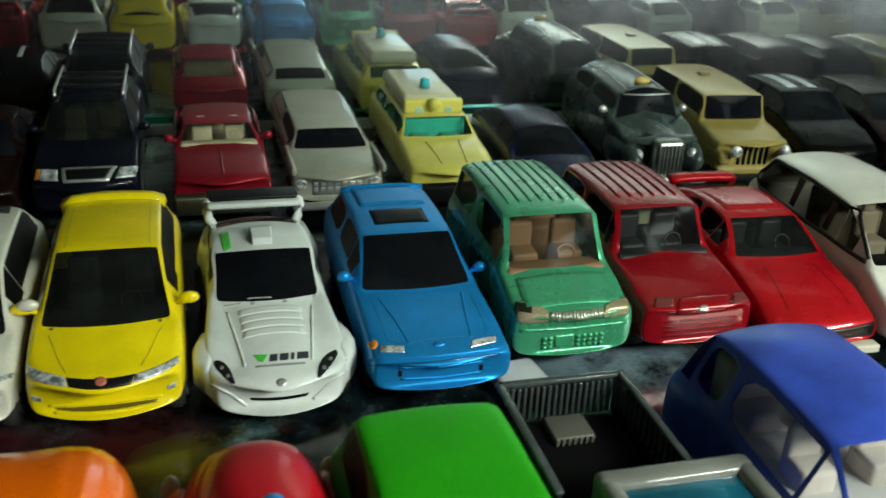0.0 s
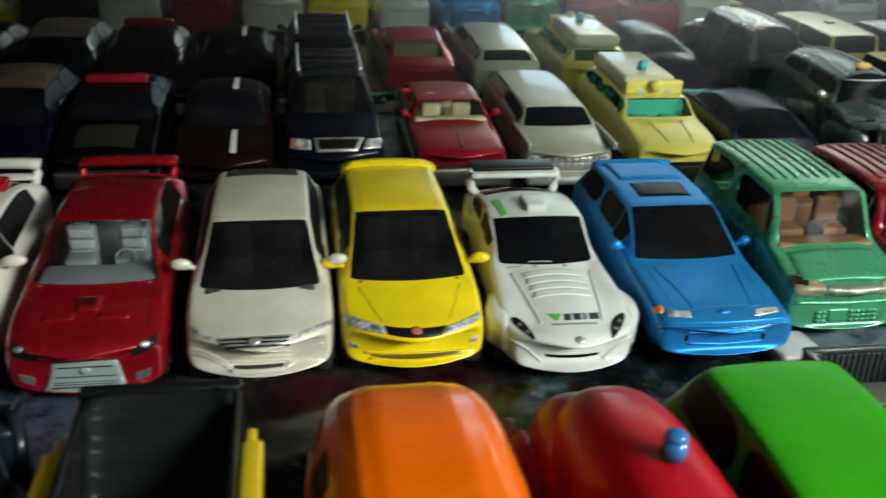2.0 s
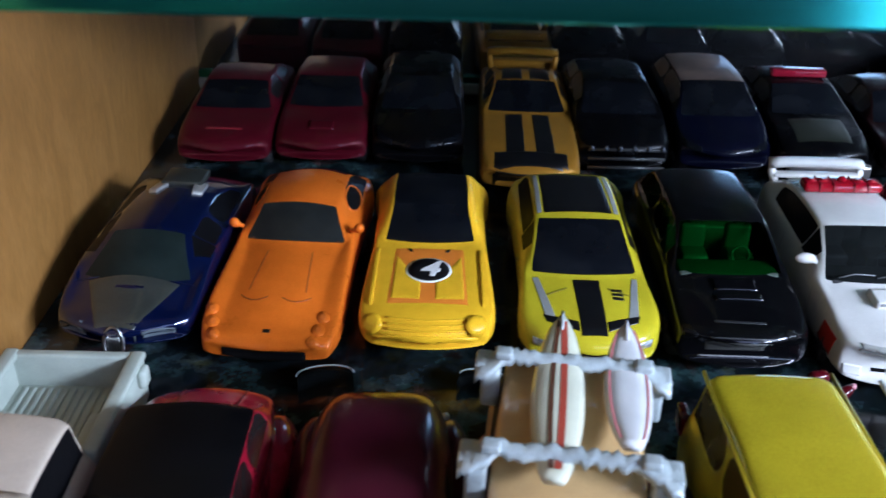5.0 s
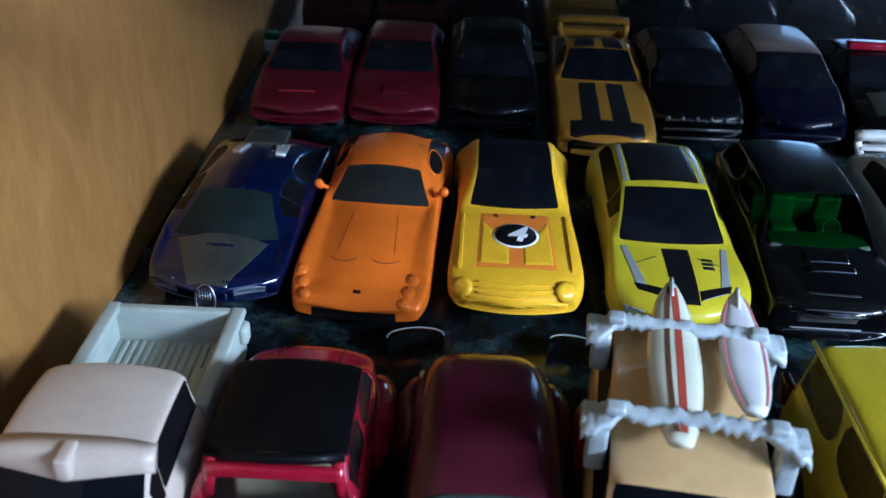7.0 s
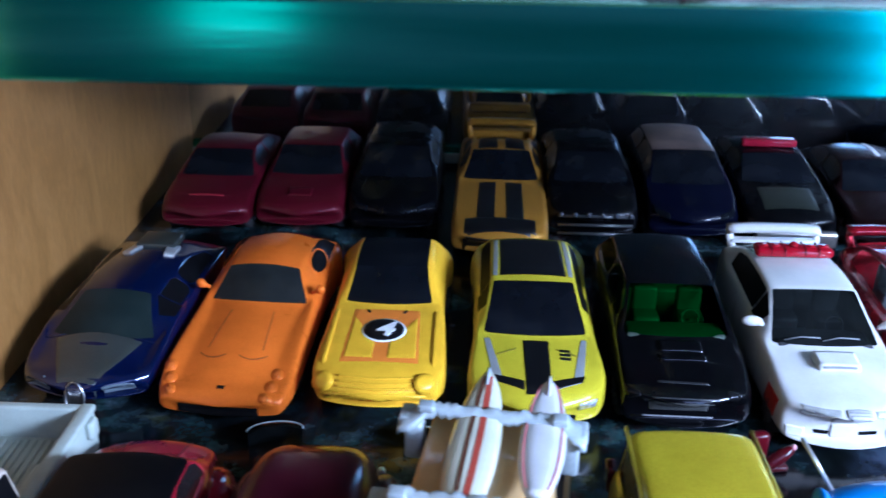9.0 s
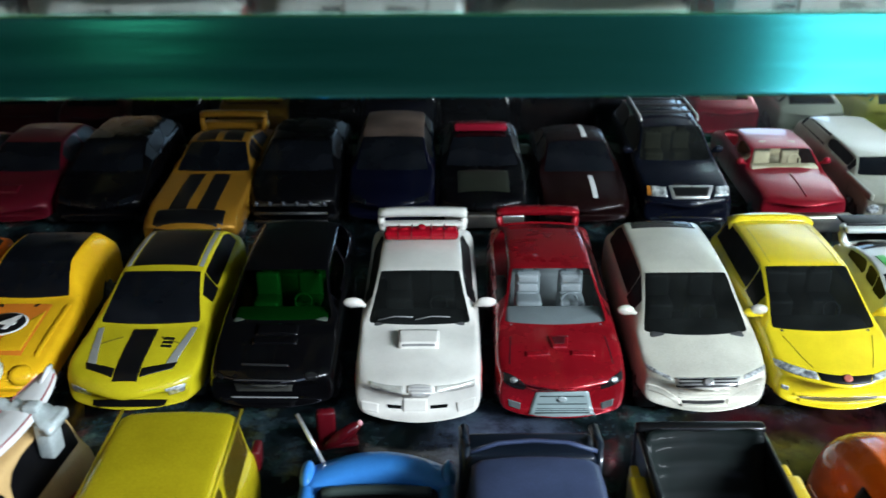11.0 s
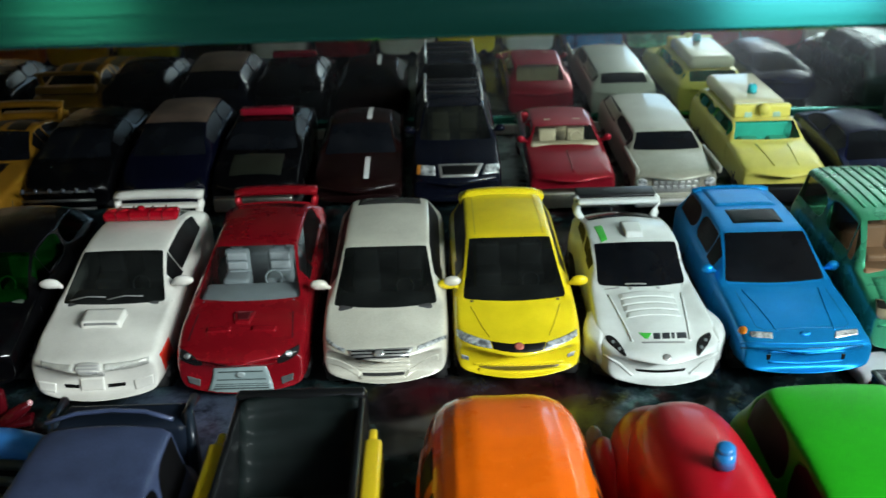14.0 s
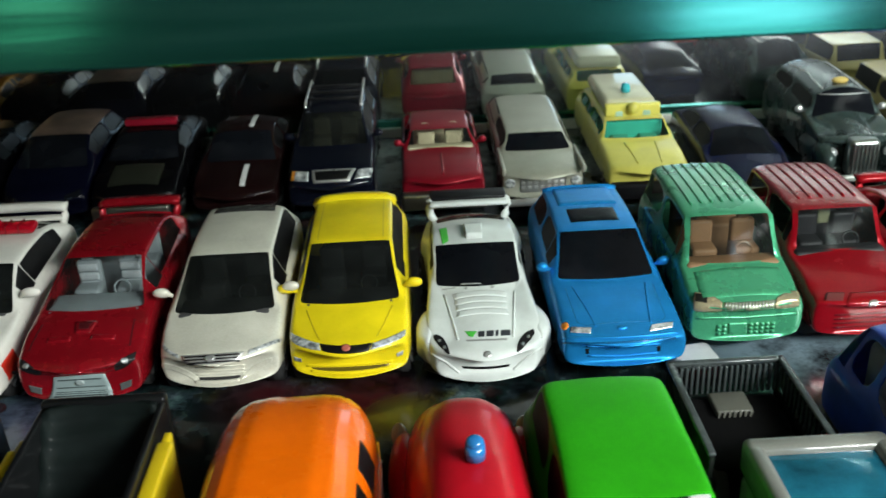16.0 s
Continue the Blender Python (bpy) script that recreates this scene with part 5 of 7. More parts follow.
    s.patch("headlight_shade", [(-15.2, 20.6), (-11.8, 19.6)], [(-14.6, 18.0), (-11.6, 17.2)], "view", dark_glass((0.012, 0.012, 0.01)), 0.42, label="dark upper lens")
    s.patch("grille", [(-7.6, 17.4), (-1.2, 17.2), (5.2, 17.4)], [(-7.5, 14.9), (-1.2, 14.7), (5.3, 14.9)], "view", paint((0.30, 0.36, 0.24), 0.35, 0.5, 0.3), 0.3, label="silver grille")
    for k in range(15):
        x = -7.0 + 0.82 * k
        s.lay("grille_rib", [(x, 17.0), (x + 0.4, 17.0), (x + 0.4, 15.2), (x, 15.2)], "view", CHROME, 0.42, nx=2, ny=2)
    s.lay("number_plate", [(-5.9, 11.6), (-1.3, 11.6), (-1.0, 8.4), (-5.6, 8.4)], "view", P, 0.45)
    for x0, n in ((-8.6, 2), (-0.7, 5)):
        for k in range(n):
            for z in (11.2, 10.1, 9.0):
                x = x0 + 1.35 * k
                s.lay("grille_block", [(x, z), (x + 1.05, z), (x + 1.05, z - 0.75), (x, z - 0.75)], "view", P, 0.55, nx=2, ny=2)
    s.trace("bumper_line", [(-14.0, 13.4), (-1.2, 12.9), (11.0, 13.2)], "view", P, 0.35)
    add_wheels(car, 14.4, (13, 50))

    # red kei van with a ribbed roof
    P = paint((0.30, 0.004, 0.010), 0.24, 0.25)
    dim = paint((0.12, 0.003, 0.006), 0.3, 0.2)
    car = toy("toy_van", 128, 4, 0, "red diecast compact van with ribbed roof and dark interior")
    s = Shell(car, hatch(paint=P, L=66, W=28, H=28.5, nose=16, hood=18.5, belt=19, cowl=22, roof0=27.5, roof1=62, deck=65, deckz=19, rw=0.80, hw=0.82, nw=0.95, tw=0.96, crown=0.5, glass=clear_glass((0.6, 0.62, 0.62)), side_glass=clear_glass((0.3, 0.3, 0.3)), vx=0.65, bow=2.2, zf=5.2, apillar=0.94, pillar=0.9, blunt=0.8))
    dark = plastic((0.012, 0.012, 0.014), 0.5)
    seats(car, dark, 28, 24, 10, 14)
    dashboard(car, dark, 21, 18.6, 12, 5)
    part("cabin_floor", rbox(-12, 12, 20, 62, 3.5, 6, 0.3), dark, car)
    part("head_rest_tag", rbox(-1.6, 1.6, 34.2, 35, 20.5, 25, 0.6), plastic((0.25, 0.26, 0.15)), car, "pale tag in the cabin")
    for k in range(6):
        x = -7.5 + 3.0 * k
        s.trace("roof_rib", [(x, 61), (x, 47), (x, 34)], "top", P, 0.40)
    s.lay("headlight", [(-13.4, 18.6), (-8.6, 18.2), (-8.4, 15.8), (-13.2, 16.2)], "view", paint((0.15, 0.03, 0.03), 0.15), 0.3, label="red-tinted headlight")
    s.lay("headlight", [(6.4, 18.0), (11.0, 18.8), (11.2, 15.6), (6.6, 15.2)], "view", paint((0.15, 0.03, 0.03), 0.15), 0.3, label="red-tinted headlight")
    s.disc("badge", -0.8, 14.7, 1.2, 1.0, "view", CHROME, 0.35)
    s.lay("nose_panel", [(-7.6, 18.2), (5.6, 18.0), (5.6, 13.6), (-7.6, 13.8)], "view", P, 0.3)
    for z in (12.3, 11.1, 9.9, 8.7):
        s.lay("grille_bar", [(-10.4, z), (8.4, z), (8.4, z - 0.5), (-10.4, z - 0.5)], "view", dim, 0.15)
    add_wheels(car, 14.2, (13, 52))

    # red wedge coupe with a rear wing
    P = paint((0.42, 0.004, 0.010), 0.26, 0.15)
    car = toy("toy_coupe", 158, -2, -2, "red diecast wedge coupe with black interior and rear wing")
    s = Shell(car, hatch(paint=P, L=76, W=29, H=23, nose=12.5, hood=16.2, belt=16.4, cowl=25, roof0=36, roof1=58, deck=70, deckz=18, rw=0.70, nw=0.95, crown=0.3, glass=clear_glass((0.4, 0.43, 0.42)), apillar=0.95, bow=2.5))
    seats(car, dark, 34, 20, 10, 14)
    dashboard(car, dark, 26, 16, 12, 6)
    part("cabin_floor", rbox(-12, 12, 24, 66, 3.5, 6, 0.3), dark, car)
    s.lay("grille", [(-13.4, 9.4), (13.4, 9.4), (13.2, 5.6), (-13.2, 5.6)], "front", BLACK, 0.3, label="black front panel")
    part("front_bumper", rbox(-13.5, 13.5, -0.4, 3, 2.6, 4.8, 0.6), paint((0.5, 0.46, 0.36), 0.4), car, "cream bumper strip")
    s.lay("roof_panel", [(-8.2, 57), (8.2, 57), (8.2, 40), (-8.2, 40)], "top", P, 0.4)
    for a in (-1, 1):
        # crease shade drawn with the darker red
        s.lay("hood_crease", [(a * 6.4, 23), (a * 6.7, 23), (a * 8.4, 6), (a * 8.1, 6)], "top", dim, 0.06)
    wing(car, 68, 20.6, 10.0, P, 17, 4)
    add_wheels(car, 14.6, (14, 58))

    # white people carrier with beige seats
    P = paint((0.64, 0.62, 0.55), 0.3)
    car = toy("toy_minivan", 188, -8, -2, "white diecast people carrier with clear windows and beige seats")
    s = Shell(car, hatch(paint=P, L=80, W=31, H=30, nose=15.5, hood=19, belt=17.6, cowl=16, roof0=31, roof1=70, deck=77, deckz=20, rw=0.78, nw=0.88, crown=0.9, glass=clear_glass((0.42, 0.43, 0.40), 0.0), side_glass=clear_glass((0.16, 0.16, 0.15), 0.0), doors=((6, 11),), pillar=0.4))
    for side in ("left", "right"):
        for y in (38, 54):
            s.lay("door_pillar", [(y - 1.6, 27.0), (y + 1.0, 27.5), (y + 1.2, 19.4), (y - 1.0, 19.4)], side, BLACK, 0.2, label="black door pillar")
    for side in ("left", "right"):
        s.trace("window_gasket", [(20, 19.4), (30, 27.6), (50, 28.4), (68, 27.6), (74, 21), (70, 18.6), (45, 18.3), (20, 18.6)], side, BLACK, 0.55, "black window rubber")
    beige = plastic((0.38, 0.31, 0.22), 0.6)
    seats(car, beige, 28, 26, 11, 18)
    dashboard(car, dark, 17, 18.6, 12, 8)
    part("cabin_floor", rbox(-12, 12, 16, 72, 3.5, 6, 0.3), dark, car)
    for a in (-1, 1):
        s.lay("headlight", [(a * 14, 14), (a * 9, 12.6), (a * 9, 10.6), (a * 14, 11)], "front", LAMP, 0.2)
    s.lay("grille", [(-7, 12), (7, 12), (6.6, 9), (-6.6, 9)], "front", CHROME, 0.2)
    add_wheels(car, 15.4, (15, 62))


# ---- the back row ----
def back_row():
    g = "toy cars along the mirror"

    def simple(name, x, label, P, y=104, turn=0, **k):
        car = toy(name, x, y, turn, label)
        s = Shell(car, hatch(paint=P, side_glass=BLACK, **k))
        add_wheels(car, k.get("W", 30) / 2, (14, k.get("L", 72) - 16))
        return car, s

    low = dict(L=72, H=21, nose=13.2, hood=14.8, belt=15, cowl=22, roof0=35, roof1=54, deck=67, deckz=16)
    maroon = paint((0.085, 0.004, 0.010), 0.3, 0.2, 0.5)
    car, s = simple("toy_coupe", -268, "dark red diecast coupe beside the wooden panel", maroon, 103, **low)
    s.lay("hood_mark", [(-6, 9), (6, 9), (6, 8), (-6, 8)], "top", paint((0.3, 0.02, 0.03)), 0.1)
    car, s = simple("toy_coupe", -237.5, "dark red diecast coupe with black windshield", maroon, 106, **{**low, "roof1": 58, "H": 22, "crown": 0.3})
    s.lay("hood_scoop", [(-4, 12), (4, 12), (4, 7), (-4, 7)], "top", maroon, 0.5)
    blk = paint((0.0015, 0.0015, 0.002), 0.25, 0.0, 0.2)
    car, s = simple("toy_saloon", -206.5, "plain glossy black diecast saloon", blk, 106, H=24, L=73)
    s.both("headlight", [(-13, 13), (-8, 12), (-8, 10), (-13, 11)], "front", dark_glass(), 0.2)
    # gold coupe with two black stripes
    gold = paint((0.33, 0.152, 0.012), 0.34, 0.3, 0.5)
    car = toy("toy_coupe", -171.8, 88, -1, "gold diecast muscle coupe with two black stripes")
    s = Shell(car, hatch(paint=gold, L=92, W=31, H=22.4, nose=13.5, hood=15, belt=15.4, cowl=39, roof0=52, roof1=65, deck=84, deckz=16.5, rw=0.68))
    for a in (-1, 1):
        s.lay("hood_stripe", [(a * 1.5, 38.6), (a * 7.2, 38.6), (a * 7.6, 7), (a * 1.7, 7)], "top", BLACK, 0.1, label="black hood stripe")
        s.lay("roof_stripe", [(a * 1.2, 66), (a * 7.6, 66), (a * 8.4, 52.2), (a * 1.2, 52.2)], "top", BLACK, 0.1, label="black roof stripe")
    s.lay("grille", [(-11, 10), (11, 10), (11, 6), (-11, 6)], "front", BLACK, 0.25)
    s.lay("nose_band", [(-11.4, 10.5), (11.4, 10.5), (11.8, 2.8), (-11.8, 2.8)], "top", BLACK, 0.12, label="black nose band")
    wing(car, 76, 23.8, 12.6, gold, 17, 4)
    part("wing_base", rbox(-12.4, 12.4, 79, 84, 16.6, 19.6, 0.8), gold, car)
    add_wheels(car, 15.4, (16, 72), 6)
    car, s = simple("toy_suv", -141, "glossy black diecast car with a bull bar", blk, 106, H=23.5, L=72, roof1=58)
    bm = bmesh.new()
    for z in (6, 9, 12):
        tube([(-12, -1.5, z), (12, -1.5, z)], 0.5, 8, bm)
    part("bull_bar", bm, paint((0.06, 0.06, 0.06), 0.3, 0.5), car, "thin dark bull bar")
    for k in range(6):
        part("bar_stud", ball(-11 + 4.4 * k, -1.9, 12.6, 0.8, 0.8, 0.9), paint((0.10, 0.11, 0.13), 0.2, 0.6), car)
    navy = paint((0.0014, 0.0018, 0.007), 0.22, 0.0, 0.22)
    # one pale brown over the whole roof
    dusty = paint((0.11, 0.075, 0.058), 0.4, 0.0, 0.3, 0.5)
    car, s = simple("toy_hatchback", -108.5, "dark navy diecast hatchback with a pale roof", navy, 106, H=25, L=72, roof1=62, roof=dusty, roof_label="pale cream roof")
    s.both("headlight", [(-13, 13), (-8, 12), (-8, 10), (-13, 11)], "front", dark_glass(), 0.2)
    car, s = simple("toy_saloon", -77.5, "black diecast patrol saloon with a red light bar", blk, 104, H=23.5, L=74, cowl=22, roof0=36, roof1=56)
    part("light_bar", rbox(-9.5, 9.5, 40, 44.5, 23.4, 26.0, 0.8), paint((0.24, 0.008, 0.02), 0.15), car, "red light bar")
    s.lay("hood_panel", [(-9, 20), (9, 20), (9, 6), (-9, 6)], "top", plastic((0.014, 0.016, 0.011), 0.3), 0.08, label="dull black hood panel")
    part("front_bumper", rbox(-13, 13, -1.5, 1.5, 4, 9, 0.8), chrome((0.6, 0.55, 0.5), 0.3), car, "worn chrome bumper")
    brown = paint((0.009, 0.003, 0.003), 0.22, 0.1, 0.4)
    car, s = simple("toy_coupe", -43.5, "dark brown diecast coupe with one white stripe", brown, 104, **{**low, "H": 22.5, "crown": 1.1, "L": 74})
    white = paint((0.6, 0.6, 0.58), 0.35)
    s.lay("hood_stripe", [(2.0, 20), (3.8, 20), (3.8, 4), (2.0, 4)], "top", white, 0.1, label="white stripe")
    s.lay("roof_stripe", [(2.0, 53), (3.8, 53), (3.8, 37), (2.0, 37)], "top", white, 0.1, label="white stripe")
    # black-blue estate with roof rails
    P = paint((0.003, 0.004, 0.009), 0.2, 0.0, 0.6)
    car = toy("toy_estate", -10.5, 103, 0, "black-blue diecast estate with chrome grille and roof rails")
    s = Shell(car, hatch(paint=P, L=80, W=30, H=27.5, nose=16.5, hood=18.2, belt=18.5, cowl=24, roof0=36, roof1=73, deck=78, deckz=20, rw=0.72, nw=0.92, glass=clear_glass((0.035, 0.04, 0.03)), tinted=True, vx=0.16, vz=0.42, bow=3.0))
    seats(car, plastic((0.20, 0.19, 0.14), 0.5), 36, 23, 10, 16)
    part("cabin_floor", rbox(-12, 12, 18, 74, 3.5, 6, 0.3), MATT_BLACK, car)
    for a in (-1, 1):
        s.lay("headlight", [(a * 13.2, 19.0), (a * 8.2, 18.4), (a * 7.6, 14.8), (a * 12.8, 15.2)], "view", LAMP, 0.25, label="clear headlight")
    s.lay("indicator", [(-14.4, 19.0), (-13.2, 19.0), (-12.8, 15.4), (-14.0, 15.4)], "view", paint((0.7, 0.25, 0.03), 0.3), 0.3, label="orange indicator")
    s.lay("grille_frame", [(-7.6, 19.0), (7.8, 19.0), (6.2, 14.0), (-6.0, 14.0)], "view", CHROME, 0.3, label="chrome grille frame")
    s.lay("grille", [(-6.4, 18.2), (6.6, 18.2), (5.4, 14.8), (-5.2, 14.8)], "view", BLACK, 0.42, label="black grille")
    for a in (-1, 1):
        part("roof_rail", tube([(a * 10, 40, 27.5), (a * 10.2, 42, 28.8), (a * 10.2, 71, 28.8), (a * 10, 73, 27)], 0.5), CHROME, car, "chrome roof rail")
    for y in (47, 55, 63):
        part("roof_bar", rbox(-10, 10, y, y + 1.2, 28.0, 28.9, 0.3), BLACK, car)
    s.mirrors(P, 31, 20, 2.6)
    add_wheels(car, 15, (15, 62))
    # red saloon with cream seats
    P = paint((0.25, 0.008, 0.018), 0.3, 0.35)
    car = toy("toy_saloon", 27.5, 101, 0, "metallic red diecast saloon with cream interior and chrome bumper")
    s = Shell(car, hatch(paint=P, L=76, W=28.5, H=21, nose=14.5, hood=15.5, belt=15.6, cowl=26, roof0=32, roof1=56, deck=67, deckz=16, rw=0.74, nw=0.97, tw=0.97, crown=0.4, blunt=0.6, glass=clear_glass((0.8, 0.8, 0.72))))
    cream = plastic((0.42, 0.38, 0.26), 0.5)
    seats(car, cream, 32, 18.6, 10, 13)
    dashboard(car, cream, 26, 15.8, 12, 5)
    part("cabin_floor", rbox(-12, 12, 22, 62, 3.5, 6, 0.3), cream, car)
    part("front_bumper", rbox(-14.2, 14.2, -2, 2, 3.6, 9.5, 0.9), chrome((0.5, 0.48, 0.42), 0.3), car, "chrome front bumper and grille")
    s.trace("hood_ridge", [(0, 21), (0, 4)], "top", P, 0.35)
    s.mirrors(P, 29, 17, 2.2)
    add_wheels(car, 14.2, (15, 60))
    # long pale hearse-like estate
    P = paint((0.31, 0.31, 0.25), 0.34, 0.2)
    car = toy("toy_estate", 61, 100, 0, "long pale grey-white diecast estate with chrome grille")
    s = Shell(car, hatch(paint=P, L=82, W=27.6, H=20.8, nose=15, hood=15.8, belt=15.6, cowl=18, roof0=25, roof1=72, deck=78, deckz=17, rw=0.74, hw=0.66, nw=1.0, tw=0.98, crown=0.5, skip_side=0, doors=((6, 8),), blunt=0.5))
    s.both("side_panel", [(48, 19.6), (72, 19.2), (72, 16.6), (48, 16.6)], "right", P, 0.15)
    bm = rbox(-14.3, 14.3, -2, 1.5, 3.6, 5.4, 0.7)
    part("front_bumper", bm, CHROME, car, "chrome front bumper")
    s.lay("grille", [(-8, 11.2), (8, 11.2), (8, 6), (-8, 6)], "front", chrome((0.45, 0.45, 0.42), 0.35), 0.25, label="chrome grille")
    for k in range(7):
        x = -6.8 + 2.2 * k
        for z in (9.8, 8.0):
            s.lay("grille_block", [(x - 0.7, z + 0.6), (x + 0.7, z + 0.6), (x + 0.7, z - 0.6), (x - 0.7, z - 0.6)], "front", CHROME, 0.6)
    for a in (-1, 1):
        s.disc("headlight", a * 11.2, 9.6, 1.9, 1.7, "front", LAMP, 0.3)
        part("fender_fin", rbox(a * 13.4 - 0.8, a * 13.4 + 0.8, 2, 24, 13.2, 15.8, 0.7), P, car)
    add_wheels(car, 14.4, (16, 64))
    # yellow ambulance with teal windows
    P = paint((0.55, 0.50, 0.10), 0.36)
    teal = clear_glass((0.10, 0.62, 0.52))
    car = toy("toy_ambulance", 97.5, 101, 0, "pale yellow diecast ambulance with teal windows and blue beacon")
    s = Shell(car, hatch(paint=P, L=80, W=28, H=21.5, nose=14.5, hood=16, belt=16, cowl=24, roof0=30, roof1=74, deck=78, deckz=17, rw=0.78, hw=0.74, nw=0.98, tw=0.98, crown=0.4, blunt=0.5, glass=teal, doors=((6, 8), (9, 9), (10, 11))))
    seats(car, plastic((0.25, 0.4, 0.3), 0.5), 28, 21, 10, 16)
    part("cabin_floor", rbox(-12, 12, 18, 76, 3.5, 6, 0.3), plastic((0.2, 0.35, 0.28)), car)
    part("cabin_lining", rbox(-10.6, 10.6, 32, 38, 5, 20.2, 1.2), plastic((0.10, 0.48, 0.38), 0.5), car, "teal cabin lining")
    part("raised_roof", rbox(-9.6, 9.6, 38, 74, 20.8, 26.0, 2.2, 4), paint((0.42, 0.40, 0.26), 0.4), car, "pale raised roof")
    bm = rbox(-10, 10, 33.5, 36.5, 21, 25.6, 0.8)
    ball(0, 32.2, 24.5, 2.2, 1.6, 2.2, bm)
    part("roof_sign", bm, P, car, "yellow roof sign with a horn")
    part("beacon", cyl(0, 47, 27.5, 1.9, 3.4, "z", 1.5, bevel=0.4), paint((0.02, 0.36, 0.40), 0.15), car, "teal-blue beacon")
    part("front_bumper", rbox(-14, 14, -2, 2, 3.4, 9, 0.8), MATT_BLACK, car, "black grille and bumper")
    for a in (-1, 1):
        s.trace("hood_crease", [(a * 5.4, 21), (a * 4.0, 5)], "top", P, 0.3)
        for y in (40, 50, 60):
            s.lay("side_pane", [(y, 19.6), (y + 7, 19.6), (y + 7, 16.8), (y, 16.8)], "right" if a > 0 else "left", dark_glass((0.01, 0.09, 0.07)), 0.12, label="teal side pane")
    add_wheels(car, 14, (15, 62))
    # navy saloon
    car = toy("toy_saloon", 130.5, 91, -2, "dark navy diecast saloon with dusty roof")
    s = Shell(car, hatch(paint=paint((0.002, 0.0035, 0.022), 0.22, 0.0, 0.3), L=76, W=29, H=21, nose=11.5, hood=14, belt=14.4, cowl=18, roof0=29, roof1=55, deck=68, deckz=15.5, crown=1.4, rw=0.64, nw=0.86))
    s.lay("grille", [(-9, 9), (9, 9), (8, 5.5), (-8, 5.5)], "front", CHROME, 0.15)
    add_wheels(car, 14.6, (14, 58))
    # grey taxi
    P = paint((0.035, 0.055, 0.052), 0.26, 0.3, 1.0)
    car = toy("toy_taxi", 170.5, 107, -3, "dark grey-green diecast taxi with tall roof and chrome grille")
    s = Shell(car, hatch(paint=P, L=74, W=28, H=30, nose=19.2, hood=21.4, belt=20.8, cowl=19.5, roof0=23, roof1=64, deck=72, deckz=20, tail=15, rw=0.72, hw=0.46, nw=0.86, crown=2.6, wbow=1.2, blunt=0.6, vz=0.42, doors=((6, 8), (9, 9), (10, 11)), pillar=0.9))
    part("roof_sign", ball(0, 28, 30.4, 3.0, 1.8, 1.3), paint((0.50, 0.36, 0.10), 0.25), car, "oval amber roof sign")
    bm = rbox(-5.2, 5.2, -2.2, 4, 5, 18.2, 1.8, 4)
    g = part("grille", bm, chrome((0.42, 0.45, 0.44), 0.3), car, "tall chrome grille")
    for k in range(7):
        part("grille_bar", rbox(-3.9 + 1.3 * k - 0.22, -3.9 + 1.3 * k + 0.22, -2.6, -2.0, 6, 16.8, 0.15), chrome((0.34, 0.37, 0.36), 0.3), g)
    for a in (-1, 1):
        part("front_fender", ball(a * 11, 12, 10, 4.6, 14, 6.6), P, car)
        part("headlight", ball(a * 9.6, 2.0, 12.6, 1.8, 1.8, 1.8), LAMP, car, "round chrome headlight")
        s.trace("drip_rail", [(25, 28.2), (44, 28.8), (64, 27.4)], "right" if a > 0 else "left", CHROME, 0.3, "chrome drip rail")
    s.trace("window_bead", [(-8.6, 27.0), (8.6, 27.0)], "front", CHROME, 0.18)
    part("front_bumper", rbox(-13.4, 13.4, -3.8, -1.8, 4, 6, 0.6), CHROME, car)
    s.mirrors(CHROME, 24, 21.5, 2.2)
    add_wheels(car, 14, (14, 56))
    # tan field ambulance
    P = paint((0.28, 0.215, 0.06), 0.4)
    car = toy("toy_off_roader", 203.5, 105, -4, "tan diecast off-roader with long roof and slotted grille")
    s = Shell(car, hatch(paint=P, L=72, W=27, H=26.8, blunt=0.8, nose=17.0, hood=18.2, belt=18.2, cowl=20, roof0=23, roof1=69, deck=71, deckz=19, rw=0.84, hw=0.56, nw=0.96, tw=0.98, crown=0.5, doors=((6, 8),)))
    part("roof_patch", rbox(-2, 2, 48, 51, 26.9, 27.6, 0.3), plastic((0.12, 0.09, 0.04)), car)
    for k in range(6):
        s.lay("grille_slot", [(-5.6 + 2.0 * k, 14.2), (-4.3 + 2.0 * k, 14.2), (-4.3 + 2.0 * k, 7), (-5.6 + 2.0 * k, 7)], "front", VOID, 0.15)
    for a in (-1, 1):
        part("headlight", ball(a * 8.8, -0.4, 13.6, 2.1, 1.5, 2.1), LAMP, car, "round headlight")
        part("front_fender", rbox(a * 11.2 - 2.4, a * 11.2 + 2.4, 1, 19, 8, 13, 1.6), P, car)
    part("front_bumper", rbox(-13, 13, -2.4, -0.6, 4, 6, 0.5), MATT_BLACK, car)
    add_wheels(car, 13.6, (14, 56))
    car, s = simple("toy_saloon", 239, "black diecast saloon with two pale roof stripes", blk, 104, -3, H=25, L=74, cowl=20, roof0=33, roof1=60)
    for a in (-1, 1):
        s.lay("roof_stripe", [(a * 2, 58), (a * 6, 58), (a * 6, 36), (a * 2, 36)], "top", paint((0.35, 0.38, 0.42), 0.35), 0.1, label="pale roof stripe")
    simple("toy_hatchback", 272, "dark glossy brown diecast hatchback", brown, 104, -4, H=24, L=72)
    simple("toy_saloon", 304, "dark glossy blue diecast saloon", navy, 104, -4, H=23, L=72)
    simple("toy_saloon", 338, "dull olive green diecast saloon", paint((0.14, 0.12, 0.05), 0.35), 104, -4, H=23, L=72)
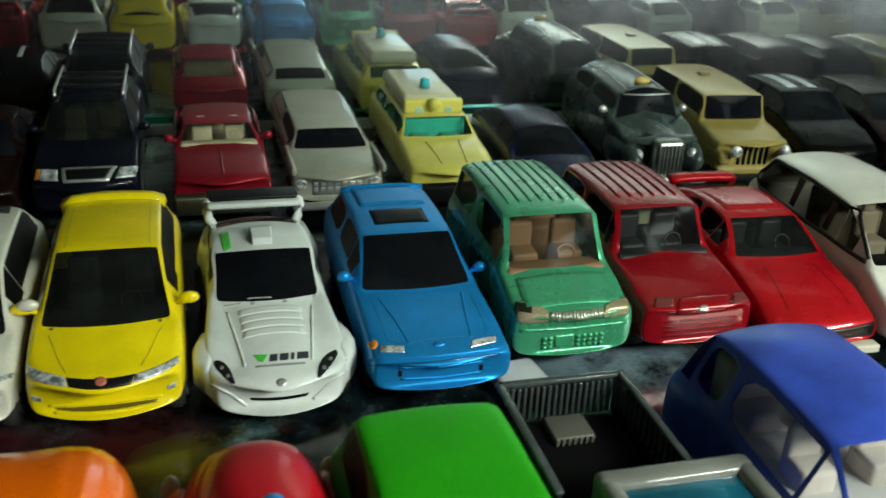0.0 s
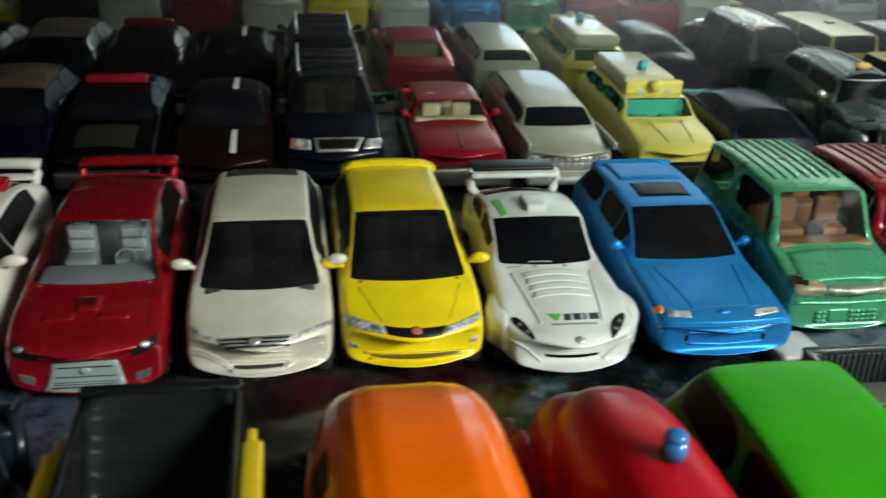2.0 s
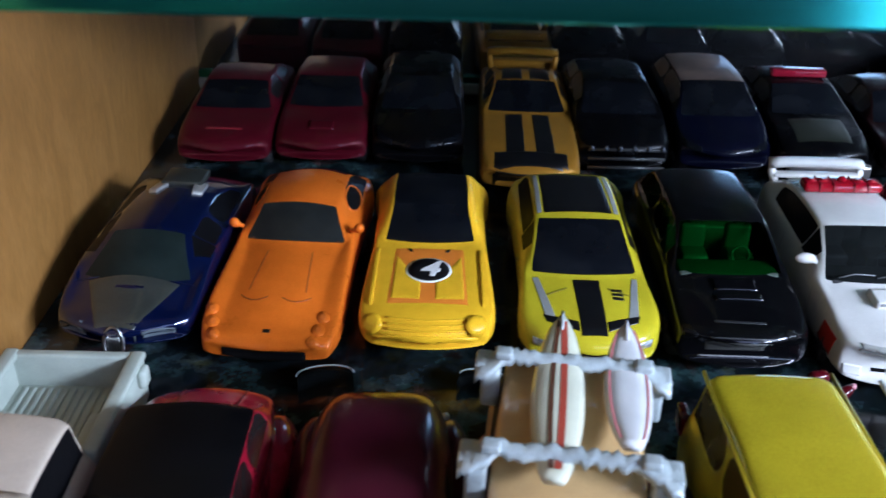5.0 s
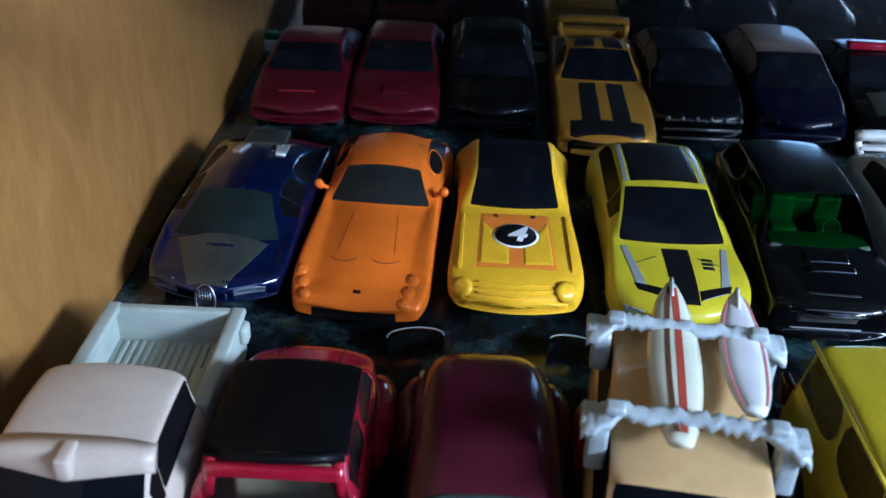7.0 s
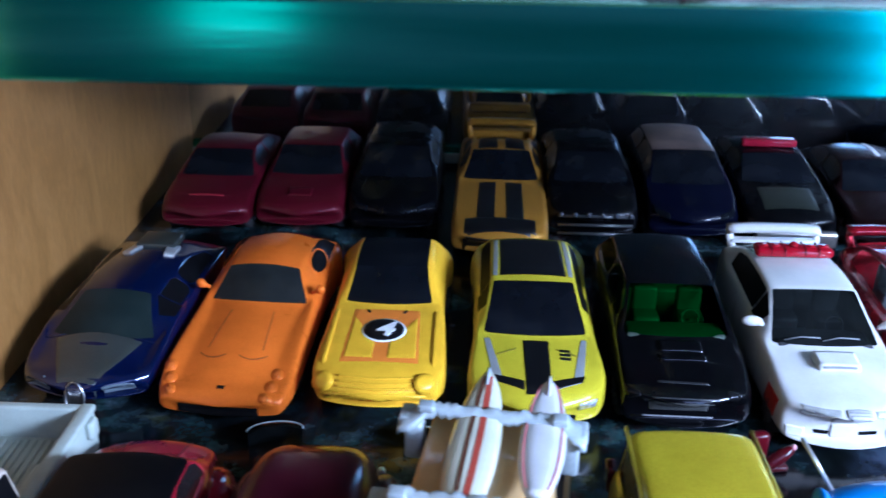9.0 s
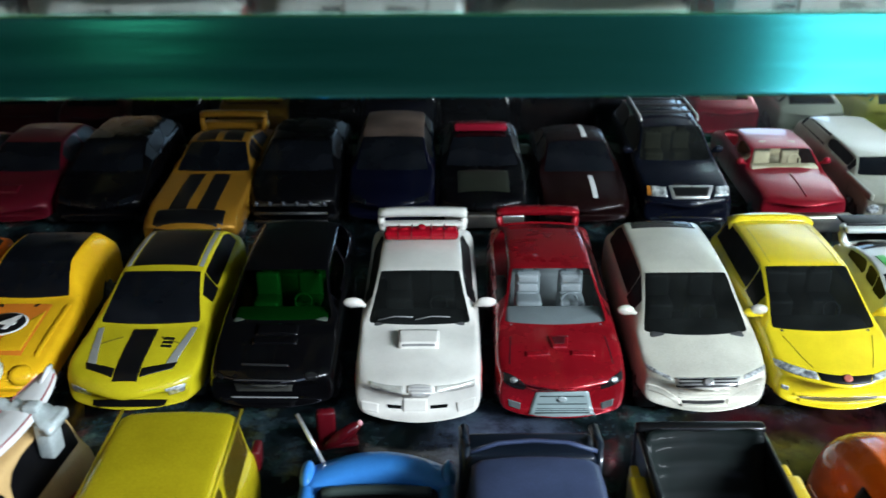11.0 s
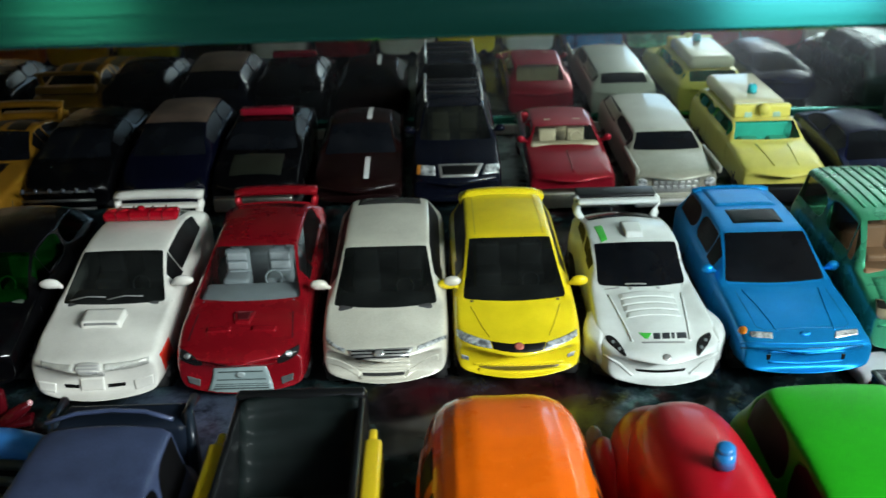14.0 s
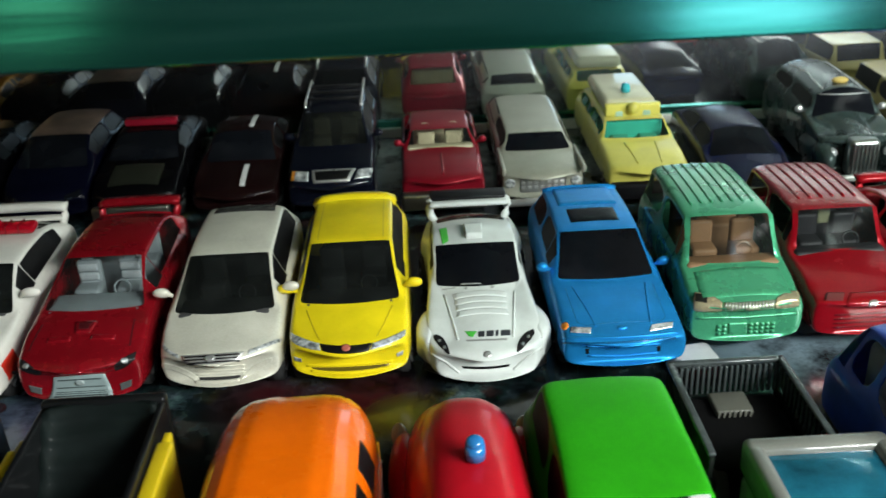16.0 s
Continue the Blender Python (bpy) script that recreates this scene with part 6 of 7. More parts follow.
    simple("toy_hatchback", 230, "dark glossy blue diecast hatchback", navy, 0, -8, H=25, L=72)
    simple("toy_saloon", 263, "pale grey diecast saloon", paint((0.34, 0.35, 0.34), 0.3, 0.2), 0, -8, H=24, L=72)
    simple("toy_hatchback", 296, "dark glossy blue diecast hatchback", navy, 0, -8, H=25, L=72)
    simple("toy_saloon", 330, "pale cream diecast saloon", paint((0.42, 0.40, 0.32), 0.3), 0, -8, H=24, L=72)
    simple("toy_hatchback", 364, "olive green diecast hatchback", paint((0.14, 0.12, 0.05), 0.35), 0, -8, H=25, L=72)
    simple("toy_saloon", 372, "pale grey diecast saloon", paint((0.34, 0.35, 0.34), 0.3, 0.2), 104, -4, H=24, L=72)


# ---- the front row ----
def front_row():
    # cream pickup with a grey bed
    P, bed = paint((0.47, 0.39, 0.30), 0.4, 0.0, 0.6), plastic((0.34, 0.38, 0.32), 0.5)
    car = toy("toy_pickup", -268.8, -105, 0, "cream diecast pickup with pale grey plastic bed")
    s = Shell(car, hatch(paint=P, L=62, W=27, H=30.0, nose=15, hood=18.5, belt=19, cowl=27, roof0=35, roof1=55.5, deck=59, deckz=19, tail=18, rw=0.86, hw=0.6, nw=0.94, tw=1.0, crown=0.9, doors=((6, 11),)))
    bm, rows = bmesh.new(), []
    for k in range(13):
        x = -12.2 + 24.4 * k / 12
        u = abs(x) / 12.2
        rows.append([bm.verts.new(Vector(p) * MM) for p in ((x, 37, 30.1 - 1.0 * u ** 3), (x, 33.6 + 0.8 * u, 29.6 - 1.0 * u ** 3), (x, 31.2 + 3.0 * u, 26.6 - 0.4 * u), (x, 31.6 + 3.0 * u, 25.8 - 0.3 * u), (x, 36, 27.0))])
    for r0, r1 in zip(rows, rows[1:]):
        for k in range(5):
            bm.faces.new((r0[k], r0[(k + 1) % 5], r1[(k + 1) % 5], r1[k]))
    bm.faces.new(rows[0][::-1]), bm.faces.new(rows[-1])
    bmesh.ops.recalc_face_normals(bm, faces=bm.faces)
    part("sun_visor", bm, P, car, "peaked cream sun visor")
    part("visor_rib", rbox(-1.3, 1.3, 31.0, 36, 26.2, 30.3, 0.7), P, car)
    for a in (-1, 1):
        part("bed_rail", rbox(a * 12.2 - 1.5, a * 12.2 + 1.5, 57, 86.4, 18.2, 19.8, 0.6), bed, car)
        part("bed_side", rbox(a * 12.4 - 0.9, a * 12.4 + 0.9, 57, 85, 9, 19, 0.6), bed, car, "pale grey plastic bed side")
    part("tailgate", rbox(-13.2, 13.2, 84.2, 86.4, 9, 19.6, 0.6), bed, car, "pale grey plastic tailgate")
    part("bed_front", rbox(-13, 13, 57, 59, 9, 18, 0.6), bed, car, "pale grey plastic bed front")
    part("bed_floor", rbox(-13, 13, 57, 85, 7, 12.4, 0.5), bed, car, "pale grey plastic bed floor")
    for k in range(13):
        x = -9.6 + 1.6 * k
        part("bed_rib", rbox(x - 0.45, x + 0.45, 60, 83.2, 12.0, 12.75, 0.25), bed, car)
    for a in (-1, 1):
        part("wheel_tub", rbox(a * 8.8 - 2.4, a * 8.8 + 2.4, 60.5, 73, 12, 15.8, 1.7, 4), bed, car)
        part("hinge_lug", rbox(a * 14.0 - 0.9, a * 14.0 + 0.9, 80.5, 84, 14.5, 18.6, 0.8), bed, car)
    add_wheels(car, 13.4, (12, 68))

    # red hot rod with a black top
    P = paint((0.32, 0.008, 0.022), 0.26, 0.2, 1.0)
    car = toy("toy_hot_rod", -240.8, -103, 0, "red diecast hot rod with padded black roof")
    s = Shell(car, hatch(paint=P, L=82, W=28, H=24.5, nose=14, hood=16, belt=16.5, cowl=36, roof0=40, roof1=64, deck=72, deckz=17, rw=0.80, hw=0.6, nw=0.8, tw=0.7, crown=0.8, roof=paint((0.0012, 0.0012, 0.0018), 0.5, 0.0, 0.08), roof_from=5, glass=clear_glass((0.8, 0.8, 0.7)), roof_label="padded black roof"))
    part("seat", rbox(-9, 9, 46, 52, 5, 17, 1.2), plastic((0.35, 0.32, 0.2)), car)
    part("visor", tube([(-10.6, 40.4, 23.2), (-6, 38.6, 24.2), (0, 38.0, 24.5), (6, 38.6, 24.2), (10.6, 40.4, 23.2)], 0.9, 10), paint((0.0012, 0.0012, 0.0018), 0.5, 0.0, 0.08), car, "black roof visor")
    for a in (-1, 1):
        part("windshield_post", tube([(a * 10.4, 38.6, 16.0), (a * 9.8, 39.4, 23.0)], 0.9, 8), P, car)
        part("rear_fender", ball(a * 12.5, 66, 8, 5, 12, 7), P, car)
    part("windshield_header", rbox(-10.4, 10.4, 37.2, 38.8, 20.6, 23.0, 0.5), P, car, "red windshield header")
    for x in (-5.5, 5.5):
        s.trace("trunk_seam", [(x, 68), (x * 1.1, 80)], "top", plastic((0.08, 0.003, 0.006)), 0.15)
    add_wheels(car, 15, (14, 66), 7)

    # maroon classic with a domed roof
    P = paint((0.055, 0.005, 0.014), 0.35, 0.1, 0.6)
    car = toy("toy_classic_car", -208.2, -105.5, 0, "glossy maroon diecast classic car with domed roof")
    skin = dome(car, "body", ((0, 10.5, 5, 14), (12, 12.2, 4.5, 17), (24, 13.0, 4.5, 18.4), (34, 13.3, 4.5, 22.4), (42, 13.4, 4.5, 24.6), (56, 13.4, 4.5, 24.8), (68, 13.0, 4.5, 22.8), (75, 11.8, 5, 20.0), (79, 9.4, 6, 16.8), (80.6, 6.5, 7, 14.0)), P, 0.42, 0.66)
    skin("windshield", 25.5, 36.5, 0.86, math.pi - 0.86, dark_glass((0.04, 0.06, 0.06)), 0.1)
    for lo, hi in ((0.42, 0.74), (math.pi - 0.74, math.pi - 0.42)):
        skin("side_window", 38, 56, lo, hi, SIDE_DARK, 0.06)
    for a in (-1, 1):
        part("rear_fender", ball(a * 12.6, 68, 8, 4, 12, 7), P, car)
        part("front_fender", ball(a * 12.2, 20, 8.5, 4.5, 15, 6.5), P, car)
        part("tail_lamp", ball(a * 11.6, 79, 11.5, 0.8, 0.9, 0.8), CHROME, car, "chrome tail lamp")
    bm = tube([(-13, 82, 6), (-8, 84.5, 6.5), (8, 84.5, 6.5), (13, 82, 6)], 0.9)
    part("rear_bumper", bm, CHROME, car, "chrome rear bumper")
    add_wheels(car, 15, (18, 66), 6.4)

    # woodie with surfboards
    P = paint((0.55, 0.36, 0.15), 0.42)
    car = toy("toy_woodie_wagon", -184, -107, -7.2, "tan diecast surf wagon with silver roof racks and two surfboards")
    s = Shell(car, hatch(paint=P, L=84, W=29, H=31.5, nose=15, hood=18, belt=19, cowl=26, roof0=33, roof1=76, deck=81, deckz=19, rw=0.80, hw=0.62, nw=0.92, tw=0.96, crown=0.9))
    silver = paint((0.42, 0.47, 0.46), 0.36, 0.2, 0.3, 0.25)
    rng = random.Random(11)
    for y, z in ((43, 35.4), (67.5, 34.6)):
        bm, rows, n = bmesh.new(), [], 45
        for k in range(n):
            x = -16.2 + 32.4 * k / (n - 1)
            out = max(0.0, abs(x) - 10.5)
            lump = rng.uniform(-0.35, 0.35)
            h = z + 0.9 + lump - 0.45 * out
            ya, yb = y - 1.4 - 0.6 * min(out, 4.0) + lump, y + 1.5 + 0.3 * min(out, 4.0) + rng.uniform(-0.3, 0.3)
            rows.append([bm.verts.new(Vector(p) * MM) for p in ((x, ya, h - 1.5), (x, ya, h - 0.5), (x, ya + 0.5, h), (x, (ya + yb) / 2, h + 0.5), (x, yb - 0.5, h + 0.1), (x, yb, h - 0.5), (x, yb, h - 1.5))])
        for a, b in zip(rows, rows[1:]):
            for k in range(7):
                bm.faces.new((a[k], a[(k + 1) % 7], b[(k + 1) % 7], b[k]))
        bm.faces.new(rows[0][::-1]), bm.faces.new(rows[-1])
        bmesh.ops.recalc_face_normals(bm, faces=bm.faces)
        rack = part("roof_rack", bm, silver, car, "cast silver roof rack")
        for a in (-1, 1):
            part("rack_lug", rbox(a * 11.6 - 1.5, a * 11.6 + 1.5, y - 1.8, y + 0.8, z + 0.2, z + 1.7, 0.5), silver, rack)
            part("rack_lug", rbox(a * 15.0 - 1.4, a * 15.0 + 1.4, y - 2.2, y + 2.8, z - 2.6, z - 0.8, 0.5), silver, rack)
            part("rack_foot", rbox(a * 13.6 - 1.6, a * 13.6 + 1.6, y - 2.6, y + 1.6, 25.5, z - 1.6, 0.7), silver, rack)
    for name, x, w, y0, y1, base, stripes in (("surfboard", -2.2, 4.3, 38, 80, (0.60, 0.60, 0.45), True), ("surfboard", 9.0, 3.9, 47, 79, (0.66, 0.66, 0.64), False)):
        bm = bmesh.new()
        rows = []
        for k in range(25):
            u = k / 24
            h = w * max(0.05, (math.sin(math.pi * (0.05 + 0.94 * u))) ** 0.48)
            z = 34.0 + 0.8 * (2 * u - 1) ** 2
            rows.append([bm.verts.new(Vector((x + h * f, y0 + (y1 - y0) * u, z + dz)) * MM) for f, dz in ((-1, 0), (-0.8, 0.7), (-0.3, 1.0), (0.3, 1.0), (0.8, 0.7), (1, 0), (0.7, -0.6), (-0.7, -0.6))])
        for a, b in zip(rows, rows[1:]):
            for k in range(8):
                bm.faces.new((a[k], a[(k + 1) % 8], b[(k + 1) % 8], b[k]))
        bm.faces.new(rows[0][::-1]), bm.faces.new(rows[-1])
        bmesh.ops.recalc_face_normals(bm, faces=bm.faces)
        board = part(name, bm, paint(base, 0.3), car, "cream surfboard with red and brown stripes" if stripes else "white surfboard with a pink rim")
        marks = ((-0.40, 0.26, (0.10, 0.04, 0.02)), (0.30, 0.40, (0.42, 0.07, 0.04))) if stripes else ((-0.78, 0.14, (0.6, 0.2, 0.2)), (0.78, 0.14, (0.6, 0.2, 0.2)))
        for off, wd, col in marks:
            bm = bmesh.new()
            prev = None
            for k in range(1, 24):
                u = k / 24
                h = w * max(0.05, (math.sin(math.pi * (0.05 + 0.94 * u))) ** 0.48) * 0.62 if stripes else w * max(0.05, (math.sin(math.pi * (0.05 + 0.94 * u))) ** 0.48)
                z = 34.0 + 0.8 * (2 * u - 1) ** 2 + (1.06 if abs(off) < 0.5 else 0.82)
                y = y0 + (y1 - y0) * u
                now = [bm.verts.new(Vector((x + h * off - wd * 1.4, y, z)) * MM), bm.verts.new(Vector((x + h * off + wd * 1.4, y, z)) * MM)]
                if prev:
                    bm.faces.new((prev[0], prev[1], now[1], now[0]))
                prev = now
            part("stripe", bm, paint(col, 0.35), board)
        bm = bmesh.new()
        rows = [[bm.verts.new(Vector((x + f * h * 0.5, y, z)) * MM) for f in (-1, 1)] for y, z, h in ((y1 - 7, 34.4, 1.0), (y1 - 0.5, 34.4, 1.0), (y1 + 0.2, 36.6, 0.5), (y1 - 1.4, 36.8, 0.5))]
        bm.faces.new([r[0] for r in rows]), bm.faces.new([r[1] for r in rows][::-1])
        for k in range(4):
            a, b = rows[k], rows[(k + 1) % 4]
            bm.faces.new((a[0], a[1], b[1], b[0]))
        bmesh.ops.recalc_face_normals(bm, faces=bm.faces)
        part("fin", bm, silver if stripes else paint((0.6, 0.6, 0.6), 0.35), board, "upright board fin")
    for a in (-1, 1):
        part("rear_fender", ball(a * 13.2, 66, 8, 4, 11, 7), paint((0.25, 0.01, 0.02), 0.25), car, "dark red fender")
    add_wheels(car, 15, (16, 66), 6)

    # olive-yellow estate
    P = paint((0.50, 0.40, 0.003), 0.32, 0.25)
    car = toy("toy_estate", -140.2, -104, 0, "metallic olive-yellow diecast estate with flat roof, side windows painted with a golden reflection")
    # side windows carry their golden reflection as dark olive paint
    s = Shell(car, hatch(paint=P, L=74, W=26.4, side_glass=paint((0.055, 0.038, 0.002), 0.25, 0.0, 0.5), H=30.5, nose=15, hood=18, belt=18.5, cowl=24, roof0=33, roof1=69, deck=73, deckz=19, rw=0.84, hw=0.8, nw=0.95, tw=0.97, crown=0.4))
    for a in (-1, 1):
        part("tail_lamp", rbox(a * 12.7 - 0.9, a * 12.7 + 0.9, 70, 74.5, 14, 19, 0.6), paint((0.07, 0.004, 0.006), 0.25), car, "dark red tail lamp")
        part("drip_rail", tube([(a * 11.2, 34, 29.2), (a * 11.2, 70, 29.0)], 0.35), P, car)
    add_wheels(car, 14.4, (14, 58))

    # light blue roadster with a black louvred deck
    P = paint((0.035, 0.20, 0.55), 0.36, 0.0, 0.7)
    car = toy("toy_buggy", -103.2, -100, 0, "light blue diecast buggy with black louvred engine deck and aerial")
    s = Shell(car, hatch(paint=P, L=66, W=29, H=19, nose=12, hood=15, belt=15, cowl=20, roof0=26, roof1=34, deck=60, deckz=16, H1=18, rw=0.8, hw=0.7, crown=0.8, rear=False))
    dark = plastic((0.012, 0.02, 0.02), 0.4)
    part("engine_deck", rbox(-11.2, 11.2, 22, 58, 13, 18.2, 1.2, 3), MATT_BLACK, car, "matt black engine deck")
    rib = plastic((0.035, 0.052, 0.045), 0.4)
    for k, y in enumerate((53.5, 49.0, 44.5)):
        pts = [(x, y + 1.6 - 0.005 * x * x, 19.0 - 0.003 * x * x) for x in range(-10, 11, 2)]
        part("rear_louvre", tube(pts, 1.0 - 0.1 * k, 8), rib, car, "grey-green louvre")
    for k in range(9):
        part("louvre", rbox(-8.8 + 2.2 * k - 0.5, -8.8 + 2.2 * k + 0.5, 25, 40, 17.6, 18.9, 0.4), dark, car)
    for a in (-1, 1):
        part("deck_side", rbox(a * 13.0 - 1.5, a * 13.0 + 1.5, 24, 60, 8, 18.8, 1.4), P, car, "raised light blue rim")
    bm = bmesh.new()
    rings = []
    for k in range(17):
        x = -13.2 + 1.65 * k
        lift, back = 2.4 - 0.013 * x * x, 1.2 - 0.012 * x * x
        rings.append([bm.verts.new(Vector((x, y + back, z + lift)) * MM) for y, z in ((56.2, 15), (56.4, 17.6), (57.4, 18.6), (60, 18.8), (63, 18.2), (64.8, 16.6), (65.2, 12), (56.2, 12))])
    for a, b in zip(rings, rings[1:]):
        for k in range(8):
            bm.faces.new((a[k], a[(k + 1) % 8], b[(k + 1) % 8], b[k]))
    bm.faces.new(rings[0][::-1]), bm.faces.new(rings[-1])
    bmesh.ops.recalc_face_normals(bm, faces=bm.faces)
    part("rear_spoiler", bm, P, car, "arched light blue tail rim")
    part("tail", rbox(-13.6, 13.6, 56, 66, 6, 18.4, 4.2, 5), P, car, "rounded light blue tail")
    for a in (-1, 1):
        part("fin", ball(a * 13.2, 60, 18.2, 1.5, 3.6, 2.4), P, car)
    part("aerial", tube([(-10.4, 63, 18.5), (-15.8, 68, 26.5)], 0.40), CHROME, car, "short silver aerial")
    add_wheels(car, 15.4, (13, 54), 6.5)
    red = toy("toy_scooter_part", -115.5, -6, 12, "small dark red plastic toy piece on the shelf", "toy")
    crimson = paint((0.075, 0.003, 0.006), 0.25, 0.0, 0.5)
    bm = rbox(-4.2, 0.2, -1.2, 1.4, 0, 9.4, 0.9)
    rbox(-5.2, 5.0, -2.4, 2.0, 0, 1.4, 0.6, bm=bm)
    part("body", bm, crimson, red)
    bm = ball(0, 0, 0, 5.2, 1.6, 1.5)
    bmesh.ops.transform(bm, matrix=pose(1.4 * MM, -2.2 * MM, 3.6 * MM, 0, -28, 8), verts=bm.verts)
    part("mudguard", bm, crimson, red, "curved dark red guard")
    part("tip", ball(5.4, -1.8, 6.0, 0.7, 0.6, 0.8), plastic((0.62, 0.3, 0.32), 0.3), red, "pale pink tip")

    # bits of clear packing plastic
    film = clear_glass((0.55, 0.62, 0.64))
    for x, y, turn in ((-222.5, -4.5, 10), (-188, -5, -20)):
        bit = toy("plastic_clip", x, y, turn, "small bent piece of clear packing plastic on the shelf", "plastic piece", "clear plastic pieces")
        bm, rows = bmesh.new(), []
        for k in range(15):
            t = math.pi * k / 14
            rows.append([bm.verts.new(Vector((6.0 * math.cos(t), dy + 3.2 * math.sin(t), z)) * MM) for dy, z in ((-1.6, 0.2), (-1.2, 3.2), (0.8, 3.8), (1.4, 0.2), (1.0, 0.2), (0.5, 3.3), (-0.9, 2.8), (-1.2, 0.2))])
        for a, b in zip(rows, rows[1:]):
            for k in range(8):
                bm.faces.new((a[k], a[(k + 1) % 8], b[(k + 1) % 8], b[k]))
        bm.faces.new(rows[0][::-1]), bm.faces.new(rows[-1])
        bmesh.ops.recalc_face_normals(bm, faces=bm.faces)
        part("shell", bm, film, bit)
        # opaque pale bead drawn in place of the highlight along the clear edge
        part("rim", tube([(6.2 * math.cos(t), 1.2 + 3.2 * math.sin(t), 3.6) for t in (math.pi * k / 14 for k in range(15))], 0.25, 6), plastic((0.35, 0.42, 0.45), 0.15), bit, "pale bead standing for the rim's highlight")

    # slate blue off-roader
    P = paint((0.042, 0.058, 0.115), 0.42, 0.1, 0.5, 0.25)
    car = toy("toy_off_roader", -75.2, -106, 0, "slate blue diecast off-roader with flat roof")
    s = Shell(car, hatch(paint=P, L=68, W=27, H=31.5, nose=15, hood=18, belt=18.5, cowl=22, roof0=29, roof1=56, deck=60, deckz=19, rw=0.84, hw=0.8, nw=0.95, crown=0.7))
    part("bed_panel", rbox(-11.8, 11.8, 60, 68, 8, 27.0, 1.4), paint((0.006, 0.010, 0.018), 0.4, 0.0, 0.4), car, "dark rear panel")
    part("roof_lip", tube([(-11.0, 57.0, 30.6), (-6, 58.4, 31.4), (0, 58.8, 31.6), (6, 58.4, 31.4), (11.0, 57.0, 30.6)], 0.4, 8), P, car)
    for a in (-1, 1):
        part("roll_bar", tube([(a * 12, 60, 10), (a * 12, 62, 28.5), (a * 12, 68, 27.5)], 1.0), paint((0.008, 0.014, 0.022), 0.35, 0.0, 0.5), car)
    add_wheels(car, 14, (14, 52), 6.5)

    # yellow dumper with a black bed
    P = paint((0.62, 0.44, 0.01), 0.34)
    car = toy("toy_dumper", -43.5, -104, 0, "yellow diecast dump truck with open black bed")
    tub = paint((0.006, 0.0065, 0.007), 0.3, 0.0, 0.5)
    part("chassis", rbox(-11, 11, 0, 66, 4, 12, 1.2), P, car)
    for a in (-1, 1):
        part("bed_side", rbox(a * 11.2 - 0.65, a * 11.2 + 0.65, 22, 66, 12, 27.5, 0.5), tub, car, "black plastic bed side")
    part("tailgate", rbox(-12.0, 12.0, 64.5, 67, 12, 28.5, 0.8), tub, car, "black plastic tailgate")
    part("bed_floor", rbox(-11.8, 11.8, 22, 66, 11, 13, 0.5), tub, car, "black plastic bed floor")
    bm, rows = bmesh.new(), []
    slope = ((66.0, 28.2), (64.6, 27.8), (63.9, 26.0), (63.2, 24.6), (61.4, 24.0), (60.4, 22.8), (59.8, 21.0), (57.6, 20.2), (56.4, 18.8), (55.6, 16.6), (53.0, 15.0), (49.0, 14.4), (40.0, 14.2), (24.0, 14.0))
    for k in range(17):
        x = -10.6 + 21.2 * k / 16
        bend = -0.020 * x * x
        rim = 2.2 * max(0.0, (abs(x) - 8.4) / 2.2) ** 2
        rows.append([bm.verts.new(Vector((x, y + bend * (z - 13) / 15, min(z + rim, 28.2))) * MM) for y, z in slope] + [bm.verts.new(Vector((x, y, 12.4)) * MM) for y in (24, 66)])
    for a, b in zip(rows, rows[1:]):
        for k in range(len(a)):
            bm.faces.new((a[k], a[(k + 1) % len(a)], b[(k + 1) % len(a)], b[k]))
    bm.faces.new(rows[0][::-1]), bm.faces.new(rows[-1])
    bmesh.ops.recalc_face_normals(bm, faces=bm.faces)
    part("bed_lining", bm, paint((0.003, 0.006, 0.0055), 0.6, 0.0, 0.03, 0.4), car, "glossy stepped black bed lining")
    for x, w in ((-5.0, 4.4), (5.0, 4.4)):
        part("bed_panel", rbox(x - w, x + w, 28, 52.5, 13.6, 15.6, 0.9), paint((0.022, 0.030, 0.028), 0.35, 0.0, 0.4, 0.4), car, "dark grey panel in the bed")
    for a in (-1, 1):
        part("side_board", rbox(a * 13.6 - 1.6, a * 13.6 + 1.6, 14, 55, 8, 25.5, 0.7), P, car, "yellow side board")
        part("side_post", rbox(a * 13.4 - 0.8, a * 13.4 + 0.8, 55, 58.5, 8, 25, 0.5), P, car)
    part("cab", rbox(-11, 11, 0, 20, 8, 27, 2.0), P, car)
    add_wheels(car, 13.4, (10, 52), 6.5)

    # orange microcar with a domed ribbed roof
    P = paint((0.95, 0.15, 0.001), 0.26, 0.0, 0.8)
    car = toy("toy_microcar", -6.6, -129, 0, "bright orange diecast microcar with ribbed domed roof")
    skin = dome(car, "body", ((0, 11.5, 5, 19), (4, 13.6, 4.5, 24), (14, 15.2, 4.5, 30), (34, 15.8, 4.5, 32.4), (56, 16.0, 4.5, 32.2), (74, 16.0, 4.5, 30.8), (86, 15.6, 4.5, 28.2), (93, 14.2, 5, 24.8), (96.6, 11.6, 6, 21.2), (98, 8.0, 7.5, 18.2)), P, 0.44, 0.70, wave=0.06)
    for a in (0, 1):
        lo, hi = (0.52, 0.92) if a == 0 else (math.pi - 0.92, math.pi - 0.52)
        for y0, y1 in ((20, 40), (43, 62), (66, 75)):
            skin("side_window", y0, y1, lo, hi, SIDE_DARK, 0.12)
        skin("belt_moulding", 8, 90, 0.30 if a == 0 else math.pi - 0.34, 0.34 if a == 0 else math.pi - 0.30, P, 0.5)
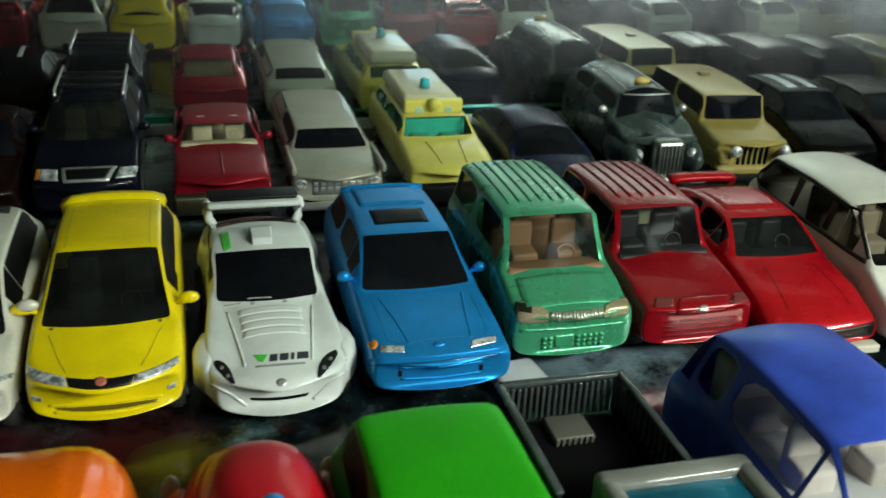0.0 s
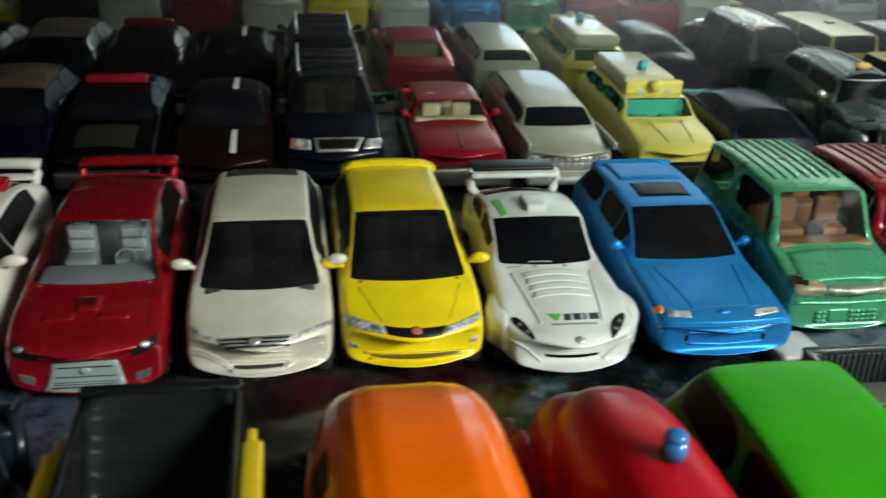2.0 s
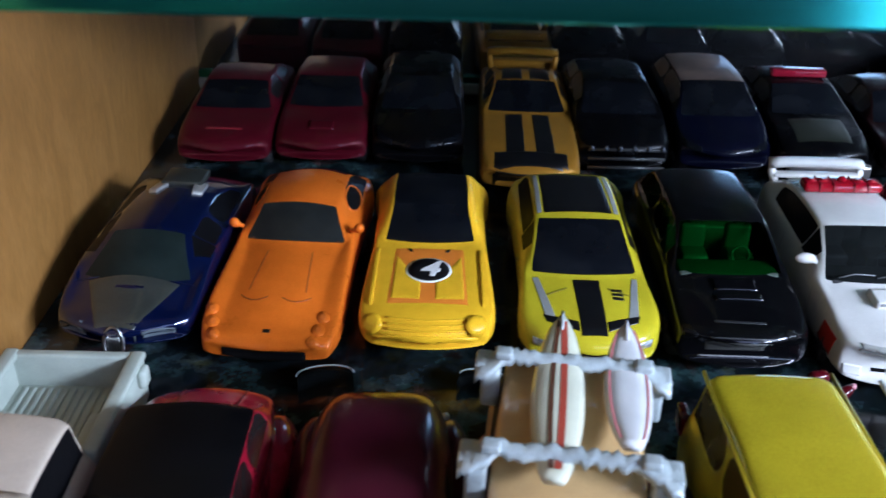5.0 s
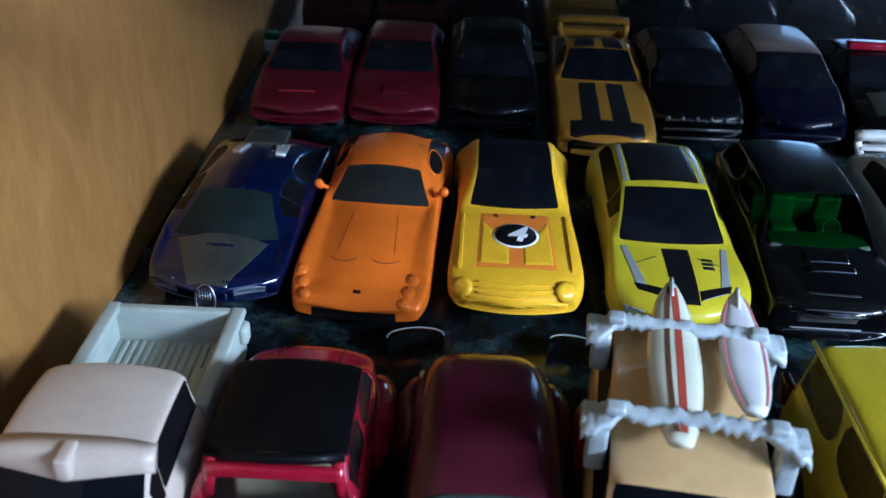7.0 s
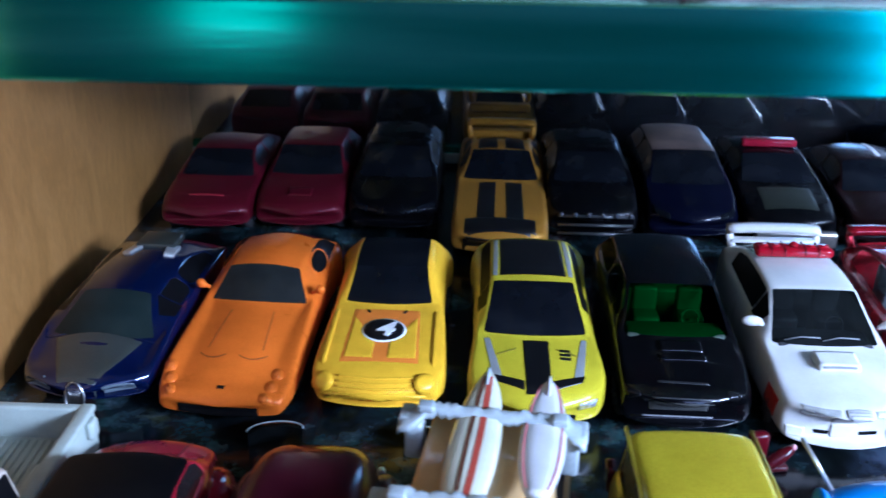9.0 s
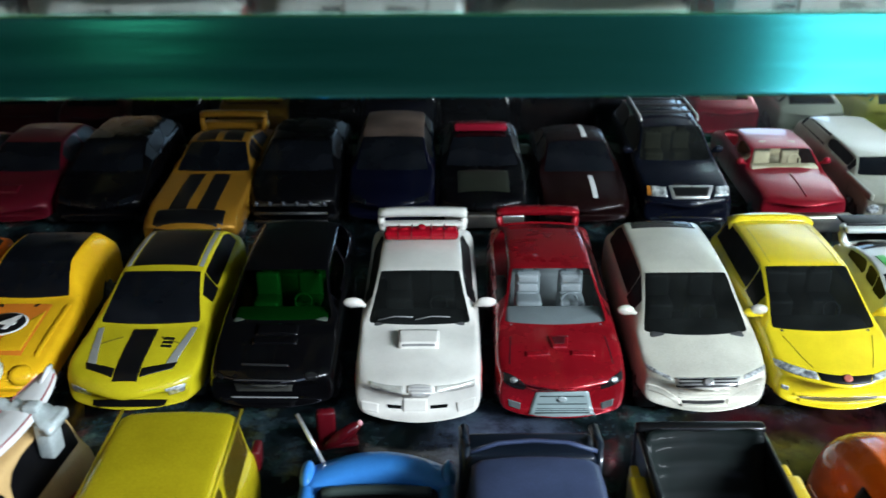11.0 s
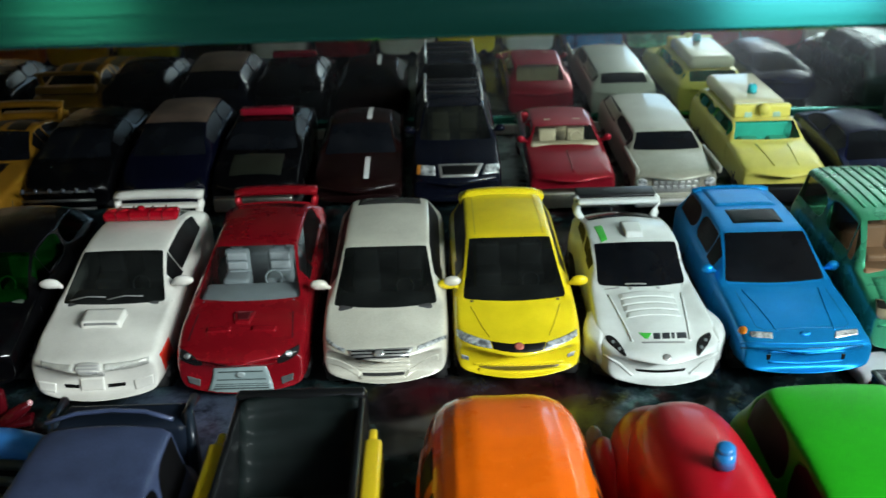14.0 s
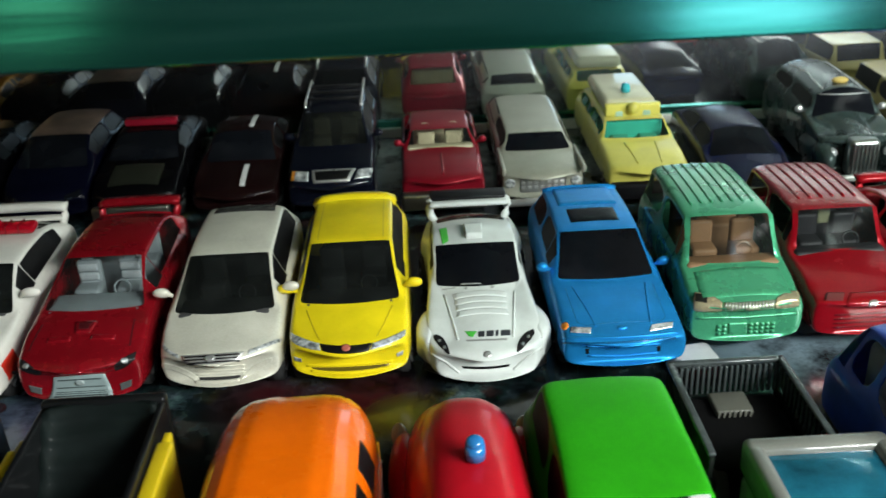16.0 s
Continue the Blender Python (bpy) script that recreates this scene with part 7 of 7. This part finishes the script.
    part("rear_bumper", tube([(-14.5, 92, 8), (-10, 98.2, 7.6), (0, 99.8, 7.4), (10, 98.2, 7.6), (14.5, 92, 8)], 1.1), CHROME, car, "chrome rear bumper")
    add_wheels(car, 14.6, (16, 78))

    # red domed car with a blue beacon
    P = paint((0.46, 0.006, 0.014), 0.34, 0.0, 0.3)
    car = toy("toy_beetle", 25.4, -124.4, 0, "red diecast domed car with a blue beacon")
    dome(car, "body", ((0, 8, 5, 15), (6, 10.5, 4, 19), (30, 12, 4, 22), (60, 12.4, 4, 24), (78, 12.4, 4, 23.4), (88, 11.6, 4, 21.0), (93, 9.6, 5, 18.2), (95.4, 6.6, 6, 15.6)), P, 0.6, 0.8)
    skin = dome(car, "roof", ((14, 7.5, 14, 23), (20, 9.6, 13, 27), (34, 11.0, 13, 30.6), (54, 11.4, 13, 31.2), (70, 11.0, 13, 29.8), (79, 10.0, 13, 27.6), (84, 8.2, 13, 25.2), (86.6, 5.6, 14, 22.6)), P, 0.72, 0.85)
    for lo, hi in ((0.30, 0.72), (math.pi - 0.72, math.pi - 0.30)):
        skin("side_window", 30, 48, lo, hi, SIDE_DARK, 0.1)
    bm = cyl(0.8, 58, 32.8, 1.9, 3.6, "z", 1.6, bevel=0.5)
    ball(0.8, 58, 34.5, 1.6, 1.6, 1.0, bm)
    part("beacon", bm, paint((0.01, 0.16, 0.42), 0.2), car, "blue beacon")
    for a in (-1, 1):
        part("rear_fender", ball(a * 11.8, 82, 8, 3.6, 12, 7), P, car)
        part("tail_lamp", ball(a * 13.0, 93, 10, 1.8, 2.6, 3.2), paint((0.30, 0.26, 0.13), 0.3), car, "pale amber tail lamp")
    add_wheels(car, 13.8, (16, 84))

    # bright green estate
    P = paint((0.003, 0.31, 0.004), 0.42, 0.0, 0.12)
    car = toy("toy_estate", 51.6, -108, 0, "bright green diecast estate with flat roof")
    s = Shell(car, hatch(paint=P, L=78, W=28.6, H=31.0, nose=15, hood=18, belt=18.5, cowl=20, roof0=30, roof1=65, deck=74, deckz=20, rw=0.82, hw=0.8, nw=0.95, tw=0.94, crown=0.4, pillar=0.9, tail=17))
    add_wheels(car, 14.2, (14, 60))

    # clear grey pickup tail with a ribbed bed
    P = paint((0.05, 0.06, 0.06), 0.25, 0.0, 0.7, 0.3)
    smoky = clear_glass((0.30, 0.33, 0.33), 0.06)
    car = toy("toy_pickup", 82.5, -85, 0, "smoky clear plastic toy pickup tail with ribbed open bed")
    for a in (-1, 1):
        part("bed_side", rbox(a * 11.9 - 0.5, a * 11.9 + 0.5, 31, 62, 5, 18.6, 0.3), smoky, car, "smoky clear bed side")
        part("bed_rail", rbox(a * 11.9 - 0.8, a * 11.9 + 0.8, 31, 62.4, 18.3, 19.2, 0.4), P, car, "glossy grey rail")
        # near-black wall, floor and added filler block keep the tray's inside dark
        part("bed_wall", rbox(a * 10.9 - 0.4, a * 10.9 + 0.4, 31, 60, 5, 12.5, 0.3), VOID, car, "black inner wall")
        for k in range(14):
            y = 33 + 2.0 * k
            part("side_rib", rbox(a * 11.2 - 0.2, a * 11.2 + 0.2, y - 0.3, y + 0.3, 12, 18.3, 0.15), P, car)
    part("tailgate", rbox(-12.4, 12.4, 61.2, 62.2, 5, 18.4, 0.3), smoky, car, "smoky clear tailgate")
    part("tailgate_rail", rbox(-12.6, 12.6, 61.0, 62.5, 18.2, 19.2, 0.4), P, car, "glossy grey rail")
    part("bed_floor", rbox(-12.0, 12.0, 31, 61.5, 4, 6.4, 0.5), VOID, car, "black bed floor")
    part("bed_shelf", rbox(-11.0, 11.0, 55.5, 61.0, 6.0, 11.0, 1.0), plastic((0.006, 0.008, 0.008), 0.3), car)
    for k in range(19):
        x = -10.8 + 1.2 * k
        part("bed_rib", rbox(x - 0.3, x + 0.3, 60.4, 61.2, 11.4, 18.2, 0.2), P, car)
    part("cargo", rbox(-9.6, 9.6, 36, 58.6, 6, 12.2, 1.2), VOID, car, "black filler block that keeps the bed dark")
    part("grey_plate", rbox(-4.6, 3.2, 51, 58, 12.0, 13.6, 0.5), plastic((0.085, 0.085, 0.07), 0.4), car, "small grey plate")
    for k in range(7):
        part("plate_tooth", rbox(-4.2 + 1.1 * k - 0.25, -4.2 + 1.1 * k + 0.25, 50.5, 51.2, 12.2, 13.4, 0.1), plastic((0.085, 0.085, 0.07), 0.4), car)
    add_wheels(car, 12.2, (38, 52))

    # grey truck cab with a teal glass roof
    P = paint((0.17, 0.175, 0.155), 0.36)
    car = toy("toy_truck_cab", 89.5, -104, 0, "grey diecast truck with teal glass roof panel")
    part("body", rbox(-13.4, 13.4, 0, 51, 4, 15, 2.5), P, car)
    for a in (-1, 1):
        part("roof_side", rbox(a * 11.6 - 1.8, a * 11.6 + 1.8, 8, 51, 14, 21.5, 1.4), P, car, "grey roof frame")
        part("roof_post", rbox(a * 12.2 - 1.4, a * 12.2 + 1.4, 2, 9, 12, 20, 1.0), P, car)
    part("roof_rear", rbox(-13.4, 13.4, 47.2, 51.5, 14, 21.6, 1.4), P, car, "grey roof frame")
    part("roof_glass", rbox(-10.2, 10.2, 8, 47.6, 18.6, 20.2, 0.6), paint((0.004, 0.11, 0.17), 0.12, 0.0, 1.0, 0.5), car, "glossy teal roof glass")
    for y in (20, 31):
        part("roof_clip", rbox(-2, 1.5, y, y + 2, 19.8, 20.8, 0.4), paint((0.05, 0.3, 0.36), 0.2), car)
    add_wheels(car, 13.6, (12, 42))
    box = toy("toy_trailer_tail", 84.6, 4.4, 8, "white plastic toy tail end with a red panel", "toy")
    part("body", rbox(-6.0, 5.6, -6.0, 4.6, 0, 3.6, 1.5, 4), paint((0.60, 0.60, 0.62), 0.4), box)
    part("panel", rbox(-4.6, 4.4, -6.4, -5.4, 0.2, 2.4, 0.4), paint((0.14, 0.02, 0.025), 0.3), box)

    # blue van with beige seats
    P = paint((0.026, 0.065, 0.40), 0.4, 0.0, 0.4, 0.3)
    car = toy("toy_van", 120, -110, -1, "blue plastic toy van with clear windows and beige seats")
    s = Shell(car, hatch(paint=P, L=91, W=34, H=31, nose=16, hood=20, belt=18.0, cowl=30, roof0=45, mid=70, roof1=83, deck=89, deckz=19, tail=14, H1=29.6, rw=0.68, hw=0.82, nw=0.95, tw=0.94, crown=1.0, glass=clear_glass((0.80, 0.84, 0.88)), rear=False, doors=((6, 8), (9, 9)), pillar=1.1))
    beige = plastic((0.60, 0.52, 0.45), 0.6)
    part("cabin_tub", rbox(-12.5, 12.5, 38, 82, 5, 15, 2.0), plastic((0.55, 0.52, 0.48), 0.5), car, "pale cabin lining")
    part("cabin_lining", rbox(-10.5, 10.5, 76, 83, 6, 25, 2.0), plastic((0.50, 0.48, 0.43), 0.5), car, "pale rear lining")
    seats(car, beige, 52, 25, 13, 17)
    for a in (-1, 1):
        part("head_rest", ball(a * 6.5, 62, 24.5, 3.0, 2.6, 3.2), beige, car)
    part("cabin_floor", rbox(-13, 13, 34, 84, 4, 7, 0.4), plastic((0.3, 0.28, 0.25)), car)
    add_wheels(car, 16.4, (16, 72), 6.5)


middle_row()
back_row()
front_row()


# ---- cars on the upper glass shelf, most of them unseen and added to block light ----
def upper_shelf_cars():
    every = [o for o in scene.objects if o.parent is None and o.type == "EMPTY"]
    pick = [o for o in every if o.matrix_world.translation.y > -0.02][:14]
    rng = random.Random(4)
    # the rows run on unseen to shade the left of the back row
    for row_y, first, count in ((-0.046, 3, 11), (0.030, 0, 11), (0.108, 0, 11)):
        for k in range(first, count):
            ob = rng.choice((pick[1], pick[3], pick[9]) if row_y < 0 else pick)
            copy_thing(ob, pose(-0.272 + 0.034 * k, row_y + rng.uniform(-0.003, 0.003), (TOP + 10.05) * MM, 0, 0, rng.uniform(-4, 4)))


upper_shelf_cars()
